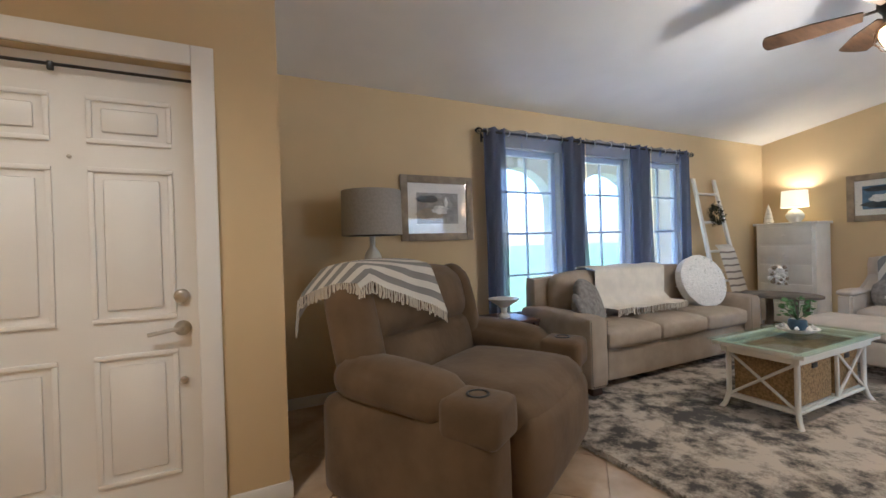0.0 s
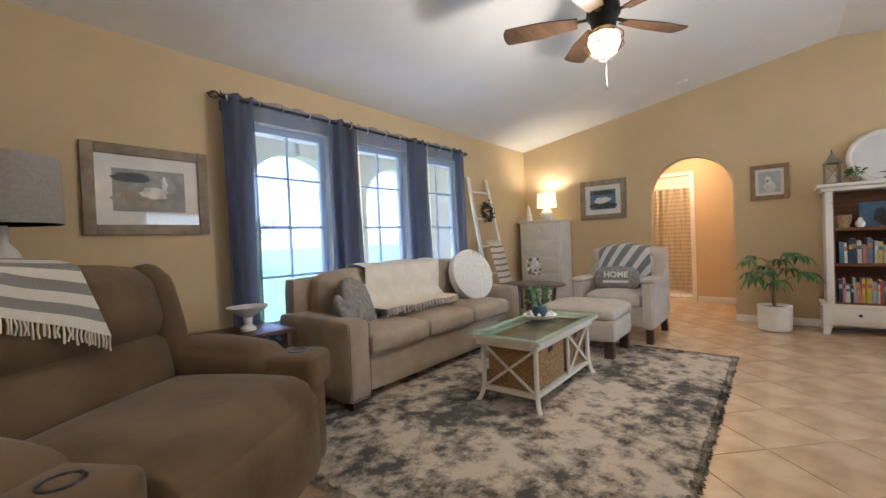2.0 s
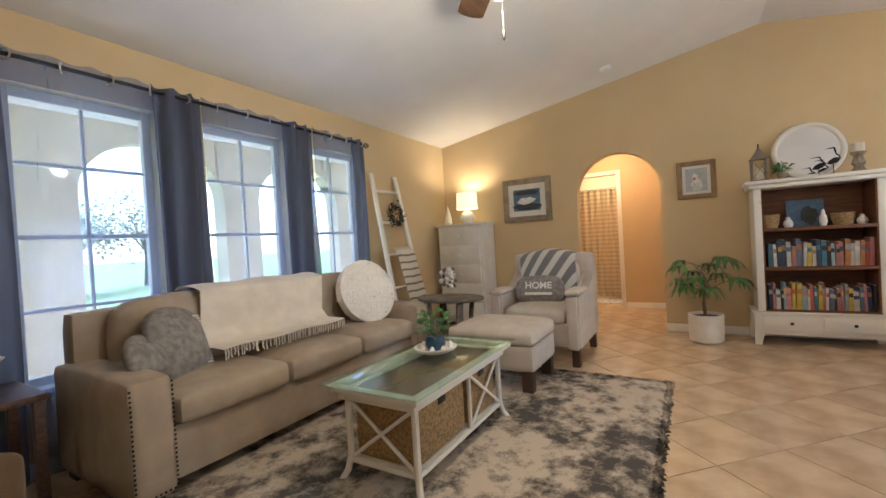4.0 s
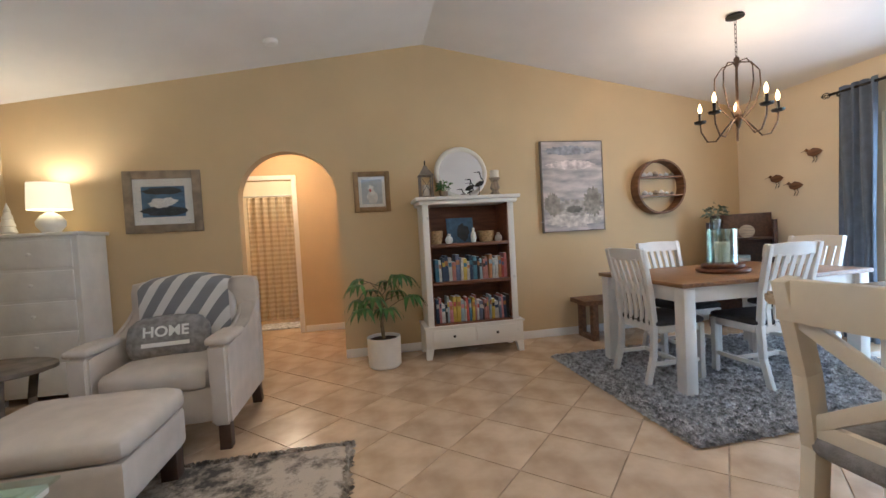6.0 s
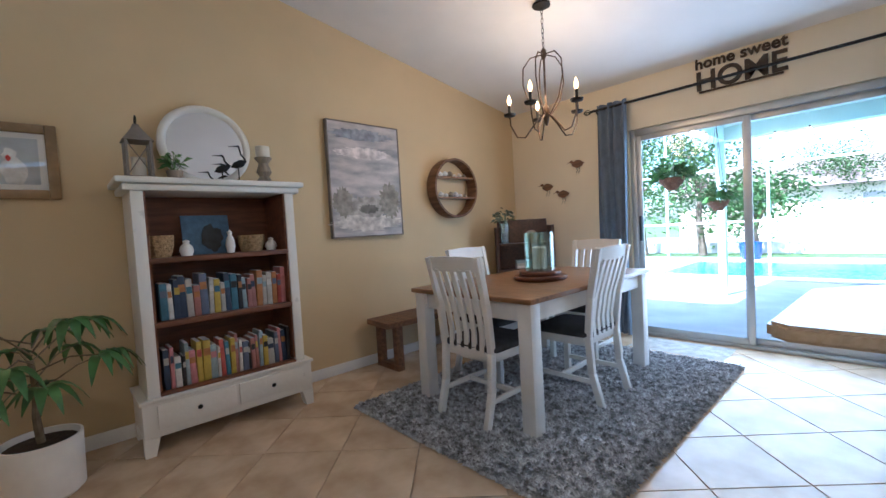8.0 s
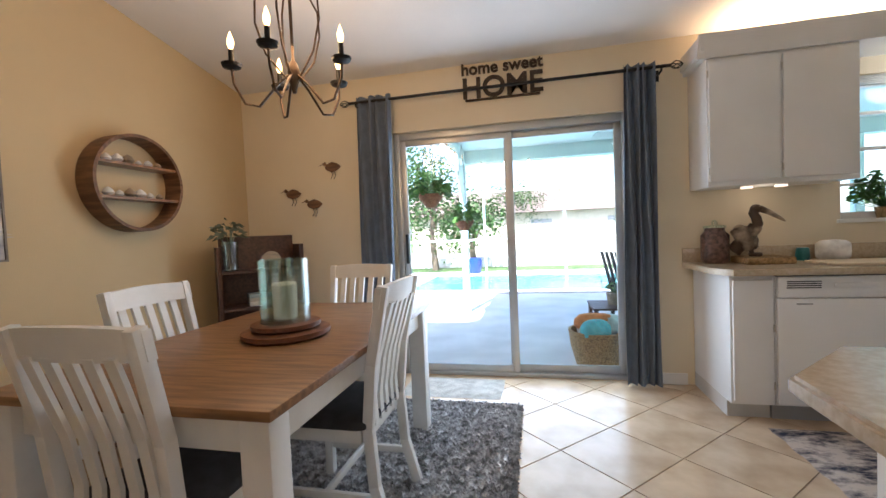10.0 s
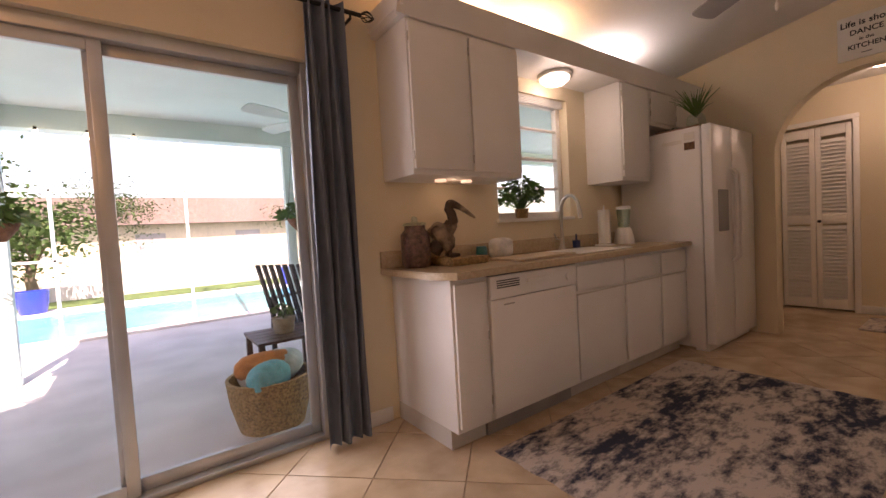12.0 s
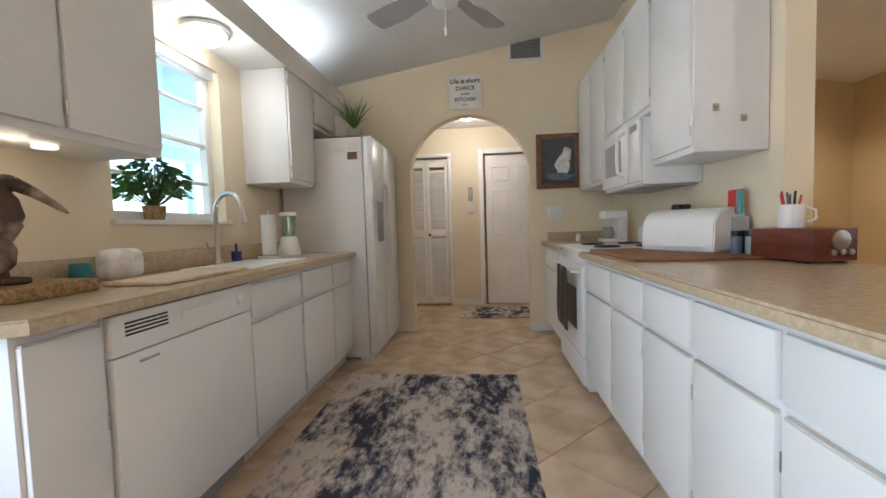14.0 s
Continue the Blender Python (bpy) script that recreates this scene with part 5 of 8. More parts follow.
# framed pictures
def picture(name, u0, u1, z0, z1, m, frame_w, mat_frame, label, art, mat_border=0.05, depth=0.03):
    """Local: x across, z up, face towards -y."""
    p = thing(name, label, "picture", m)
    bm = bmesh.new()
    for a in ((u0, z0, u0 + frame_w, z1), (u1 - frame_w, z0, u1, z1), (u0 + frame_w, z0, u1 - frame_w, z0 + frame_w), (u0 + frame_w, z1 - frame_w, u1 - frame_w, z1)):
        box(bm, a[0], -depth, a[1], a[2], 0, a[3], 0.006)
    part("frame", bm, mat_frame, p)
    part("mount", B(u0 + frame_w, -0.012, z0 + frame_w, u1 - frame_w, -0.004, z1 - frame_w), M_PAPER, p)
    b = frame_w + mat_border
    art(p, u0 + b, u1 - b, z0 + b, z1 - b)
    g = part("glazing", B(u0 + frame_w, -0.020, z0 + frame_w, u1 - frame_w, -0.018, z1 - frame_w), M_GLASS, p)
    g.visible_shadow = False
    return p


def blob(bm, cx, cz, rx, rz, y, seed, n=20):
    r = random.Random(seed)
    vs = []
    for k in range(n):
        a = 2 * math.pi * k / n
        q = 1 + r.uniform(-0.18, 0.18)
        vs.append(bm.verts.new((cx + rx * q * math.cos(a), y, cz + rz * q * math.sin(a))))
    bm.faces.new(vs)


def art_blobs(base, blobs):
    def draw(p, u0, u1, z0, z1):
        part("print", B(u0, -0.0145, z0, u1, -0.0125, z1), base, p)
        w, h = u1 - u0, z1 - z0
        for i, (cx, cz, rx, rz, mt) in enumerate(blobs):
            bm = bmesh.new()
            blob(bm, u0 + cx * w, z0 + cz * h, rx * w, rz * h, -0.0155 - 0.0004 * i, i)
            part("printed_shape", bm, mt, p)
    return draw


def flat(name, c, v=0.2):
    return material(name, c, 0.8, vary=v, scale=18, bump=0.0)


A_GREY, A_DARK, A_WHITE, A_BLUE, A_TAN = flat("print_grey", (0.32, 0.31, 0.29)), flat("print_dark", (0.05, 0.055, 0.06)), flat("print_white", (0.7, 0.69, 0.66)), flat("print_blue", (0.10, 0.17, 0.26)), flat("print_tan", (0.36, 0.31, 0.24))
A_RED = flat("print_red", (0.5, 0.05, 0.04))
picture("framed_photo", 1.575, 2.28, 1.257, 1.828, pose(0, YN, 0), 0.065, M_DRIFT, "framed black and white photo of a white heron", art_blobs(A_GREY, [(0.3, 0.3, 0.3, 0.2, A_TAN), (0.55, 0.45, 0.2, 0.14, A_WHITE), (0.7, 0.66, 0.04, 0.2, A_WHITE), (0.25, 0.8, 0.25, 0.12, A_DARK)]), 0.085)
WE = pose(XE, 0, 0, 0, 0, -90)
picture("framed_photo", -2.69, -2.035, 1.357, 1.93, WE, 0.075, M_DRIFT, "framed dark photo of two white birds on water", art_blobs(A_BLUE, [(0.5, 0.2, 0.5, 0.16, A_DARK), (0.4, 0.45, 0.24, 0.16, A_WHITE), (0.62, 0.5, 0.2, 0.12, A_WHITE), (0.5, 0.85, 0.45, 0.12, A_DARK)]), 0.07)
picture("framed_print", -0.63, -0.267, 1.463, 1.87, WE, 0.05, material("gold_oak_frame", (0.28, 0.18, 0.08), 0.5, vary=0.2, scale=9), "small oak framed print of a white bird", art_blobs(flat("print_mist", (0.45, 0.48, 0.5), 0.1), [(0.5, 0.3, 0.24, 0.3, A_WHITE), (0.45, 0.62, 0.14, 0.15, A_WHITE), (0.42, 0.56, 0.05, 0.06, A_RED)]), 0.03)

# large canvas of dunes under clouds
cv = thing("canvas_painting", "large canvas painting of grassy dunes under a cloudy sky", "painting", WE)
part("canvas", B(1.385, -0.04, 1.16, 2.10, 0, 2.135, bev=0.003), material("painted_sky", (0.36, 0.36, 0.37), 0.8, vary=0.25, scale=3.5, bump=0.2, stretch=(1, 1, 3.2), color2=(0.62, 0.56, 0.53)), cv)
bm = bmesh.new()
for a in ((1.375, 1.15, 1.385, 2.145), (2.10, 1.15, 2.11, 2.145), (1.385, 1.15, 2.10, 1.16), (1.385, 2.135, 2.10, 2.145)):
    box(bm, a[0], -0.045, a[1], a[2], 0, a[3])
part("edge_frame", bm, M_GREYWOOD, cv)
for i, (cx, cz, rx, rz, c) in enumerate(((0.5, 0.12, 0.49, 0.075, (0.58, 0.54, 0.49)), (0.5, 0.26, 0.47, 0.09, (0.40, 0.37, 0.33)), (0.15, 0.30, 0.13, 0.13, (0.30, 0.275, 0.23)), (0.82, 0.32, 0.15, 0.16, (0.28, 0.26, 0.22)), (0.5, 0.24, 0.14, 0.04, (0.17, 0.16, 0.14)), (0.5, 0.74, 0.40, 0.05, (0.66, 0.6, 0.57)), (0.45, 0.9, 0.44, 0.05, (0.30, 0.31, 0.34)))):
    bm = bmesh.new()
    blob(bm, 1.385 + cx * 0.715, 1.16 + cz * 0.975, rx * 0.715, rz * 0.975, -0.0415 - 0.0006 * i, 40 + i, 70)
    part("brushwork", bm, flat("paint_%d" % i, c, 0.3), cv)

# ---------------------------------------------------------------- rugs
def rug(name, x0, y0, x1, y1, h, mat, label, tufts=0, tuft_mat=None, seed=1, rim=3):
    bm = bmesh.new()
    nx, ny = int((x1 - x0) / 0.05), int((y1 - y0) / 0.05)
    rnd = random.Random(seed)

    def f(u, v):
        e = min(u, 1 - u) * (x1 - x0)
        g2 = min(v, 1 - v) * (y1 - y0)
        k = min(1, min(e, g2) / 0.02)
        return (x0 + (x1 - x0) * u + (0.006 * math.sin(40 * v)) * (k < 1), y0 + (y1 - y0) * v, 0.002 + (h - 0.002) * k + rnd.uniform(-0.003, 0.003) * k)

    sheet(bm, f, nx, ny)
    t = thing(name, label, "rug")
    part("rug_body", bm, mat, t, angle=180)
    if tufts:
        verts, faces = [], []
        for k in range(tufts):
            if k % rim == 0:
                s = rnd.random() * 4
                u = rnd.random()
                x, y = ((u, 0), (u, 1), (0, u), (1, u))[int(s)]
                x, y = x0 + (x1 - x0) * x, y0 + (y1 - y0) * y
            else:
                x, y = rnd.uniform(x0, x1), rnd.uniform(y0, y1)
            a = rnd.uniform(0, 6.28)
            l, w = rnd.uniform(0.02, 0.04), 0.006
            ca, sa = math.cos(a), math.sin(a)
            hz = h if k % rim else 0.004
            b = len(verts)
            verts += [(x - sa * w, y + ca * w, hz - 0.003), (x + sa * w, y - ca * w, hz - 0.003), (x + ca * l * 0.6, y + sa * l * 0.6, hz + 0.018), (x + ca * l, y + sa * l, hz + 0.008)]
            faces += [(b, b + 1, b + 2), (b, b + 2, b + 3)]
        me = bpy.data.meshes.new("shag")
        me.from_pydata(verts, [], faces)
        me.materials.append(tuft_mat or mat)
        o = new("shag", me)
        o.parent = t
        tagged(o, kind="stuff")
    return t


rug("area_rug", 2.12, 0.70, 5.37, 2.98, 0.018, M_RUG, "shaggy beige and charcoal distressed rug under the coffee table", 5000, rim=1)
rug("dining_rug", 4.79, -3.37, 6.47, -1.10, 0.02, M_SHAG, "thick grey shag rug under the dining table", 26000)
rug("kitchen_runner", 1.38, -3.26, 3.38, -2.03, 0.008, M_KRUG, "worn patterned navy and beige kitchen runner")
rug("door_mat", 4.92, -3.89, 5.68, -3.49, 0.008, material("pale_grey_mat", (0.42, 0.4, 0.36), 0.95, vary=0.2, scale=14, bump=0.6), "pale grey rubber mat inside the sliding door")

# ---------------------------------------------------------------- bookcase and what stands on it
bc = thing("bookcase", "distressed white bookcase with brown shelves and two drawers", "bookcase", pose(6.81, -0.945, 0))
BW, BD, BH = 0.98, 0.38, 1.555
for y in (0.035, BW - 0.095):
    part("side", B(0.02, y, 0.10, BD, y + 0.06, BH - 0.04, bev=0.005), M_WORN, bc)
part("top", B(-0.025, -0.03, BH - 0.035, BD + 0.005, BW + 0.03, BH, bev=0.01), M_WORN, bc)
part("cornice", B(-0.005, 0.0, BH - 0.075, BD, BW, BH - 0.037, bev=0.01), M_WORN, bc)
part("back", B(BD - 0.02, 0.09, 0.30, BD - 0.006, BW - 0.09, BH - 0.076), M_SHELFWOOD, bc)
for y in (0.095, BW - 0.107):
    part("lining", B(0.03, y, 0.34, BD - 0.02, y + 0.012, BH - 0.076), M_SHELFWOOD, bc)
SHZ = (0.33, 0.735, 1.10)
for z in SHZ:
    part("shelf", B(0.015, 0.096, z - 0.03, BD - 0.02, BW - 0.096, z, bev=0.003), M_SHELFWOOD, bc)
part("plinth", B(0.0, 0.0, 0.10, BD, BW, 0.298, bev=0.006), M_WORN, bc)
part("plinth_ledge", B(-0.014, -0.012, 0.298, BD, BW + 0.012, 0.318, bev=0.004), M_WORN, bc)
for y0, y1 in ((0.07, BW / 2 - 0.01), (BW / 2 + 0.01, BW - 0.07)):
    d = part("drawer", B(-0.012, y0, 0.145, 0.004, y1, 0.28, bev=0.004), M_WORN, bc)
    bm = bmesh.new()
    lathe(bm, [(0.006, 0), (0.006, 0.01), (0.014, 0.018), (0.007, 0.025)], 12, pose(-0.012, (y0 + y1) / 2, 0.215, 0, -90))
    part("knob", bm, M_IRON, d)
for y in (0.0, BW - 0.075):
    for x in (0.0, BD - 0.06):
        bm = bmesh.new()
        o = [(0, 0.1), (0, 0), (0.05, 0), (0.075, 0.1)] if y == 0 else [(0, 0.1), (0.025, 0), (0.075, 0), (0.075, 0.1)]
        prism(bm, o, 0, 0.06, Matrix.Translation((x, y, 0)) @ Matrix(((0, 0, 1, 0), (1, 0, 0, 0), (0, 1, 0, 0), (0, 0, 0, 1))))
        part("foot", bm, M_WORN, bc)
rnd = random.Random(21)
BOOKS = [material("book_%d" % i, c, 0.55, vary=0.12, scale=30, bump=0.05) for i, c in enumerate(((0.03, 0.05, 0.09), (0.45, 0.42, 0.36), (0.5, 0.36, 0.05), (0.06, 0.16, 0.22), (0.42, 0.08, 0.06), (0.6, 0.57, 0.52), (0.35, 0.15, 0.12), (0.02, 0.02, 0.022), (0.12, 0.14, 0.2), (0.38, 0.16, 0.05), (0.28, 0.35, 0.36), (0.5, 0.2, 0.2)))]
for z in SHZ[:2]:
    y = -0.945 + 0.115
    while y < -0.945 + BW - 0.15:
        w = rnd.uniform(0.015, 0.042)
        h, d = rnd.uniform(0.17, 0.255), rnd.uniform(0.12, 0.17)
        m = rnd.choice(BOOKS)
        b = thing("book", "upright hardback book on the bookcase shelf", "book", pose(6.88, y, z, rnd.uniform(-2, 2)), "books on the shelves")
        part("cover", B(0, 0, 0.0, d, w, h, bev=0.002), m, b)
        part("pages", B(0.006, 0.003, h, d - 0.003, w - 0.003, h + 0.0015), M_PAPER, b)
        part("title_band", B(-0.0015, 0.002, h * 0.62, 0.0005, w - 0.002, h * 0.8), rnd.choice(BOOKS), b)
        y += w + rnd.uniform(0.001, 0.004)
# upper shelf ornaments
ps = thing("picture_card", "small unframed seascape standing on the shelf", "picture", pose(7.07, -0.42, SHZ[2], 0, 10, 0))
part("board", B(0, -0.14, 0, 0.012, 0.14, 0.26), A_BLUE, ps)
bm = bmesh.new()
blob(bm, 0, 0.10, 0.06, 0.09, 0, 5)
o = part("printed_shape", bm, A_DARK, ps)
o.matrix_basis = pose(-0.003, -0.03, 0, 0, 0, 90)


def bowl_basket(m, r, h, label):
    bm = bmesh.new()
    lathe(bm, [(r * 0.75, 0), (r * 0.95, h * 0.5), (r, h), (r * 0.93, h), (r * 0.85, h * 0.4), (r * 0.5, 0.012)], 20)
    solid("basket", bm, M_WICKER, label, "basket", m=m)


bowl_basket(pose(6.98, -0.13, SHZ[2]), 0.085, 0.13, "small tan woven basket on the shelf")
bowl_basket(pose(6.98, -0.66, SHZ[2]), 0.085, 0.11, "small tan woven basket on the shelf")
for y, h, r in ((-0.27, 0.1, 0.04), (-0.52, 0.15, 0.03), (-0.78, 0.09, 0.04)):
    bm = bmesh.new()
    lathe(bm, [(r * 0.7, 0), (r, h * 0.3), (r * 0.8, h * 0.6), (r * 0.4, h * 0.75), (r * 0.5, h * 0.9), (0.002, h)], 14)
    solid("figurine", bm, M_CERAMIC, "small pale ceramic ornament on the shelf", "ornament", m=pose(6.95, y, SHZ[2]))
# on top: arched mirror, lantern, plant, birds, candle
mr = thing("round_mirror", "round mirror in a chunky distressed white frame", "mirror", pose(7.14, -0.47, BH + 0.265, 0, -82))
bm = bmesh.new()
tube(bm, [(0.255 * math.cos(t), 0.255 * math.sin(t), 0) for t in [2 * math.pi * j / 40 for j in range(41)]], 0.026, 10)
part("frame", bm, M_WORN, mr)
bm = bmesh.new()
lathe(bm, [(0.24, 0.0), (0.24, 0.006), (0.001, 0.0065)], 40)
part("mirror_glass", bm, M_MIRROR, mr)
ln = thing("lantern", "weathered metal lantern with a candle on the bookcase", "lantern", pose(6.97, -0.07, BH))
part("base", B(-0.07, -0.07, 0, 0.07, 0.07, 0.02, bev=0.004), M_GREYWOOD, ln)
for sx in (-1, 1):
    for sy in (-1, 1):
        part("post", B(sx * 0.058 - 0.007, sy * 0.058 - 0.007, 0.02, sx * 0.058 + 0.007, sy * 0.058 + 0.007, 0.22), M_GREYWOOD, ln)
bm = bmesh.new()
lathe(bm, [(0.105, 0.22), (0.075, 0.25), (0.03, 0.30), (0.02, 0.32), (0.001, 0.325)], 4, pose(0, 0, 0, 0, 0, 45))
part("roof", bm, M_GREYWOOD, ln)
bm = bmesh.new()
tube(bm, [(0.025 * math.cos(t), 0, 0.345 + 0.025 * math.sin(t)) for t in [2 * math.pi * j / 12 for j in range(13)]], 0.004, 5)
part("ring", bm, M_IRON, ln)
for sy in (-1, 1):
    bm = bmesh.new()
    tube(bm, [(-0.06, -0.055, 0.03), (-0.06, 0.055, 0.21)], 0.003, 5)
    tube(bm, [(-0.06, 0.055, 0.03), (-0.06, -0.055, 0.21)], 0.003, 5)
    part("cross_wire", bm, M_GREYWOOD, ln)
    break
bm = bmesh.new()
lathe(bm, [(0.035, 0.02), (0.035, 0.13), (0.001, 0.128)], 18)
part("candle", bm, M_WHITECLOTH, ln)


def leafy(m, n, r, h, size, mat, label, pot_r, pot_h, pot_mat, seed, name="potted_plant", sides=1.0):
    t = thing(name, label, "plant", m)
    bm = bmesh.new()
    lathe(bm, [(pot_r * 0.8, 0), (pot_r, pot_h), (pot_r * 0.9, pot_h), (pot_r * 0.85, pot_h - 0.012), (0.001, pot_h - 0.012)], 20)
    part("pot", bm, pot_mat, t)
    q = random.Random(seed)
    bm = bmesh.new()
    for k in range(n):
        a, e = q.uniform(0, 6.28), q.uniform(0.1, 1.0)
        top = Vector((r * math.cos(a) * e, r * math.sin(a) * e, pot_h + h * q.uniform(0.25, 1.0) * (1.1 - 0.45 * e)))
        d = Vector((math.cos(a), math.sin(a), q.uniform(-0.3, 0.7))).normalized()
        s = d.orthogonal().normalized()
        L = size * q.uniform(0.7, 1.2)
        w = L * 0.28
        vs = [bm.verts.new(p) for p in (top, top + d * L * 0.4 + s * w, top + d * L + Vector((0, 0, -L * 0.25)), top + d * L * 0.4 - s * w)]
        bm.faces.new(vs)
        if k % 6 == 0:
            tube(bm, [(0, 0, pot_h - 0.01), top * 0.5 + Vector((0, 0, pot_h * 0.3)), top], 0.0025, 4)
    part("foliage", bm, mat, t, angle=180)
    return t


leafy(pose(6.94, -0.24, BH), 70, 0.06, 0.10, 0.045, M_LEAF2, "small potted succulent on the bookcase", 0.045, 0.06, M_DRIFT, 4)
for dy, h in ((-0.50, 0.17), (-0.60, 0.24)):
    bm = bmesh.new()
    lathe(bm, [(0.003, 0.0), (0.004, h * 0.45)], 6)
    lathe(bm, [(0.002, -0.05), (0.022, -0.02), (0.026, 0.02), (0.002, 0.06)], 10, pose(0, 0, h * 0.5, 65))
    tube(bm, [(0, -0.035, h * 0.53), (0, -0.045, h * 0.65), (0, -0.02, h * 0.78), (0, -0.015, h * 0.9), (0, -0.01, h)], 0.006, 6)
    tube(bm, [(0, -0.01, h), (0, 0.055, h * 0.97)], 0.006, 6, r2=0.001)
    lathe(bm, [(0.025, 0), (0.025, 0.008), (0.003, 0.01)], 12)
    solid("heron_statue", bm, M_IRON, "slim black metal heron figure on the bookcase", "statue", m=pose(6.93, dy, BH))
bm = bmesh.new()
lathe(bm, [(0.055, 0), (0.05, 0.02), (0.03, 0.05), (0.05, 0.08), (0.03, 0.14), (0.055, 0.17), (0.055, 0.18)], 20)
cs = thing("pillar_candle", "white pillar candle on a whitewashed turned stand", "candle", pose(6.95, -0.77, BH))
part("stand", bm, M_DRIFT, cs)
bm = bmesh.new()
lathe(bm, [(0.045, 0.18), (0.045, 0.255), (0.003, 0.252)], 20)
part("candle", bm, M_WHITECLOTH, cs)

# potted plant on the floor
pp = thing("floor_plant", "leafy green money tree in a round white pot", "plant", pose(6.80, 0.43, 0))
bm = bmesh.new()
lathe(bm, [(0.13, 0), (0.15, 0.02), (0.155, 0.28), (0.145, 0.28), (0.14, 0.25), (0.001, 0.25)], 36)
part("pot", bm, M_POT, pp)
bm = bmesh.new()
lathe(bm, [(0.139, 0.252), (0.06, 0.262), (0.001, 0.26)], 20)
part("soil", bm, M_SOIL, pp)
bm = bmesh.new()
tube(bm, [(0, 0, 0.25), (0.012, 0.01, 0.38), (-0.008, 0, 0.52), (0.005, 0.01, 0.66)], 0.018, 8, r2=0.012)
part("trunk", bm, M_STEM, pp)
q = random.Random(31)
for k in range(15):
    a = k * 2.4
    z0 = 0.46 + 0.02 * k
    e = q.uniform(0.18, 0.29)
    tip = Vector((e * math.cos(a), e * math.sin(a), z0 + q.uniform(0.02, 0.16)))
    if tip.x > 0.2:
        tip.x = 0.2
    bm = bmesh.new()
    tube(bm, [(0, 0, z0), tip * 0.55 + Vector((0, 0, z0 * 0.5)), tip], 0.004, 5)
    st2 = part("stem", bm, M_STEM, pp)
    for j in range(6):
        b2 = a + (j - 2.5) * 0.55
        d = Vector((math.cos(b2), math.sin(b2), -0.35 - 0.25 * q.random()))
        s = Vector((-math.sin(b2), math.cos(b2), 0))
        L, w = q.uniform(0.11, 0.16), q.uniform(0.018, 0.026)
        bm = bmesh.new()
        prev = None
        rows = []
        for i in range(6):
            t = i / 5
            c = tip + d * (L * t) + Vector((0, 0, 0.05 * math.sin(t * 2.6) - 0.06 * t * t))
            if c.x > 0.37:
                c.x = 0.37
            ww = w * math.sin(math.pi * (0.08 + 0.9 * t)) + 0.001
            rows.append([bm.verts.new(c - s * ww), bm.verts.new(c + Vector((0, 0, -0.006))), bm.verts.new(c + s * ww)])
        for r0, r1 in zip(rows, rows[1:]):
            bm.faces.new((r0[0], r0[1], r1[1], r1[0]))
            bm.faces.new((r0[1], r0[2], r1[2], r1[1]))
        part("leaf", bm, M_LEAF if q.random() < 0.6 else M_LEAF2, st2, angle=180)

# ---------------------------------------------------------------- dining
dt = thing("dining_table", "rectangular dining table with a brown top on white legs", "table", pose(5.29, -3.05, 0))
TW, TL = 1.0, 1.58
part("tabletop", B(0, 0, 0.748, TW, TL, 0.778, bev=0.006), M_WOOD, dt)
for a in ((0.06, 0.05, TW - 0.06, 0.075), (0.06, TL - 0.075, TW - 0.06, TL - 0.05), (0.05, 0.06, 0.075, TL - 0.06), (TW - 0.075, 0.06, TW - 0.05, TL - 0.06)):
    part("apron", B(a[0], a[1], 0.64, a[2], a[3], 0.748, bev=0.003), M_WHITEWOOD, dt)
for x in (0.02, TW - 0.11):
    for y in (0.02, TL - 0.11):
        part("leg", B(x, y, 0.02, x + 0.09, y + 0.09, 0.747, bev=0.006), M_WHITEWOOD, dt)


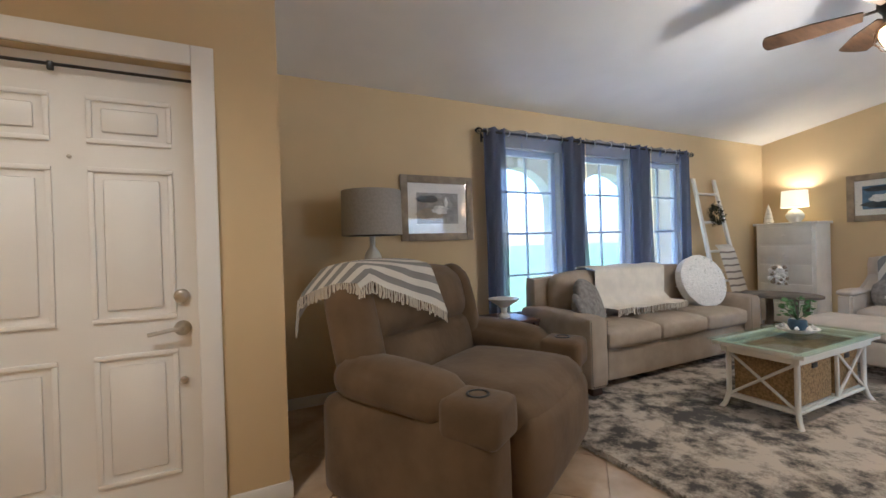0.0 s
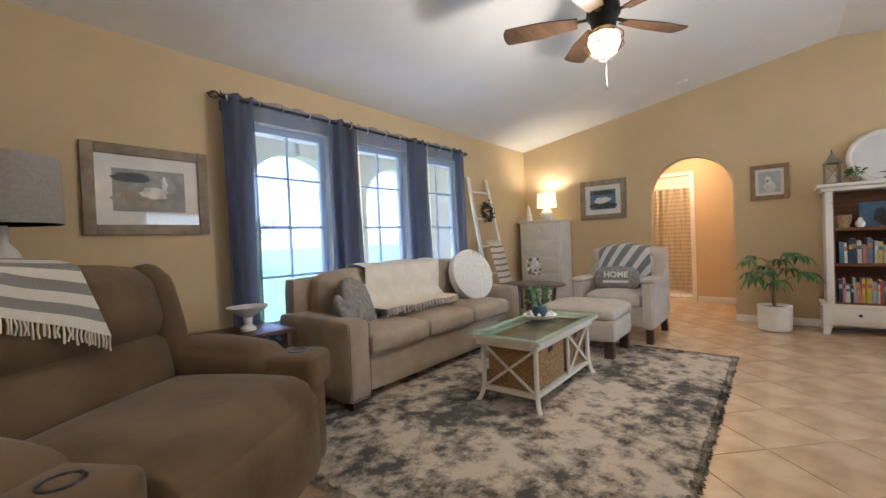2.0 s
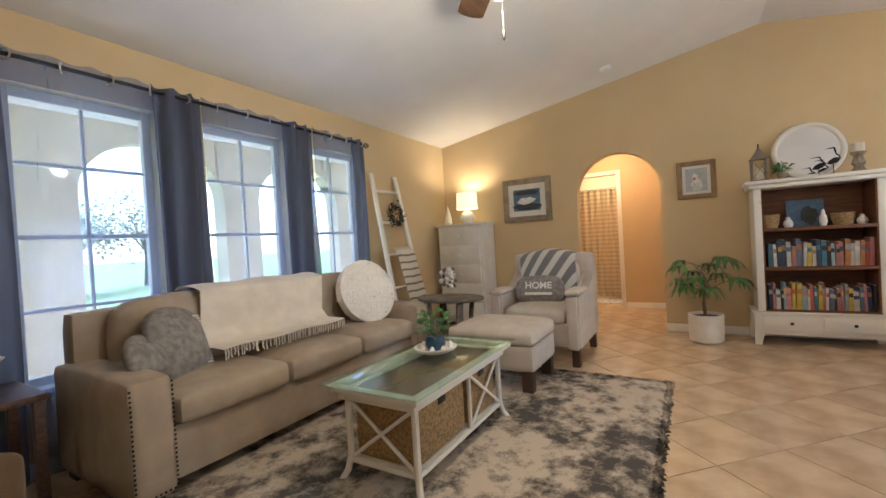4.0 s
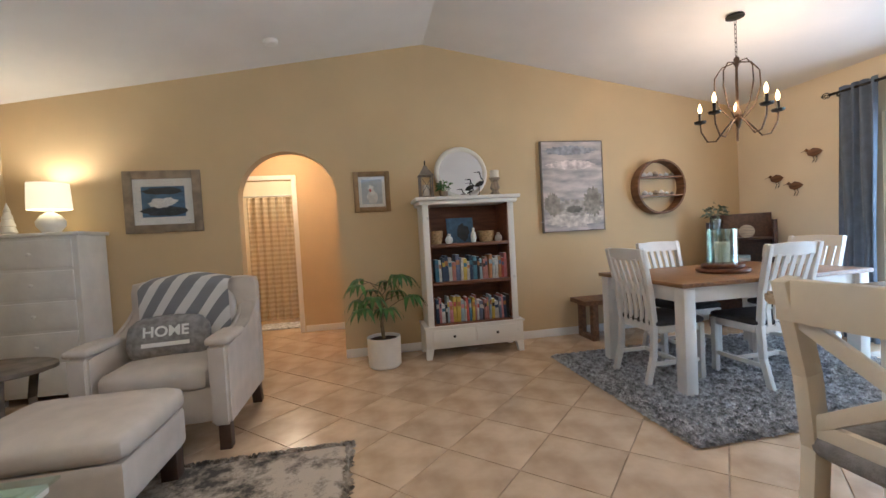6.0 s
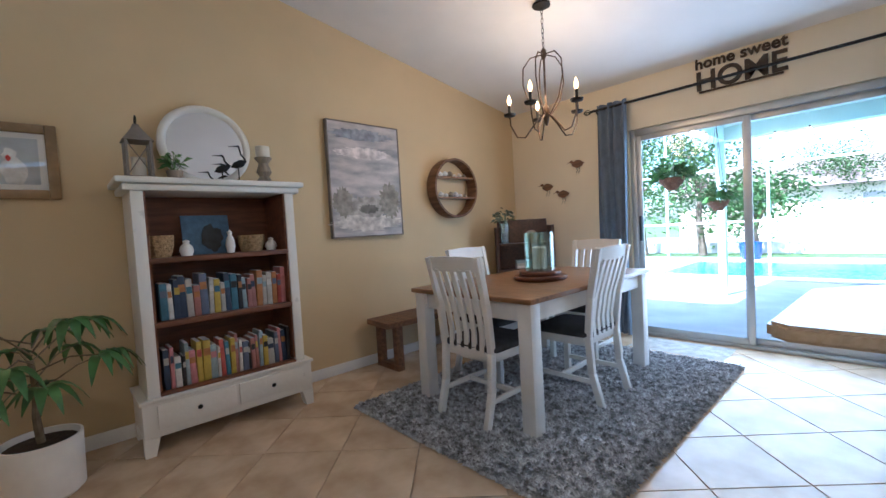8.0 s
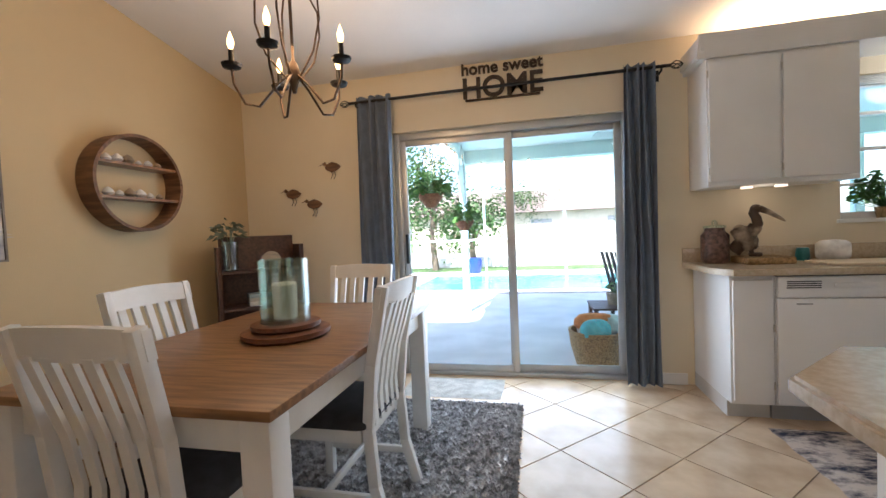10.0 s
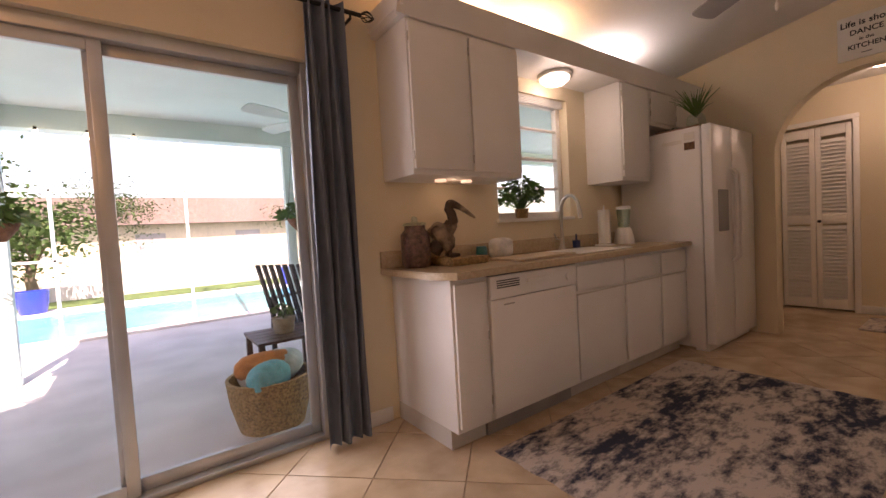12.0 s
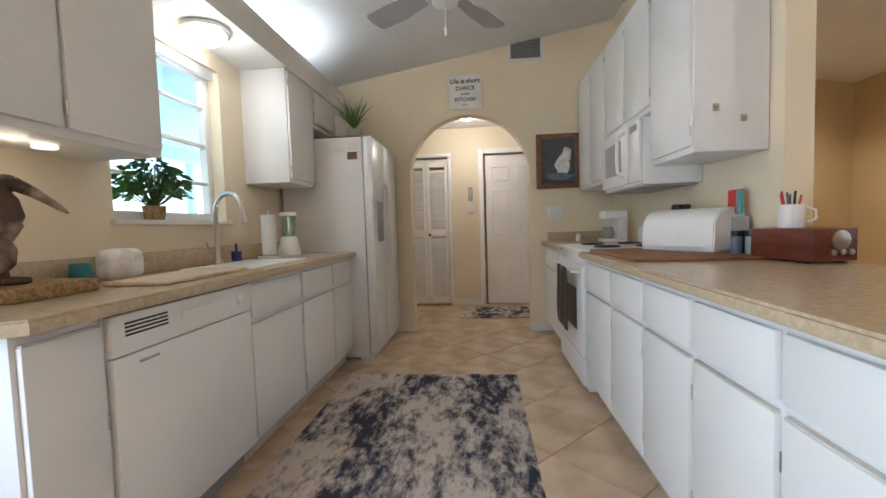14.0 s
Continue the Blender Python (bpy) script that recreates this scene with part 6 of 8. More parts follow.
def dining_chair(m):
    """Faces +y; origin under the seat's middle."""
    c = thing("dining_chair", "white slat-back dining chair with a dark padded seat", "chair", m, "chairs round the dining table")
    bm = bmesh.new()
    rbox(bm, (0, 0.0, 0.465), (0.43, 0.41, 0.055), 0.025, 0.012, 6)
    part("seat", bm, M_DARKSEAT, c)
    for a in ((-0.19, -0.19, 0.19, -0.17), (-0.19, 0.17, 0.19, 0.19), (-0.20, -0.17, -0.18, 0.17), (0.18, -0.17, 0.20, 0.17)):
        part("seat_rail", B(a[0], a[1], 0.39, a[2], a[3], 0.445, bev=0.003), M_WHITEWOOD, c)
    for x in (-0.19, 0.19):
        part("front_leg", B(x - 0.02, 0.16, 0.02, x + 0.02, 0.20, 0.44, bev=0.004), M_WHITEWOOD, c)
        bm = bmesh.new()
        pts = [(x, -0.27, 0.02), (x, -0.215, 0.22), (x, -0.20, 0.45), (x * 1.02, -0.225, 0.70), (x * 1.05, -0.29, 1.0)]
        for p, q2 in zip(pts, pts[1:]):
            bar(bm, p, Vector(q2) + (Vector(q2) - Vector(p)).normalized() * 0.006, 0.034, 0.042, (0, 1, 0))
        part("back_post", bm, M_WHITEWOOD, c)
        bm = bmesh.new()
        bar(bm, (x, -0.235, 0.17), (x, 0.18, 0.17), 0.02, 0.03)
        part("stretcher", bm, M_WHITEWOOD, c)
    bm = bmesh.new()
    bar(bm, (-0.19, 0.0, 0.17), (0.19, 0.0, 0.17), 0.02, 0.03)
    part("stretcher", bm, M_WHITEWOOD, c)
    bm = bmesh.new()
    rings = []
    for k in range(11):
        x = -0.218 + 0.0436 * k
        y = -0.30 + 0.54 * x * x
        top = 1.012 - 0.25 * x * x
        rings.append([bm.verts.new(p) for p in ((x, y - 0.016, top), (x, y + 0.010, top), (x, y + 0.024, 0.922), (x, y - 0.002, 0.922))])
    for a, b in zip(rings, rings[1:]):
        for q in range(4):
            bm.faces.new((a[q], a[(q + 1) % 4], b[(q + 1) % 4], b[q]))
    bm.faces.new(rings[0][::-1])
    bm.faces.new(rings[-1])
    bmesh.ops.recalc_face_normals(bm, faces=bm.faces)
    part("top_rail", bm, M_WHITEWOOD, c)
    for k in range(5):
        x = -0.125 + 0.0625 * k
        bm = bmesh.new()
        pts = [(x, -0.205, 0.44), (x, -0.20, 0.55), (x * 1.02, -0.225, 0.70), (x * 1.05, -0.27, 0.85), (x * 1.05, -0.295, 0.93)]
        for p, q2 in zip(pts, pts[1:]):
            bar(bm, p, Vector(q2) + (Vector(q2) - Vector(p)).normalized() * 0.004, 0.034, 0.014, (0, 1, 0), 0)
        part("slat", bm, M_WHITEWOOD, c)
    return c


c0 = dining_chair(pose(5.76, -1.66, 0, 0, 0, 180))
copy_thing(c0, pose(5.50, -2.26, 0, 0, 0, -90))
copy_thing(c0, pose(6.14, -2.18, 0, 0, 0, 90))
copy_thing(c0, pose(5.80, -2.92, 0, 0, 0, 0))
tr = thing("lazy_susan", "round dark reddish wooden tray with two tiers", "tray", pose(5.72, -2.20, 0.778))
bm = bmesh.new()
lathe(bm, [(0.17, 0), (0.185, 0.012), (0.185, 0.03), (0.16, 0.034)], 36)
part("lower_tier", bm, M_SHELFWOOD, tr)
bm = bmesh.new()
lathe(bm, [(0.12, 0.034), (0.145, 0.045), (0.145, 0.062), (0.12, 0.066)], 36)
part("upper_tier", bm, M_SHELFWOOD, tr)
hc = thing("hurricane_candle", "square clear glass hurricane with a thick ivory candle", "candle holder", pose(5.72, -2.20, 0.844, 0, 0, 12))
bm = bmesh.new()
lathe(bm, [(0.105, 0.0), (0.105, 0.012), (0.105, 0.27), (0.097, 0.27), (0.097, 0.014), (0.001, 0.012)], 28)
part("glass", bm, M_TABLEGLASS, hc).visible_shadow = False
bm = bmesh.new()
lathe(bm, [(0.05, 0.014), (0.052, 0.16), (0.045, 0.168), (0.003, 0.163)], 24)
part("candle", bm, M_WHITECLOTH, hc)
bn = thing("bench", "low rustic brown wooden bench along the wall", "bench", pose(6.80, -2.72, 0))
bm = bmesh.new()
prism(bm, [(0.0, 0.02), (0.03, 0), (0.36, 0.01), (0.38, 0.4), (0.36, 1.08), (0.02, 1.10), (-0.01, 0.6)], 0.38, 0.425)
part("seat", bm, M_MIDWOOD, bn)
for y in (0.12, 0.94):
    bm = bmesh.new()
    for x0, x1, z0, z1 in ((0.03, 0.09, 0, 0.38), (0.28, 0.34, 0, 0.38), (0.09, 0.28, 0.0, 0.05)):
        box(bm, x0, y, z0, x1, y + 0.07, z1, 0.006)
    part("leg_frame", bm, M_MIDWOOD, bn)
rs = thing("round_shelf", "round wooden wall shelf with two tiers of seashells", "shelf", pose(XE - 0.001, -2.78, 1.60))
bm = bmesh.new()
R0 = 0.308
N = 48
rg = []
for k in range(N):
    a = 2 * math.pi * k / N
    rg.append([bm.verts.new((x, r * math.cos(a), r * math.sin(a))) for x, r in ((0, R0), (-0.13, R0), (-0.13, R0 - 0.02), (0, R0 - 0.02))])
for k in range(N):
    a, b = rg[k], rg[(k + 1) % N]
    for i in range(4):
        j = (i + 1) % 4
        bm.faces.new((a[i], a[j], b[j], b[i]))
part("hoop", bm, M_MIDWOOD, rs)
for z in (0.11, -0.10):
    w = math.sqrt((R0 - 0.02) ** 2 - z * z)
    part("tier", B(-0.12, -w, z - 0.008, 0, w, z + 0.008), M_WOOD, rs)
q = random.Random(4)
for z in (0.118, -0.092):
    for k in range(6):
        bm = bmesh.new()
        r = q.uniform(0.02, 0.038)
        lathe(bm, [(r * 0.4, 0), (r, r * 0.7), (r * 0.7, r * 1.3), (r * 0.2, r * 1.7), (0.001, r * 1.8)], 12)
        solid("seashell", bm, M_CERAMIC if k % 3 else M_DRIFT, "pale seashell on the round wall shelf", "shell", group="shells on the round shelf", m=pose(XE - 0.06, -2.78 - 0.18 + 0.07 * k, 1.60 + z, 0, 0, q.uniform(0, 360)))
# corner hutch
ht = thing("corner_hutch", "small dark brown corner shelf unit with books and a plate", "cabinet", pose(6.70, -3.40, 0, 0, 0, 45))
HW = 0.62
for x in (-HW / 2, HW / 2 - 0.03):
    part("side", B(x, 0.0, 0, x + 0.03, -0.24, 1.16, bev=0.003), M_DARKWOOD, ht)
for z in (0.05, 0.40, 0.70, 0.98):
    part("shelf", B(-HW / 2 + 0.03, 0.0, z - 0.02, HW / 2 - 0.03, -0.24, z, bev=0.002), M_DARKWOOD, ht)
part("back", B(-HW / 2 + 0.03, -0.24, 0, HW / 2 - 0.03, -0.225, 1.24, bev=0.003), M_DARKWOOD, ht)
for i in range(3):
    bm = B(-0.08, -0.18, 0.70 + 0.03 * i, 0.10, -0.04, 0.728 + 0.03 * i, bev=0.002)
    solid("book", bm, BOOKS[(5, 1, 10)[i]], "book lying on the corner shelf unit", "book", group="stacked books", m=pose(6.70, -3.40, 0, 0, 0, 45))
leafy(pose(6.90, -3.30, 0.98), 60, 0.11, 0.16, 0.06, material("dusty_leaf", (0.16, 0.19, 0.13), 0.8, vary=0.3, scale=20), "glass vase of dried greenery on the corner unit", 0.06, 0.22, M_TABLEGLASS, 9, "vase_of_greenery")
bm = bmesh.new()
lathe(bm, [(0.065, 0), (0.07, 0.006), (0.045, 0.012), (0.001, 0.01)], 24)
solid("plate", bm, M_DRIFT, "pale decorated plate standing on the corner unit", "plate", m=pose(6.60, -3.37, 1.05, 75, 0, 225))

# wall birds and sign
for x, z, s in ((6.33, 1.81, 1), (6.72, 1.60, 1), (6.52, 1.50, 1)):
    t = thing("wall_bird", "small dark metal sandpiper on the wall", "wall decoration", pose(x, YS + 0.02, z), "wall birds")
    bm = bmesh.new()
    lathe(bm, [(0.002, -0.075), (0.03, -0.04), (0.045, 0.01), (0.025, 0.06), (0.002, 0.075)], 12, pose(0, 0, 0, 0, 90) @ pose(0, 0, 0, 0, 0, 0), 1.0, 0.35)
    lathe(bm, [(0.002, -0.02), (0.02, 0), (0.002, 0.025)], 10, pose(0.075, 0, 0.03, 0, 90), 1.0, 0.5)
    tube(bm, [(0.09, 0, 0.03), (0.135, 0, 0.015)], 0.004, 5, r2=0.001)
    part("body", bm, M_MIDWOOD, t)
    for dx in (-0.01, 0.02):
        bm = bmesh.new()
        tube(bm, [(dx, 0, -0.03), (dx - 0.015, 0, -0.07), (dx + 0.005, 0, -0.105)], 0.0025, 4)
        part("leg", bm, M_IRON, t)
sg = thing("wall_sign", "cut-out dark metal sign reading home sweet HOME", "sign", pose(4.86, YS + 0.012, 2.37))
M_SIGN = material("rusty_sign_metal", (0.06, 0.038, 0.022), 0.6, metal=0.4, vary=0.4, scale=20, bump=0.1)
lettering("word", "home sweet", 0.128, 0.006, M_SIGN, pose(0, 0, 0.115) @ FACE_N, sg)
lettering("word", "HOME", 0.225, 0.006, M_SIGN, pose(0, 0, -0.04) @ FACE_N, sg)
part("bar", B(-0.29, -0.004, -0.135, 0.29, 0.006, -0.118), M_SIGN, sg)

# counter chair by the peninsula
cs2 = thing("counter_chair", "cream painted counter chair with a crossed back", "chair", pose(3.535, -0.685, 0, 0, 0, 180))
for x in (-0.21, 0.21):
    bm = bmesh.new()
    pts = [(x, -0.24, 0), (x, -0.20, 0.35), (x, -0.18, 0.62), (x, -0.20, 0.80), (x, -0.255, 1.03)]
    for p, q2 in zip(pts, pts[1:]):
        bar(bm, p, Vector(q2) + (Vector(q2) - Vector(p)).normalized() * 0.006, 0.036, 0.05, (0, 1, 0))
    part("back_post", bm, M_GREIGEWOOD, cs2)
    part("front_leg", B(x - 0.02, 0.17, 0, x + 0.02, 0.21, 0.60, bev=0.004), M_GREIGEWOOD, cs2)
    bm = bmesh.new()
    bar(bm, (x, -0.21, 0.22), (x, 0.19, 0.22), 0.022, 0.03)
    part("stretcher", bm, M_GREIGEWOOD, cs2)
    part("strap", B(x - 0.028, -0.262, 0.14, x + 0.028, -0.19, 0.19, bev=0.006), M_BLACK, cs2, "black strap round the leg")
bm = bmesh.new()
rbox(bm, (0, 0.0, 0.63), (0.46, 0.42, 0.06), 0.028, 0.01, 6)
part("seat", bm, M_GREYCLOTH, cs2)
bm = bmesh.new()
bar(bm, (-0.23, -0.25, 0.985), (0.23, -0.25, 0.985), 0.03, 0.10)
part("top_rail", bm, M_GREIGEWOOD, cs2)
for s in (-1, 1):
    bm = bmesh.new()
    bar(bm, (-0.20 * s, -0.19, 0.68), (0.20 * s, -0.235, 0.94), 0.02, 0.035)
    part("cross_bar", bm, M_GREIGEWOOD, cs2)
bm = bmesh.new()
bar(bm, (-0.20, -0.19, 0.67), (0.20, -0.19, 0.67), 0.022, 0.04)
part("lower_rail", bm, M_GREIGEWOOD, cs2)

# ---------------------------------------------------------------- kitchen
def hinge(parent, x, y, z):
    bm = bmesh.new()
    lathe(bm, [(0.005, -0.022), (0.005, 0.022)], 8, pose(x, y, z))
    part("hinge", bm, M_CHROME, parent)


def base_unit(x0, x1, yb, yf, label, doors, drawer=True, z1=0.87):
    """A floor cabinet; the face is at y = yf, the back at y = yb."""
    s = 1 if yf > yb else -1
    c = thing("base_cabinet", label, "cabinet", pose(0, 0, 0), "floor cabinets")
    part("body", B(x0, min(yb, yf), 0.10, x1, max(yb, yf), z1, bev=0.002), M_CAB, c)
    # toe recess takes the colour with shade painted in
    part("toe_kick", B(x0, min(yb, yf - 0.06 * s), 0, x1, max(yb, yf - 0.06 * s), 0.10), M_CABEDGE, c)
    w = (x1 - x0) / doors
    for k in range(doors):
        a, b = x0 + w * k + 0.012, x0 + w * (k + 1) - 0.012
        zt = 0.66 if drawer else z1 - 0.03
        ya, yc = sorted((yf, yf + 0.018 * s))
        d = part("door", B(a, ya, 0.125, b, yc, zt, bev=0.004), M_CAB, c)
        # strip above the door, shade of the gap painted into its colour
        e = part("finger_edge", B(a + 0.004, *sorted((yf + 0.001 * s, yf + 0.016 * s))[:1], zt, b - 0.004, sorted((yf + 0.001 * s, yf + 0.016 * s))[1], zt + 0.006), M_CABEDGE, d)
        hinge(d, a - 0.006, yf + 0.012 * s, 0.22)
        hinge(d, a - 0.006, yf + 0.012 * s, 0.56)
        if drawer:
            part("drawer", B(a, ya, 0.69, b, yc, z1 - 0.025, bev=0.004), M_CAB, c)
    return c


YF = -3.35
base_unit(3.30, 3.53, YS, YF, "narrow white floor cabinet with one door", 1, False)
base_unit(2.01, 2.565, YS, YF, "white floor cabinet with a drawer front and a door", 1)
base_unit(1.50, 2.005, YS, YF, "white floor cabinet with a drawer front and a door", 1)
base_unit(1.07, 1.495, YS, YF, "white floor cabinet with a drawer front and a door", 1)
dw = thing("dishwasher", "white built-in dishwasher with a vented control panel", "dishwasher")
part("body", B(2.57, YS, 0.10, 3.297, YF, 0.868), M_PLASTIC, dw)
part("door", B(2.575, YF, 0.115, 3.292, YF + 0.025, 0.735, bev=0.005), M_PLASTIC, dw)
pn = part("control_panel", B(2.575, YF, 0.74, 3.292, YF + 0.03, 0.862, bev=0.006), M_PLASTIC, dw)
part("toe_panel", B(2.575, YS, 0, 3.292, YF - 0.05, 0.10), M_GREYPL, dw)
part("gap", B(2.57, YF - 0.01, 0.862, 3.297, YF + 0.02, 0.869), M_BLACK, dw)
for k in range(4):
    part("vent_slot", B(3.08, YF + 0.029, 0.795 + 0.012 * k, 3.25, YF + 0.0315, 0.801 + 0.012 * k), M_BLACK, pn)
part("latch", B(2.80, YF + 0.03, 0.80, 3.02, YF + 0.038, 0.825, bev=0.003), M_PLASTIC, pn)
bm = bmesh.new()
lathe(bm, [(0.026, 0), (0.024, 0.012), (0.001, 0.013)], 20, pose(2.66, YF + 0.03, 0.80, -90))
part("dial", bm, M_PLASTIC, pn)
part("maker_bar", B(3.12, YF + 0.0255, 0.70, 3.2, YF + 0.0265, 0.708), M_GREYPL, dw)
wt = thing("worktop", "long beige solid-surface worktop with a low upstand", "worktop")
bm = bmesh.new()
prism(bm, [(1.06, YS), (3.60, YS), (3.60, -3.42), (3.53, -3.29), (1.06, -3.29)], 0.872, 0.91)
bmesh.ops.bevel(bm, geom=[e for e in bm.edges if abs(e.verts[0].co.z - e.verts[1].co.z) < 1e-4], offset=0.006, segments=2, affect="EDGES")
part("slab", bm, M_COUNTER, wt)
part("upstand", B(1.06, YS, 0.91, 3.60, YS + 0.02, 1.01, bev=0.003), M_COUNTER, wt)
bm = bmesh.new()
box(bm, 1.78, -3.78, 0.9105, 2.42, -3.40, 0.916, 0.002)
part("sink_rim", bm, M_CERAMIC, wt)
fr = thing("fridge", "white side-by-side fridge with a water dispenser", "fridge", pose(0.15, YS, 0))
part("body", B(0, 0.03, 0.02, 0.90, 0.72, 1.84, bev=0.008), M_PLASTIC, fr)
for a, b in ((0.0, 0.49), (0.50, 0.90)):
    d = part("door", B(a + 0.003, 0.725, 0.06, b - 0.003, 0.80, 1.845, bev=0.012), M_PLASTIC, fr)
    x = 0.455 if a == 0 else 0.535
    bm = bmesh.new()
    tube(bm, [(x, 0.80, 0.72), (x, 0.84, 0.76), (x, 0.845, 1.10), (x, 0.84, 1.45), (x, 0.80, 1.50)], 0.014, 8)
    part("handle", bm, M_PLASTIC, d)
part("dispenser", B(0.60, 0.795, 0.98, 0.80, 0.806, 1.32, bev=0.006), M_GREYPL, fr)
part("kick_grille", B(0.01, 0.64, 0, 0.89, 0.74, 0.055), M_PLASTIC, fr)
part("magnet", B(0.90, 0.60, 1.66, 0.904, 0.68, 1.72), M_MIDWOOD, fr)
part("paper_note", B(0.90, 0.42, 1.72, 0.903, 0.58, 1.75), M_PAPER, fr)
part("paper_note", B(0.90, 0.60, 1.74, 0.903, 0.68, 1.80), M_PAPER, fr)


def wall_unit(x0, x1, yb, yf, z0, z1, doors, label):
    s = 1 if yf > yb else -1
    c = thing("wall_cabinet", label, "cabinet", None, "wall cabinets")
    part("body", B(x0, min(yb, yf), z0, x1, max(yb, yf), z1, bev=0.002), M_CAB, c)
    w = (x1 - x0) / doors
    for k in range(doors):
        a, b = x0 + w * k + 0.012, x0 + w * (k + 1) - 0.008
        ya, yc = sorted((yf, yf + 0.018 * s))
        d = part("door", B(a, ya, z0 + 0.03, b, yc, z1 - 0.02, bev=0.004), M_CAB, c)
        for z in (z0 + 0.10, z1 - 0.10):
            hinge(d, b + 0.004, yf + 0.012 * s, z)
    return c


YU = -3.60
wall_unit(2.715, 3.54, YS, YU, 1.42, 2.235, 2, "white two-door wall cabinet beside the kitchen window")
wall_unit(1.10, 1.53, YS, YU, 1.44, 2.235, 1, "white wall cabinet between window and fridge")
wall_unit(0.13, 1.07, YS, YU, 1.93, 2.235, 2, "low white wall cabinet above the fridge")
sfv = thing("soffit", "white box soffit running above the wall cabinets", "soffit", kind="structure")
part("board", B(0.13, YS, 2.24, 3.57, YU + 0.02, 2.27), M_CAB, sfv)
bm = bmesh.new()
prism(bm, [(YU + 0.02, 2.235), (YU + 0.07, 2.37), (YU + 0.05, 2.37), (YU, 2.235)], 0.13, 3.60, Matrix(((0, 0, 1, 0), (1, 0, 0, 0), (0, 1, 0, 0), (0, 0, 0, 1))))
part("crown", bm, M_CAB, sfv)
part("end_crown", B(3.565, YS, 2.27, 3.585, YU + 0.045, 2.37), M_CAB, sfv)
part("deck", B(0.13, YS, 2.352, 3.56, YU + 0.03, 2.37), M_CAB, sfv)
for x in (3.25, 3.05):
    bm = bmesh.new()
    lathe(bm, [(0.035, 0), (0.035, -0.012), (0.001, -0.013)], 16)
    solid("puck_light", bm, M_PUCK, "round lit puck light under the wall cabinet", "lamp", group="under-cabinet lights", m=pose(x, -3.76, 1.419))
lamp("puck_lamp", "POINT", pose(3.15, -3.76, 1.38), 0.07, WARM, 0.05)

# cooker side and peninsula
YP = -1.61
base_unit(0.13, 0.965, -0.94, YP, "white corner floor cabinet", 1)
for a, b in ((1.75, 2.25), (2.25, 2.66), (2.66, 3.05), (3.05, 3.43), (3.43, 3.95)):
    base_unit(a, b, -0.945 if b < 2.41 else -1.08, YP, "white floor cabinet with a drawer front and a door", 1)
part_end = B(3.952, -1.60, 0.0, 3.972, -1.06, 0.872)
solid("peninsula_panel", part_end, M_CAB, "white end panel of the kitchen peninsula", "panel")
solid("peninsula_panel", B(2.43, -1.079, 0.0, 3.951, -1.06, 0.872), M_CAB, "white back panel of the kitchen peninsula", "panel")
pw = thing("worktop", "polished beige peninsula worktop with a rounded overhang", "worktop")
bm = bmesh.new()
prism(bm, [(1.745, -1.665), (4.0, -1.665), (4.20, -1.46), (4.22, -0.90), (4.18, -0.86), (2.43, -0.86), (2.43, -0.945), (1.745, -0.945)], 0.872, 0.91)
bmesh.ops.bevel(bm, geom=[e for e in bm.edges if abs(e.verts[0].co.z - e.verts[1].co.z) < 1e-4], offset=0.008, segments=2, affect="EDGES")
part("slab", bm, M_COUNTER, pw)
part("upstand", B(1.745, -0.96, 0.91, 2.41, -0.942, 1.0, bev=0.003), M_COUNTER, pw)
w2 = thing("worktop", "short beige worktop in the kitchen corner", "worktop")
part("slab", B(0.125, -1.665, 0.872, 0.97, -0.942, 0.91, bev=0.006), M_COUNTER, w2)
part("upstand", B(0.125, -1.60, 0.91, 0.143, -0.96, 1.0), M_COUNTER, w2)
rg2 = thing("range", "white freestanding cooker with a towel on its oven handle", "cooker", pose(0.975, -0.985, 0))
part("body", B(0, -0.625, 0.02, 0.765, 0, 0.90, bev=0.004), M_PLASTIC, rg2)
part("hob", B(-0.003, -0.66, 0.902, 0.768, 0, 0.922, bev=0.005), M_PLASTIC, rg2)
part("oven_door", B(0.008, -0.66, 0.24, 0.757, -0.626, 0.82, bev=0.008), M_PLASTIC, rg2)
part("oven_window", B(0.15, -0.663, 0.38, 0.61, -0.6605, 0.66), M_BLACK, rg2)
part("drawer", B(0.008, -0.655, 0.05, 0.757, -0.626, 0.225, bev=0.006), M_PLASTIC, rg2)
bm = bmesh.new()
tube(bm, [(0.05, -0.66, 0.78), (0.05, -0.71, 0.785), (0.715, -0.71, 0.785), (0.715, -0.66, 0.78)], 0.013, 8)
part("oven_handle", bm, M_PLASTIC, rg2)
part("back_panel", B(0, -0.05, 0.922, 0.765, 0, 1.04, bev=0.008), M_PLASTIC, rg2)
for k in range(4):
    bm = bmesh.new()
    tube(bm, [(0.08 * math.cos(t), 0.08 * math.sin(t), 0) for t in [2 * math.pi * j / 20 for j in range(21)]], 0.006, 5, pose(0.2 + 0.37 * (k % 2), -0.18 - 0.27 * (k // 2), 0.927))
    part("burner", bm, M_BLACK, rg2)
for k, dx in enumerate((0.30, 0.50)):
    cloth("hand_towel", lambda u, v, dx=dx: (0.975 + dx + 0.17 * u + 0.01 * math.sin(6 * v), -0.985 - 0.728 - 0.006 * math.sin(9 * u + 3 * v) - 0.004 * k, 0.80 - 0.42 * v), 8, 12, M_BLACK, "black hand towel hanging on the oven handle", "towel")
wall_unit(0.13, 0.99, -0.945, -1.27, 1.40, 2.44, 2, "tall white wall cabinet beside the microwave")
wall_unit(1.0, 1.86, -0.945, -1.27, 1.72, 2.44, 2, "white wall cabinet above the microwave")
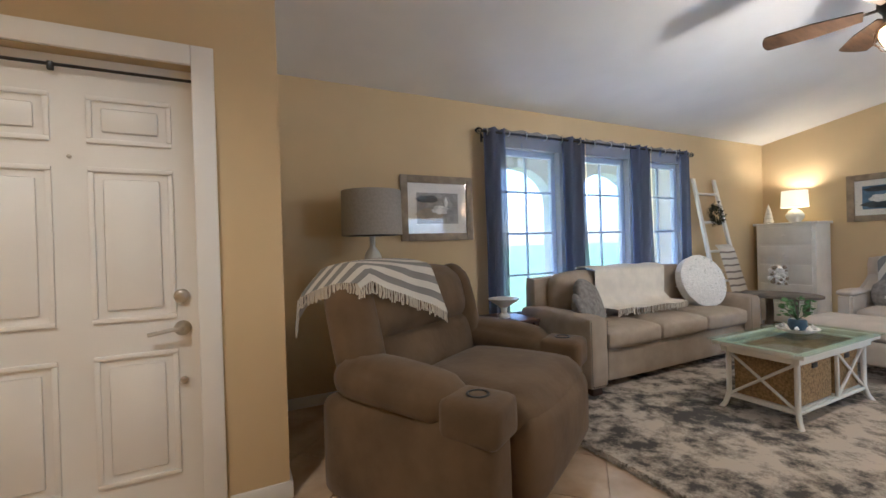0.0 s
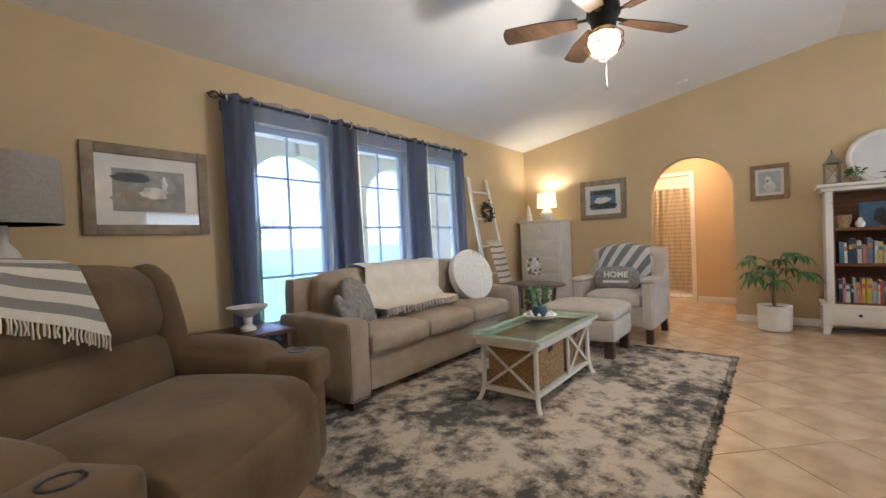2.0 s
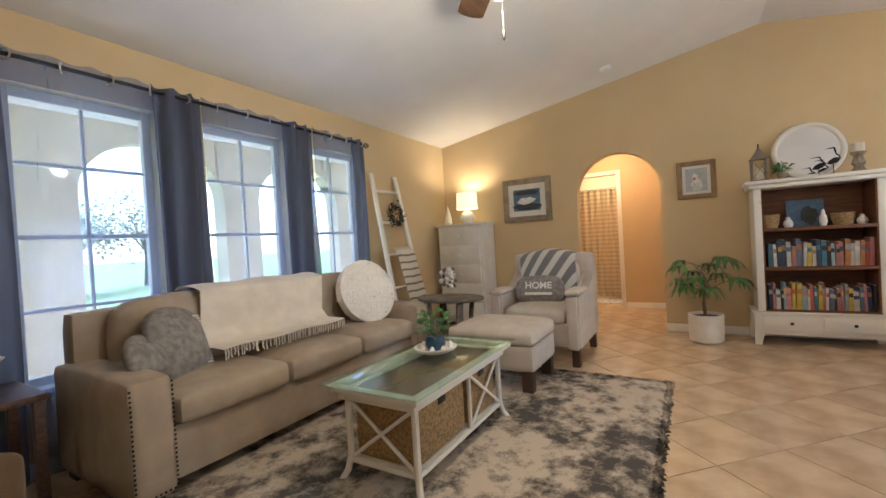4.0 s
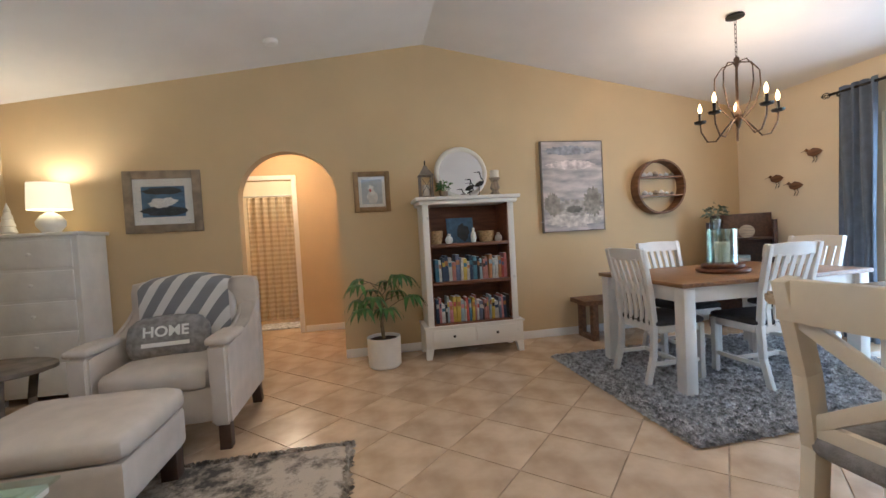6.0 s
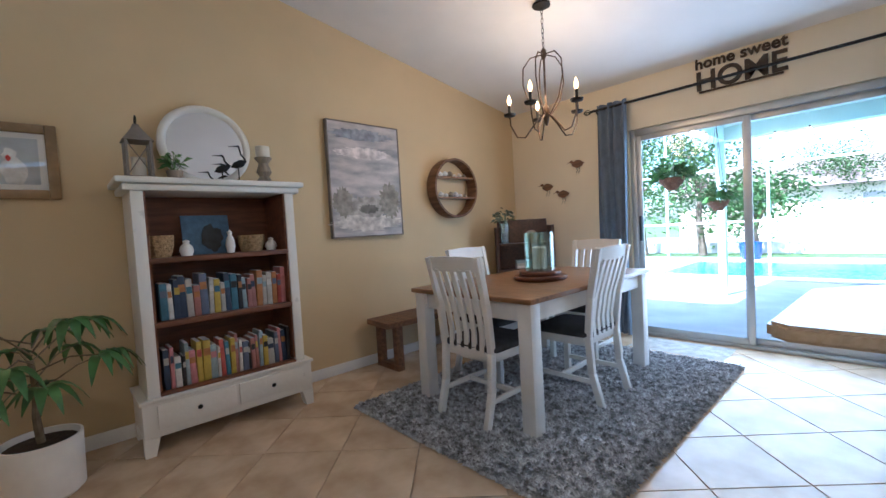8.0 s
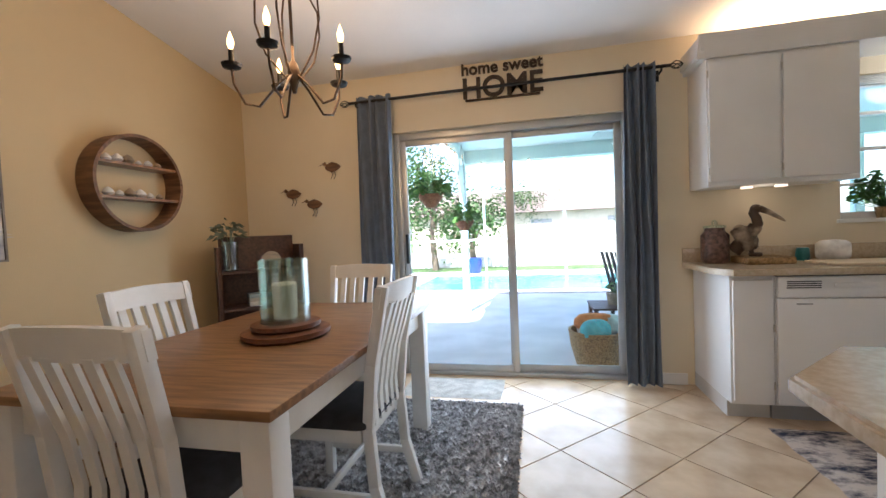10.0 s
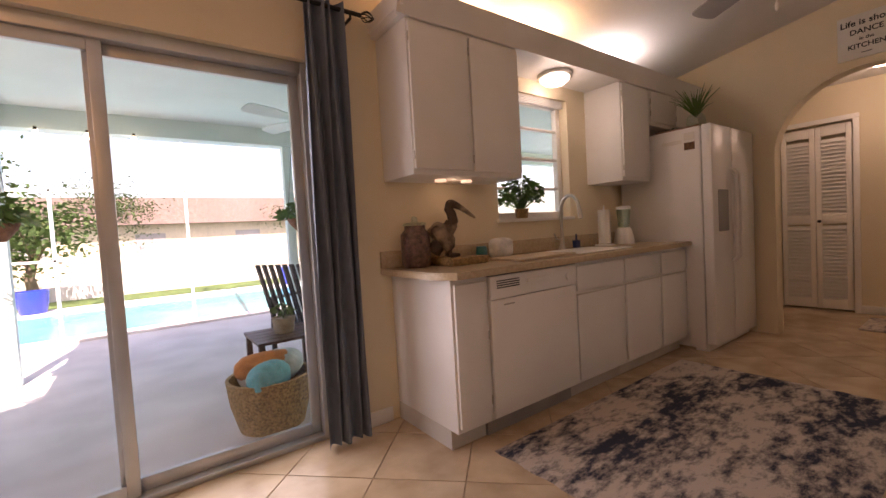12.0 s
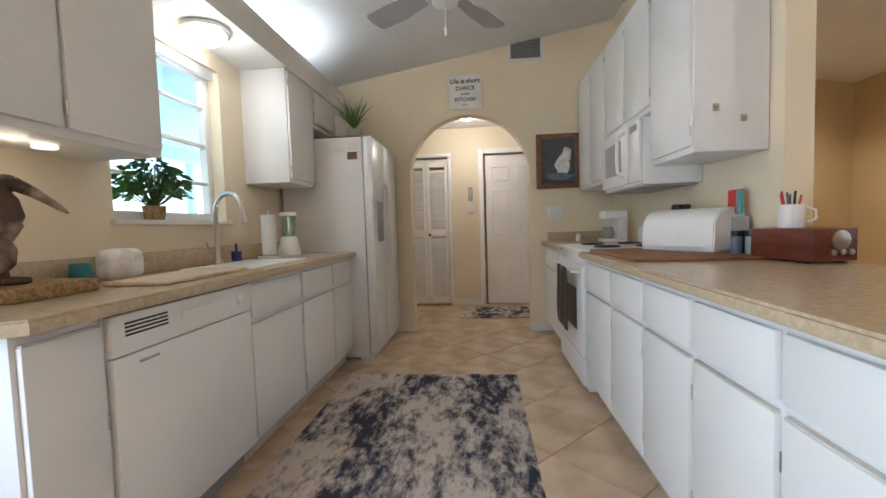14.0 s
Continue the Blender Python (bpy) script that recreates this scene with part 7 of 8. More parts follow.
ew = wall_unit(1.87, 2.33, -0.945, -1.27, 1.40, 2.44, 1, "tall white end wall cabinet with two hooks")
for y, z in ((-1.175, 1.60), (-1.055, 1.545)):
    bm = bmesh.new()
    box(bm, 2.33, y - 0.014, z - 0.016, 2.336, y + 0.014, z + 0.016, 0.002)
    tube(bm, [(2.336, y, z), (2.352, y, z - 0.004), (2.354, y, z + 0.008)], 0.003, 5)
    part("hook", bm, M_CHROME, ew)
mw = thing("microwave", "white microwave oven mounted above the cooker", "microwave", pose(1.005, -0.945, 1.31))
part("body", B(0, -0.34, 0, 0.76, 0, 0.40, bev=0.006), M_PLASTIC, mw)
dd = part("door", B(0.0, -0.365, 0.02, 0.56, -0.341, 0.40, bev=0.008), M_PLASTIC, mw)
part("door_window", B(0.10, -0.368, 0.10, 0.44, -0.3655, 0.32), M_GREYPL, dd)
bm = bmesh.new()
tube(bm, [(0.51, -0.365, 0.07), (0.51, -0.41, 0.10), (0.51, -0.415, 0.21), (0.51, -0.41, 0.33), (0.51, -0.365, 0.36)], 0.012, 8)
part("handle", bm, M_PLASTIC, dd)
kp = part("keypad", B(0.57, -0.362, 0.02, 0.755, -0.341, 0.40, bev=0.004), M_PLASTIC, mw)
part("display", B(0.60, -0.364, 0.33, 0.72, -0.3625, 0.37), M_BLACK, kp)
part("vent_base", B(0.02, -0.33, -0.012, 0.74, -0.02, 0.0), M_GREYPL, mw)

# worktop things
bb = thing("bread_box", "white roll-top bread box on the worktop", "bread box", pose(1.90, -1.34, 0.926, 0, 0, 28))
bm = bmesh.new()
prism(bm, [(0, 0), (0.30, 0), (0.30, 0.22), (0.12, 0.22), (0.05, 0.20), (0.01, 0.15)], -0.21, 0.21, Matrix(((0, 0, 1, 0.2), (1, 0, 0, 0), (0, 1, 0, 0), (0, 0, 0, 1))))
bmesh.ops.bevel(bm, geom=list(bm.edges), offset=0.006, segments=2, affect="EDGES")
part("body", bm, M_PLASTIC, bb)
bm = bmesh.new()
box(bm, 0.05, -0.008, 0.02, 0.36, 0.004, 0.03, 0.003)
part("lip", bm, M_CAB, bb)
solid("cutting_board", B(1.76, -1.60, 0.911, 2.50, -1.0, 0.925, bev=0.003), material("woven_bamboo_board", (0.24, 0.105, 0.04), 0.55, vary=0.3, scale=12, bump=0.3, stretch=(8, 1, 1)), "brown striped wooden board on the worktop", "board")
rd = thing("radio", "reddish brown wooden retro radio with a silver dial", "radio", pose(2.56, -0.98, 0.918, 0, 0, 8))
part("case", B(-0.14, -0.085, 0, 0.16, 0.085, 0.125, bev=0.006), material("radio_wood", (0.13, 0.03, 0.015), 0.35, vary=0.2, scale=8, stretch=(1, 6, 6)), rd)
fx = Matrix.Translation((0.161, 0.0, 0))
bm = bmesh.new()
lathe(bm, [(0.036, 0), (0.036, 0.006), (0.03, 0.008), (0.001, 0.009)], 24, pose(0.16, 0.015, 0.08, 0, 90))
part("dial", bm, M_CHROME, rd)
for k in range(3):
    bm = bmesh.new()
    lathe(bm, [(0.011, 0), (0.011, 0.012), (0.001, 0.013)], 14, pose(0.16, -0.02 + 0.035 * k, 0.035, 0, 90))
    part("knob", bm, M_CHROME, rd)
for y in (-0.07, 0.07):
    part("foot", B(0.08, y - 0.01, -0.008, 0.12, y + 0.01, 0.0), M_BLACK, rd)
mg = thing("pen_mug", "white lettered mug full of coloured pens on the radio", "mug", pose(2.54, -0.99, 1.043))
bm = bmesh.new()
lathe(bm, [(0.042, 0), (0.045, 0.005), (0.045, 0.095), (0.041, 0.095), (0.041, 0.01), (0.001, 0.008)], 24)
tube(bm, [(0.02, 0.042, 0.08), (0.03, 0.07, 0.07), (0.03, 0.072, 0.035), (0.02, 0.042, 0.02)], 0.005, 6)
part("mug", bm, M_CERAMIC, mg)
q = random.Random(2)
for k in range(9):
    bm = bmesh.new()
    a = q.uniform(0, 6.28)
    tube(bm, [(0.012 * math.cos(a), 0.012 * math.sin(a), 0.015), (0.036 * math.cos(a), 0.036 * math.sin(a), 0.13 + q.uniform(0, 0.02))], 0.004, 6)
    part("pen", bm, (BOOKS[7], BOOKS[4], BOOKS[8], A_RED)[k % 4], mg)
for i, (x, y, c) in enumerate(((2.36, -1.10, BOOKS[8]), (2.40, -1.06, BOOKS[10]), (2.33, -1.05, BOOKS[7]))):
    b = thing("spice_jar", "small spice jar with a black lid on the worktop", "jar", pose(x, y, 0.926), "spice jars")
    bm = bmesh.new()
    lathe(bm, [(0.02, 0), (0.022, 0.004), (0.022, 0.075), (0.018, 0.08)], 16)
    part("jar", bm, c, b)
    bm = bmesh.new()
    lathe(bm, [(0.021, 0.08), (0.021, 0.105), (0.001, 0.106)], 16)
    part("lid", bm, M_BLACK, b)
kb = thing("knife_block", "dark wooden block of black-handled knives", "knife block", pose(1.80, -1.08, 0.916, 0, 0, 0))
bm = bmesh.new()
prism(bm, [(0, 0), (0.14, 0), (0.16, 0.12), (0.05, 0.20), (0, 0.12)], -0.05, 0.05, Matrix(((-1, 0, 0, 0), (0, 0, 1, 0), (0, 1, 0, 0), (0, 0, 0, 1))))
part("block", bm, M_DARKWOOD, kb)
for k in range(8):
    bm = bmesh.new()
    x, y = -0.02 - 0.025 * (k % 4), -0.025 + 0.05 * (k // 4)
    bar(bm, (x, y, 0.15), (x + 0.06 * 0 - 0.0 + 0.05, y, 0.26), 0.016, 0.022)
    part("knife_handle", bm, M_BLACK, kb)
cm = thing("coffee_maker", "small white coffee maker in the corner", "coffee maker", pose(0.62, -1.12, 0.912))
part("base", B(-0.09, -0.1, 0, 0.09, 0.1, 0.03, bev=0.008), M_PLASTIC, cm)
part("tower", B(-0.09, 0.02, 0.03, 0.09, 0.1, 0.2, bev=0.008), M_PLASTIC, cm)
part("head", B(-0.09, -0.09, 0.2, 0.09, 0.1, 0.27, bev=0.01), M_PLASTIC, cm)
bm = bmesh.new()
lathe(bm, [(0.04, 0.03), (0.055, 0.07), (0.04, 0.13)], 18, Matrix.Translation((0, -0.04, 0)))
part("carafe", bm, M_GREYPL, cm)
bm = bmesh.new()
lathe(bm, [(0.022, 0), (0.024, 0.05), (0.012, 0.06), (0.012, 0.075), (0.001, 0.077)], 14)
solid("soap_bottle", bm, M_CERAMIC, "small pale bottle on the worktop", "bottle", m=pose(0.35, -1.35, 0.911))
red = thing("utensil_caddy", "caddy of red and teal kitchen utensils", "utensils", pose(2.18, -1.0, 0.926))
part("caddy", B(-0.06, -0.03, 0, 0.06, 0.03, 0.17, bev=0.006), M_GREYPL, red)
for k in range(6):
    bm = bmesh.new()
    x = -0.045 + 0.018 * k
    rbox(bm, (x, 0, 0.245), (0.016, 0.02, 0.12), 0.007, 0, 4)
    part("handle", bm, A_RED if k < 4 else material("teal_handle", (0.12, 0.34, 0.34), 0.4), red)

# sink side things
fc = thing("faucet", "brushed nickel gooseneck faucet", "faucet", pose(2.04, -3.83, 0.912, 0, 0, -18))
bm = bmesh.new()
lathe(bm, [(0.03, 0), (0.03, 0.01), (0.018, 0.03), (0.016, 0.12)], 18)
part("base", bm, M_CHROME, fc)
bm = bmesh.new()
tube(bm, [(0, 0, 0.1), (0, 0, 0.29)] + [(0, 0.115 - 0.115 * math.cos(t), 0.30 + 0.115 * math.sin(t)) for t in [math.pi * j / 12 for j in range(11)]] + [(0, 0.235, 0.29)], 0.013, 10)
part("neck", bm, M_CHROME, fc)
bm = bmesh.new()
tube(bm, [(0, 0.23, 0.30), (0, 0.245, 0.235)], 0.018, 10)
part("spray_head", bm, M_CHROME, fc)
bm = bmesh.new()
tube(bm, [(0.015, 0, 0.08), (0.05, 0, 0.085), (0.07, 0, 0.13)], 0.006, 6)
part("lever", bm, M_CHROME, fc)
leafy(pose(2.34, YS - 0.035, 1.172), 420, 0.16, 0.24, 0.048, M_LEAF2, "bushy green plant in a woven pot on the window sill", 0.055, 0.075, M_WICKER, 12)
leafy(pose(0.70, -3.55, 2.37 - 0.53 + 0.03), 10, 0.02, 0.02, 0.02, M_LEAF, "tiny plant beside the tray on the fridge", 0.03, 0.04, M_CERAMIC, 13)
gp = thing("spiky_plant", "spiky green plant in a glass bowl on the fridge", "plant", pose(0.74, -3.36, 1.866) @ Matrix.Scale(1.4, 4))
bm = bmesh.new()
lathe(bm, [(0.03, 0), (0.055, 0.03), (0.05, 0.08), (0.03, 0.10)], 18)
part("bowl", bm, M_TABLEGLASS, gp)
bm = bmesh.new()
q = random.Random(7)
for k in range(70):
    a, e = q.uniform(0, 6.28), q.uniform(0.2, 1)
    d = Vector((math.cos(a) * e, math.sin(a) * e, q.uniform(0.7, 1.3)))
    tube(bm, [(0, 0, 0.08), Vector((0, 0, 0.08)) + d * 0.09, Vector((0, 0, 0.07)) + d * 0.15 + Vector((0, 0, -0.02 * e))], 0.004, 4, r2=0.001)
part("foliage", bm, M_LEAF2, gp)
solid("tray", B(0.55, -3.60, 1.841, 0.98, -3.25, 1.865, bev=0.004), M_WOOD, "wooden tray on top of the fridge", "tray")
jr = thing("glass_jar", "large glass jar filled with brown shells", "jar", pose(3.44, -3.78, 0.911))
bm = bmesh.new()
lathe(bm, [(0.07, 0), (0.085, 0.02), (0.085, 0.19), (0.06, 0.22), (0.06, 0.24)], 24)
part("shell_fill", bm, material("shell_mix", (0.12, 0.06, 0.045), 0.35, vary=0.6, scale=40, bump=0.8, bump_scale=45, coat=0.5), jr)
bm = bmesh.new()
lathe(bm, [(0.068, 0.24), (0.068, 0.255), (0.02, 0.262), (0.015, 0.29), (0.001, 0.295)], 24)
part("lid", bm, M_TABLEGLASS, jr)
bm = bmesh.new()
# plump body leaning back, curved neck, crown, long bill and two webbed feet
tube(bm, [(0.105, 0, 0.03), (0.075, 0, 0.07), (0.035, 0, 0.12), (0.0, 0, 0.165), (-0.022, 0, 0.20)], 0.045, 14, r2=0.04)
rbox(bm, (0.02, 0, 0.125), (0.10, 0.10, 0.17), 0.048, 0.012, 8, pose(0, 0, 0, 0, 32) @ pose(-0.055, 0, 0.0))
tube(bm, [(-0.012, 0, 0.175), (-0.03, 0, 0.215), (-0.022, 0, 0.255), (-0.005, 0, 0.285), (-0.012, 0, 0.31)], 0.034, 12, r2=0.024)
rbox(bm, (-0.022, 0, 0.312), (0.062, 0.046, 0.05), 0.022, 0.004, 6)
for yy in (-0.03, 0.03):
    tube(bm, [(0.01, yy * 0.7, 0.09), (0.005, yy, 0.02)], 0.013, 8)
    rbox(bm, (-0.015, yy, 0.011), (0.075, 0.045, 0.022), 0.009, 0, 4)
tube(bm, [(-0.04, 0, 0.313), (-0.09, 0, 0.285), (-0.15, 0, 0.24), (-0.172, 0, 0.222)], 0.023, 10, r2=0.004)
for yy in (-0.047, 0.047):
    rbox(bm, (0.045, yy, 0.115), (0.055, 0.022, 0.16), 0.01, 0.004, 5, pose(0, 0, 0, 0, 34) @ pose(-0.06, 0, 0.01))
solid("pelican_statue", bm, material("carved_pelican", (0.22, 0.12, 0.06), 0.55, vary=0.7, scale=6, bump=0.3, color2=(0.44, 0.34, 0.23), lo=0.45, hi=0.6), "carved brown pelican statue with a long bill on the worktop", "statue", m=pose(3.24, -3.72, 0.956, 0, 0, -22))
solid("trivet", B(3.06, -3.82, 0.911, 3.33, -3.58, 0.954, bev=0.006), M_WICKER, "woven tan trivet stack under the pelican", "trivet")
solid("cutting_board", B(2.46, -3.66, 0.911, 2.98, -3.40, 0.927, bev=0.005), material("pale_board", (0.56, 0.44, 0.30), 0.5, vary=0.15, scale=6, stretch=(1, 8, 1)), "pale wooden cutting board on the worktop", "board")
bm = bmesh.new()
rbox(bm, (2.74, -3.80, 0.975), (0.17, 0.09, 0.12), 0.025, 0.01, 6)
solid("napkin_pack", bm, A_WHITE, "white and blue packet by the backsplash", "packet")
bm = bmesh.new()
lathe(bm, [(0.035, 0), (0.04, 0.03), (0.035, 0.08), (0.03, 0.085)], 16)
solid("teal_cup", bm, material("teal_glaze", (0.02, 0.16, 0.17), 0.3), "small teal cup with scrub brushes", "cup", m=pose(2.90, -3.82, 0.911))
bm = bmesh.new()
lathe(bm, [(0.03, 0), (0.032, 0.06), (0.008, 0.065), (0.006, 0.11)], 16)
solid("soap_dispenser", bm, material("cobalt_glass", (0.01, 0.02, 0.12), 0.1), "cobalt blue soap dispenser by the sink", "soap dispenser", m=pose(1.90, -3.80, 0.917))
pt = thing("paper_towel_holder", "roll of paper towel on a white upright holder", "paper towel", pose(1.58, -3.75, 0.911))
bm = bmesh.new()
lathe(bm, [(0.08, 0), (0.08, 0.012), (0.006, 0.016), (0.006, 0.33), (0.001, 0.335)], 24)
part("stand", bm, M_PLASTIC, pt)
bm = bmesh.new()
lathe(bm, [(0.05, 0.02), (0.05, 0.30), (0.012, 0.30)], 24)
part("roll", bm, M_PAPER, pt)
bl = thing("blender", "white kitchen blender with a clear jug", "blender", pose(1.30, -3.74, 0.911))
bm = bmesh.new()
lathe(bm, [(0.085, 0), (0.085, 0.03), (0.065, 0.12), (0.05, 0.14)], 20)
part("base", bm, M_PLASTIC, bl)
bm = bmesh.new()
lathe(bm, [(0.045, 0.14), (0.06, 0.30), (0.056, 0.30), (0.042, 0.145)], 20)
part("jug", bm, M_TABLEGLASS, bl)
bm = bmesh.new()
lathe(bm, [(0.06, 0.30), (0.06, 0.325), (0.03, 0.33), (0.001, 0.335)], 20)
part("lid", bm, M_PLASTIC, bl)

# kitchen end wall
WW = pose(XW, 0, 0, 0, 0, 90)
picture("framed_painting", -1.70, -1.275, 1.435, 1.97, WW, 0.05, M_MIDWOOD, "dark painting of a white bird in a brown frame", art_blobs(A_DARK, [(0.62, 0.4, 0.2, 0.22, A_WHITE), (0.75, 0.65, 0.14, 0.16, A_WHITE), (0.55, 0.15, 0.4, 0.08, A_BLUE)]), 0.0)
ks = thing("wall_sign", "white wooden sign reading Life is short DANCE in the KITCHEN", "sign", pose(XW, -2.39, 2.435))
part("board", B(0, -0.165, -0.17, 0.018, 0.165, 0.165, bev=0.003), M_WHITEWOOD, ks)
for txt, s, z in (("Life is short", 0.062, 0.10), ("DANCE", 0.055, 0.03), ("in the", 0.035, -0.025), ("KITCHEN", 0.05, -0.08)):
    lettering("line_of_text", txt, s, 0.0005, M_BLACK, pose(0.0195, 0, z) @ FACE_E, ks)
part("flourish", B(0.018, -0.03, -0.135, 0.0195, 0.03, -0.13), M_BLACK, ks)
vt = thing("air_vent", "white louvered air return grille on the kitchen wall", "vent", pose(XW, -1.785, 2.823))
bm = bmesh.new()
for a in ((-0.165, -0.12, 0.165, -0.10), (-0.165, 0.10, 0.165, 0.12), (-0.165, -0.10, -0.145, 0.10), (0.145, -0.10, 0.165, 0.10)):
    box(bm, 0, a[0], a[1], 0.012, a[2], a[3], 0.002)
part("frame", bm, M_TRIM, vt)
part("backing", B(0.0005, -0.145, -0.10, 0.002, 0.145, 0.10), M_BLACK, vt)
for k in range(12):
    part("slat", B(0.003, -0.145, -0.096 + 0.0165 * k, 0.010, 0.145, -0.090 + 0.0165 * k), M_GREYPL, vt)
for k in range(11):
    part("slat", B(0.006, -0.133 + 0.0265 * k, -0.10, 0.011, -0.129 + 0.0265 * k, 0.10), M_GREYPL, vt)
sw = thing("switch_plate", "white triple light switch plate", "switch", pose(XW, -1.52, 1.20))
part("plate", B(0, -0.08, -0.06, 0.006, 0.08, 0.06, bev=0.002), M_TRIM, sw)
for k in range(3):
    part("rocker", B(0.006, -0.06 + 0.045 * k, -0.03, 0.010, -0.03 + 0.045 * k, 0.03, bev=0.001), M_TRIM, sw)
tp = thing("wall_phone", "white wall telephone in the passage", "telephone", pose(-1.30, -2.40, 1.42))
part("base", B(0, -0.045, -0.16, 0.03, 0.045, 0.0, bev=0.006), M_PLASTIC, tp)
part("handset", B(0.02, -0.03, 0.0, 0.06, 0.03, 0.19, bev=0.012), M_CHROME, tp)
sk = thing("smoke_detector", "round white smoke detector on the sloping ceiling", "smoke detector", pose(6.72, 1.24, roof_z(1.24), -9.5))
bm = bmesh.new()
lathe(bm, [(0.06, 0), (0.06, -0.02), (0.045, -0.035), (0.001, -0.037)], 24)
part("body", bm, M_PLASTIC, sk)

# bathroom seen through the hall
ctb = thing("shower_curtain", "cream waffle shower curtain, drawn", "curtain", pose(0, 0, 0))
bm = bmesh.new()
sheet(bm, lambda u, v: (9.55 + 0.03 * math.sin(u * 50), 1.40 + 0.85 * u, 0.05 + 1.85 * v), 90, 4)
part("cloth", bm, stripes_material("waffle_stripes", (0.62, 0.52, 0.36), (0.52, 0.42, 0.28), 26, 1, 0.5), ctb, angle=180)
uv_from_grid(ctb.children[0], 90, 4)
bm = bmesh.new()
tube(bm, [(9.55, 0.71, 1.92), (9.55, 3.09, 1.92)], 0.012, 8)
solid("shower_rail", bm, M_CHROME, "chrome shower curtain rail", "rail")
solid("bath_mat", B(9.0, 1.3, 0.002, 9.45, 2.1, 0.015, bev=0.004), M_SHAG, "grey bath mat on the floor", "mat")
bm = bmesh.new()
for a in ((1.40, 0.0, 1.46, 2.09), (2.24, 0.0, 2.30, 2.09), (1.46, 2.03, 2.24, 2.09)):
    box(bm, 8.662, a[0], a[1], 8.679, a[2], a[3], 0.004)
solid("trim", bm, M_TRIM, "white casing round the bathroom doorway", "trim", "structure")

# small things in the living room
cp = thing("table_plant", "small leafy plant in a blue glazed pot on a shell dish", "plant", pose(3.98, 1.86, 0.498))
bm = bmesh.new()
lathe(bm, [(0.07, 0), (0.12, 0.02), (0.13, 0.035), (0.11, 0.03), (0.001, 0.012)], 20)
part("dish", bm, M_CERAMIC, cp)
bm = bmesh.new()
lathe(bm, [(0.04, 0.012), (0.06, 0.05), (0.055, 0.09), (0.045, 0.10), (0.001, 0.09)], 20)
part("pot", bm, material("blue_glaze", (0.03, 0.08, 0.14), 0.3, vary=0.4, scale=10), cp)
q = random.Random(14)
bm = bmesh.new()
for k in range(60):
    a, e = q.uniform(0, 6.28), q.uniform(0.2, 1)
    p = Vector((0.09 * e * math.cos(a), 0.09 * e * math.sin(a), 0.12 + q.uniform(0, 0.12)))
    d = Vector((math.cos(a), math.sin(a), q.uniform(-0.2, 0.6))).normalized()
    s = d.orthogonal().normalized()
    bm.faces.new([bm.verts.new(v) for v in (p, p + d * 0.02 + s * 0.012, p + d * 0.045, p + d * 0.02 - s * 0.012)])
    if k % 5 == 0:
        tube(bm, [(0, 0, 0.09), p], 0.0025, 4)
part("foliage", bm, M_LEAF, cp, angle=180)
for k in range(9):
    a = k * 0.7
    bm = bmesh.new()
    lathe(bm, [(0.002, 0), (0.016, 0.008), (0.012, 0.02), (0.002, 0.03)], 8)
    o = part("shell", bm, M_CERAMIC, cp)
    o.location = (0.095 * math.cos(a), 0.095 * math.sin(a), 0.028)
et2 = thing("end_table", "small dark end table between recliner and sofa", "table", pose(2.35, 3.25, 0))
part("top", B(-0.22, -0.22, 0.55, 0.22, 0.22, 0.58, bev=0.005), M_DARKWOOD, et2)
for sx in (-1, 1):
    for sy in (-1, 1):
        part("leg", B(sx * 0.19 - 0.02, sy * 0.19 - 0.02, 0, sx * 0.19 + 0.02, sy * 0.19 + 0.02, 0.55, bev=0.003), M_DARKWOOD, et2)
bm = bmesh.new()
lathe(bm, [(0.05, 0), (0.05, 0.02), (0.025, 0.04), (0.03, 0.09), (0.11, 0.14), (0.135, 0.165), (0.12, 0.165), (0.03, 0.11), (0.001, 0.10)], 28)
solid("pedestal_bowl", bm, M_CERAMIC, "white ceramic pedestal bowl on the end table", "bowl", m=pose(2.35, 3.24, 0.58))

# ---------------------------------------------------------------- patio and garden
solid("ground", B(-400, -400, -0.6, 400, 400, -0.2), M_GRASS, "lawn and open ground reaching the horizon", "ground", "structure")
solid("patio", B(-6, -13.5, -0.22, 14, -4.13, -0.05), M_CONC, "pale concrete patio round the pool", "pavement", "structure")
solid("water", B(-3.6, -12.2, -0.045, 7.4, -9.1, -0.03), M_WATER, "turquoise swimming pool water", "water", "structure")
bm = bmesh.new()
for a in ((-3.9, -12.5, 7.7, -12.2), (-3.9, -9.1, 7.7, -8.8), (-3.9, -12.2, -3.6, -9.1), (7.4, -12.2, 7.7, -9.1)):
    box(bm, a[0], a[1], -0.05, a[2], a[3], -0.01, 0.01)
solid("pool_coping", bm, M_CONC, "pale stone coping round the pool", "coping", "structure")
solid("lanai_ceiling", B(-3, -7.05, 2.42, 5.82, -4.13, 2.50), M_AQUA, "pale aqua patio ceiling", "ceiling", "structure")
solid("lanai_beam", B(-3, -7.04, 2.23, 5.80, -6.86, 2.42), M_AQUA, "pale aqua beam along the patio roof", "beam", "structure")


def post(x, y, z1, r=0.05, label="white aluminium screen post"):
    solid("post", B(x - r, y - r, -0.05, x + r, y + r, z1, bev=0.004), M_AQUA, label, "post", group="patio posts")


solid("lanai_beam", B(5.64, -6.86, 2.23, 5.80, -4.13, 2.42), M_AQUA, "pale aqua beam along the patio roof", "beam", "structure")
for x in (-2.0, 0.6, 3.22, 5.71):
    post(x, -6.95, 2.23)
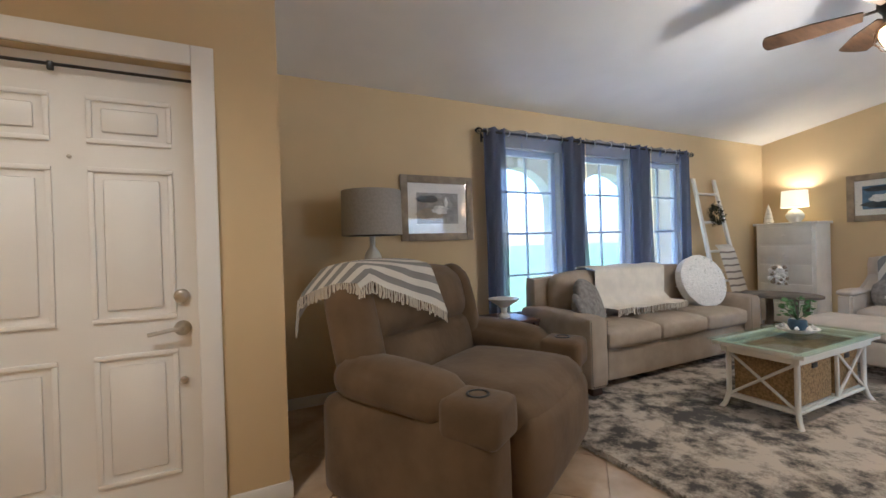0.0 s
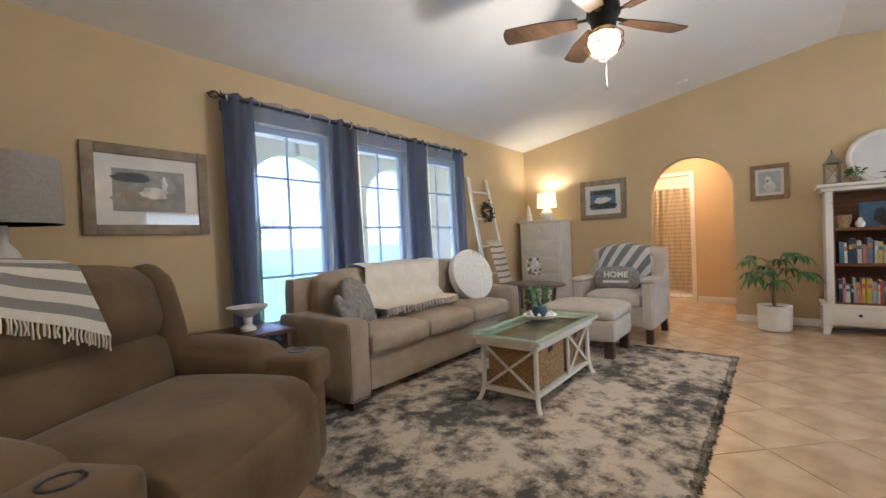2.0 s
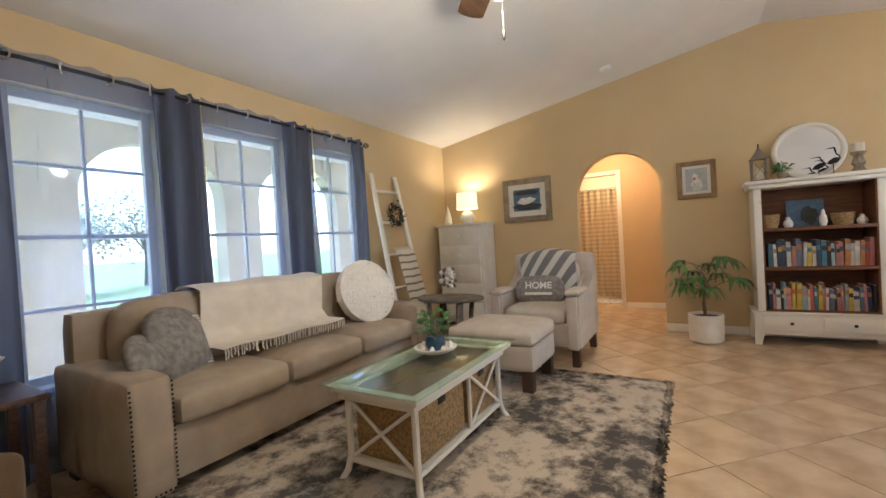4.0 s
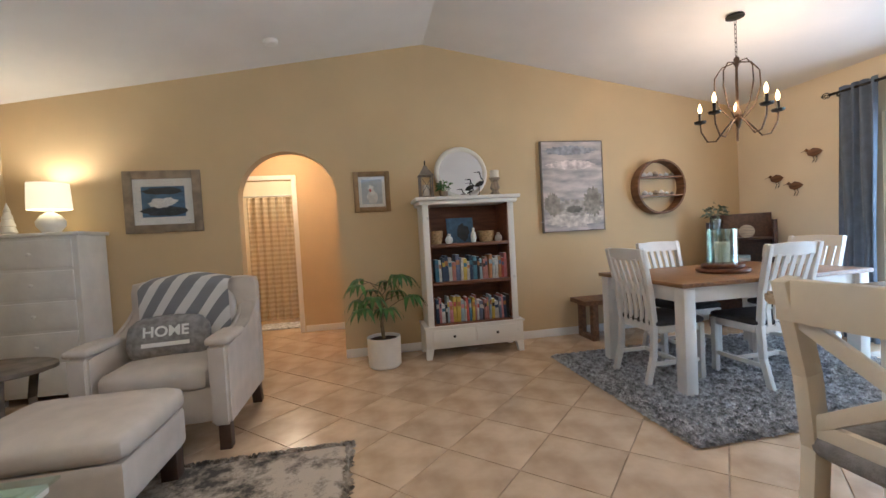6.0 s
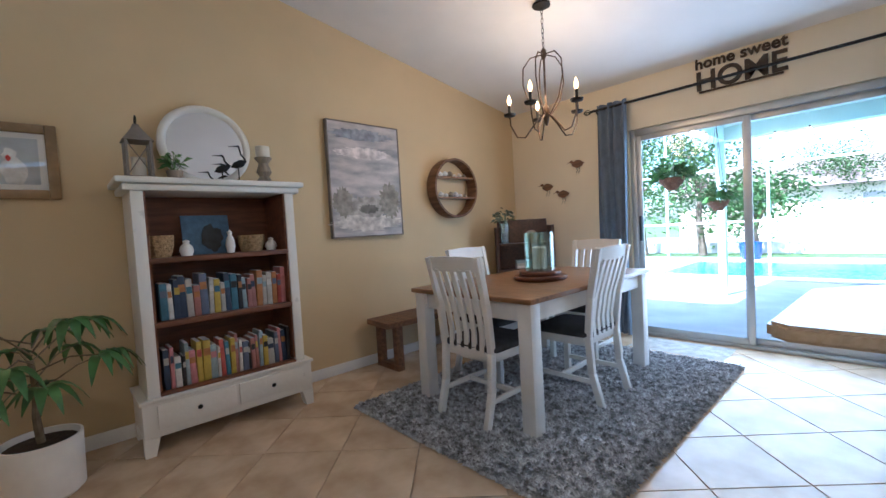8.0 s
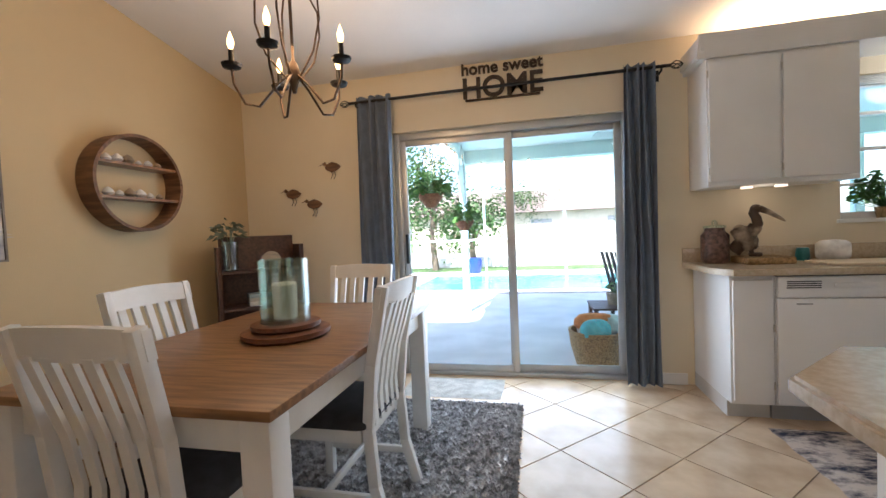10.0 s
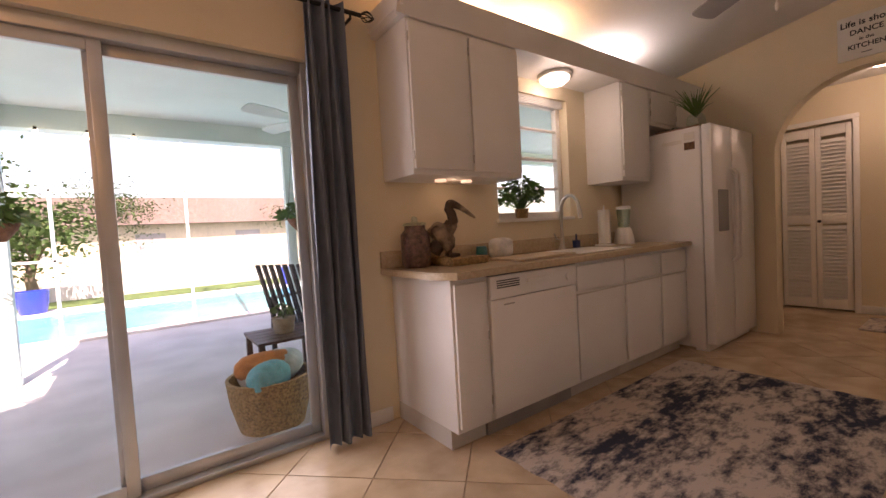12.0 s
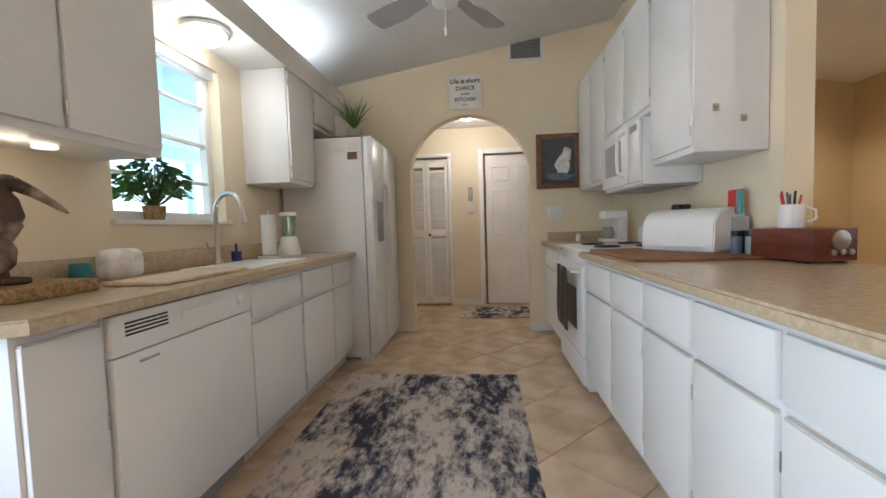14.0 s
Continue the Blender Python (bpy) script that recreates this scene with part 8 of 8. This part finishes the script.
for x in (-5, -1.2, 1.3, 3.78, 6.15, 8.6, 11, 13):
    post(x, -13.3, 4.2, 0.03)
# bulbs strung along the patio beam
for k in range(9):
    sb = thing("string_bulb", "small lit bulb hanging on the patio beam", "bulb", pose(5.62, -4.6 - 0.26 * k, 2.22) if k < 6 else pose(5.4 - 0.35 * (k - 6), -6.82, 2.22), "patio string lights")
    bm = bmesh.new()
    lathe(bm, [(0.012, 0.02), (0.012, -0.01)], 8)
    part("socket", bm, M_IRON, sb)
    bm = bmesh.new()
    lathe(bm, [(0.01, -0.01), (0.024, -0.035), (0.02, -0.06), (0.001, -0.07)], 10)
    part("glass_bulb", bm, M_SPOT, sb)
fan(pose(3.45, -5.5, 2.16), M_AQUA, M_PLASTIC, 0.26, 0.55, 4, 20, False, "white patio ceiling fan at rest")
pc = thing("patio_chair", "dark slatted patio armchair beside the side table", "chair", pose(3.42, -5.75, -0.05, 0, 0, -60))
for x in (-0.27, 0.27):
    for y, z1 in ((-0.25, 0.40), (0.25, 0.62)):
        bm = bmesh.new()
        bar(bm, (x, y, 0), (x, y * 0.9, z1), 0.035, 0.035, (0, 1, 0))
        part("leg", bm, M_IRON, pc)
    bm = bmesh.new()
    bar(bm, (x, -0.3, 0.62), (x, 0.27, 0.62), 0.05, 0.025)
    part("armrest", bm, M_IRON, pc)
part("seat", B(-0.27, -0.27, 0.38, 0.27, 0.25, 0.41, bev=0.006), M_IRON, pc)
for k in range(7):
    bm = bmesh.new()
    bar(bm, (-0.24 + 0.08 * k, 0.24, 0.40), (-0.24 + 0.08 * k, 0.40, 0.95), 0.05, 0.016, (0, 1, 0))
    part("back_slat", bm, M_IRON, pc)
for z in (0.95, 2.4, 4.2):
    solid("screen_rail", B(-5, -13.33, z - 0.025, 13, -13.27, z + 0.025), M_TRIM, "white rail of the pool cage", "rail", group="pool cage rails")
for x in (-1.2, 1.3, 3.78):
    bm = bmesh.new()
    tube(bm, [(x, -13.3, 4.2), (x, -11.5, 5.2), (x, -9.0, 5.2), (x, -7.06, 2.46)], 0.035, 6)
    solid("cage_rafter", bm, M_TRIM, "white bent rafter of the pool cage", "rafter", group="pool cage rafters")
solid("seawall", B(-16, -17.2, -0.3, 16, -16.9, 0.18, bev=0.02), M_CONC, "low pale concrete seawall beyond the pool cage", "wall", "structure")
solid("canal_water", B(-60, -30, -0.19, 60, -17.2, -0.17), material("canal", (0.10, 0.13, 0.13), 0.12, vary=0.2, scale=0.6, bump=0.3, bump_scale=3), "grey canal water beyond the seawall", "water", "structure")
nh = thing("neighbour_house", "low pale house with a brown roof across the canal", "house", pose(4.5, -34, -0.2))
part("wall", B(-9, -4, 0, 9, 4, 2.7), M_STUCCO, nh)
bm = bmesh.new()
prism(bm, [(-4.6, 2.6), (4.6, 2.6), (0, 4.5)], -9.6, 9.6, Matrix(((0, 0, 1, 0), (1, 0, 0, 0), (0, 1, 0, 0), (0, 0, 0, 1))))
part("roof", bm, material("brown_shingle", (0.16, 0.12, 0.10), 0.9, vary=0.3, scale=8), nh)
for x in (-6, -1, 4):
    part("window", B(x, 3.99, 1.0, x + 1.4, 4.03, 2.1), M_GREYPL, nh)


def tree(x, y, h, r, seed, base=-0.2):
    t = thing("tree", "leafy green garden tree", "tree", pose(x, y, base), "garden trees")
    q = random.Random(seed)
    bm = bmesh.new()
    tube(bm, [(0, 0, 0), (0.1, 0.05, h * 0.3), (-0.05, 0, h * 0.6)], 0.14, 8, r2=0.07)
    limbs = []
    for k in range(7):
        a = k * 0.9 + q.random()
        e = Vector((r * 0.65 * math.cos(a), r * 0.65 * math.sin(a), h * q.uniform(0.38, 0.92)))
        tube(bm, [(0, 0, h * q.uniform(0.35, 0.55)), e * 0.5 + Vector((0, 0, h * 0.28)), e], 0.05, 6, r2=0.015)
        limbs.append(e)
    part("trunk", bm, M_BARK, t)
    verts, faces = [], []
    for k in range(3600 if h > 4 else 1500):
        c = q.choice(limbs) if q.random() < 0.8 else Vector((0, 0, h * 0.8))
        p = c + Vector((q.gauss(0, r * 0.27), q.gauss(0, r * 0.27), q.gauss(0, r * 0.24)))
        d = Vector((q.uniform(-1, 1), q.uniform(-1, 1), q.uniform(-0.7, 0.5))).normalized()
        s = d.orthogonal().normalized()
        L = q.uniform(0.09, 0.18)
        b = len(verts)
        verts += [p, p + d * L * 0.5 + s * L * 0.3, p + d * L, p + d * L * 0.5 - s * L * 0.3]
        faces.append((b, b + 1, b + 2, b + 3))
    me = bpy.data.meshes.new("crown")
    me.from_pydata([tuple(v) for v in verts], [], faces)
    me.materials.append(M_TREE)
    o = new("crown", me)
    o.parent = t


for i, (x, y, h, r) in enumerate(((12.5, -15.3, 5.2, 2.6), (10.3, -15.9, 5.0, 2.4), (8.4, -16.0, 4.4, 2.0), (15, -14, 5.4, 2.6), (6.9, -16.2, 2.4, 1.3), (5.6, -31, 4.6, 2.0), (-3, -31.5, 3.6, 1.8), (-7.5, -31, 3.8, 2.0), (0.5, -32, 3.4, 1.6),
                                   (2.0, 24.0, 4.5, 2.2), (5.5, 26, 5.0, 2.4), (9.0, 23, 4.2, 2.0), (12.5, 25, 4.8, 2.3))):
    tree(x, y, h, r, 50 + i)


def hanging_basket(x, y, z, seed):
    t = thing("hanging_plant", "bushy fern in a hanging basket on the patio", "plant", pose(x, y, z), "hanging plants")
    bm = bmesh.new()
    lathe(bm, [(0.05, -0.14), (0.12, -0.05), (0.14, 0), (0.12, 0), (0.001, -0.03)], 16)
    part("basket", bm, material("coir_%d" % seed, (0.2, 0.09, 0.05), 0.9, vary=0.3, scale=30, bump=0.6), t)
    for k in range(3):
        a = k * 2.1
        bm = bmesh.new()
        tube(bm, [(0.13 * math.cos(a), 0.13 * math.sin(a), 0), (0, 0, 2.42 - z)], 0.003, 4)
        part("chain", bm, M_IRON, t)
    q = random.Random(seed)
    bm = bmesh.new()
    for k in range(260):
        a, e = q.uniform(0, 6.28), q.random()
        p = Vector((0.2 * e * math.cos(a), 0.2 * e * math.sin(a), q.uniform(0, 0.2) * (1.2 - e)))
        d = Vector((math.cos(a), math.sin(a), q.uniform(-0.7, 0.6))).normalized()
        s = d.orthogonal().normalized()
        L = q.uniform(0.06, 0.11)
        bm.faces.new([bm.verts.new(v) for v in (p, p + d * L * 0.5 + s * L * 0.25, p + d * L, p + d * L * 0.5 - s * L * 0.25)])
    part("foliage", bm, M_LEAF2, t, angle=180)


hanging_basket(5.73, -4.95, 1.62, 3)
hanging_basket(5.6, -6.3, 1.36, 4)
hanging_basket(3.22, -6.6, 1.36, 5)
tb = thing("towel_basket", "round wicker basket of colourful beach towels on the patio", "basket", pose(4.12, -4.53, -0.05) @ Matrix.Scale(1.14, 4))
bm = bmesh.new()
lathe(bm, [(0.17, 0), (0.21, 0.15), (0.225, 0.28), (0.205, 0.28), (0.19, 0.15), (0.001, 0.02)], 28)
part("basket", bm, M_WICKER, tb)
for i, (c, p, s) in enumerate((((0.55, 0.22, 0.08), (0.02, 0.0, 0.33), (0.30, 0.12, 0.12)), ((0.12, 0.42, 0.46), (0.08, 0.08, 0.29), (0.22, 0.14, 0.14)), ((0.42, 0.52, 0.50), (-0.07, 0.05, 0.31), (0.2, 0.2, 0.13)), ((0.6, 0.55, 0.45), (-0.04, -0.08, 0.28), (0.22, 0.13, 0.14)))):
    bm = bmesh.new()
    rbox(bm, p, s, 0.05, 0.02, 6, pose(0, 0, 0, 0, 0, 30 * i))
    part("towel", bm, material("towel_%d" % i, c, 0.95, vary=0.15, scale=20, bump=0.6), tb)
ptb = thing("patio_table", "small dark slatted patio side table", "table", pose(3.86, -5.12, -0.05))
for k in range(5):
    part("slat", B(-0.25, -0.25 + 0.105 * k, 0.42, 0.25, -0.16 + 0.105 * k, 0.44), M_DARKWOOD, ptb)
for sx in (-1, 1):
    for sy in (-1, 1):
        part("leg", B(sx * 0.22 - 0.02, sy * 0.22 - 0.02, 0, sx * 0.22 + 0.02, sy * 0.22 + 0.02, 0.42), M_DARKWOOD, ptb)
leafy(pose(3.86, -5.12, 0.39), 40, 0.05, 0.1, 0.06, M_LEAF2, "small succulent in a round clay pot on the patio table", 0.09, 0.12, M_DRIFT, 33)
bm = bmesh.new()
lathe(bm, [(0.2, 0), (0.24, 0.2), (0.26, 0.45), (0.23, 0.45), (0.2, 0.1)], 20)
solid("blue_planter", bm, material("cobalt_glaze", (0.02, 0.05, 0.4), 0.25, vary=0.15), "tall cobalt blue planter by the pool", "planter", m=pose(1.6, -13.0, -0.05))
bm = bmesh.new()
lathe(bm, [(0.2, 0), (0.24, 0.2), (0.26, 0.45), (0.23, 0.45), (0.2, 0.1)], 20)
solid("blue_planter", bm, bpy.data.materials["cobalt_glaze"], "tall cobalt blue planter by the pool", "planter", m=pose(6.5, -13.05, -0.05))
# front porch beyond the living room windows
wall("porch_wall", Matrix.Translation((0, 5.7, 0)), 0.4, 9.0, lambda x: 2.75, M_STUCCO, "beige stucco porch wall with arched openings", [(1.6, 3.1, 0.0, 2.45, 0.8), (3.6, 5.1, 0.0, 2.45, 0.8), (5.6, 7.1, 0.0, 2.45, 0.8)], 0.25)
solid("porch_floor", B(0.4, 3.78, -0.22, 9, 6.0, -0.05), M_CONC, "concrete porch floor", "pavement", "structure")
solid("porch_ceiling", B(0.4, 4.12, 2.62, 9, 6.0, 2.74), M_TRIM, "white porch ceiling", "ceiling", "structure")
solid("house_wall", B(XE + TH, YN, -0.2, 10.6, YN + 0.1, 2.6), M_STUCCO, "beige stucco outer wall of the house", "wall", "structure")
solid("roof", B(7.5, -4.3, 2.62, 10.7, 3.8, 2.75), M_STUCCO, "roof over the hall and bathroom", "roof", "structure")

# ---------------------------------------------------------------- floor tiles
P, GAP = 0.4275, 0.006
ux, uy = Vector((math.sqrt(0.5), math.sqrt(0.5))), Vector((-math.sqrt(0.5), math.sqrt(0.5)))
ORG = Vector((4.55, -3.465))


def clip(poly, ax, lim, keep_less):
    out = []
    for a, b in zip(poly, poly[1:] + poly[:1]):
        ia, ib = (a[ax] <= lim) == keep_less, (b[ax] <= lim) == keep_less
        if ia:
            out.append(a)
        if ia != ib:
            t = (lim - a[ax]) / (b[ax] - a[ax])
            out.append(a + (b - a) * t)
    return out


floor_ob = bpy.data.objects["floor"]
h = P / 2 - GAP / 2
full = mesh_of("tile", B(-h, -h, -0.008, h, h, 0.0, bev=0.0015), M_TILE, False)
rest_v, rest_f = [], []
count = 0
cells = []
for i in range(-30, 31):
    for j in range(-30, 31):
        c = ORG + ux * (P * (i + 0.5)) + uy * (P * (j + 0.5))
        if -1.5 < c.x < 10.5 and -4.1 < c.y < 3.8:
            cells.append((c, i, j))
cells.sort(key=lambda q2: (q2[0] - Vector((4.6, -0.9))).length)
for c, i, j in cells:
    quad = [c + ux * (h * a) + uy * (h * b) for a, b in ((-1, -1), (1, -1), (1, 1), (-1, 1))]
    inside = all(-1.45 < p.x < 10.4 and -3.99 < p.y < 3.68 for p in quad)
    near = count < 300
    if inside and near:
        o = new("tile", full)
        o.parent = floor_ob
        o.matrix_basis = pose(c.x, c.y, 0, 0, 0, 45)
        count += 1
    else:
        poly = quad
        for ax, lim, less in ((0, -1.45, False), (0, 10.4, True), (1, -3.99, False), (1, 3.68, True)):
            poly = clip(poly, ax, lim, less) if poly else poly
        if len(poly) < 3:
            continue
        b = len(rest_v)
        n = len(poly)
        rest_v += [(p.x, p.y, 0.0) for p in poly] + [(p.x, p.y, -0.008) for p in poly]
        rest_f.append(tuple(range(b, b + n)))
        rest_f += [(b + k, b + n + k, b + n + (k + 1) % n, b + (k + 1) % n) for k in range(n)]
me = bpy.data.meshes.new("tiles_rest")
me.from_pydata(rest_v, [], rest_f)
me.materials.append(M_TILE)
o = new("tiling", me)
o.parent = floor_ob
tagged(o, kind="stuff")
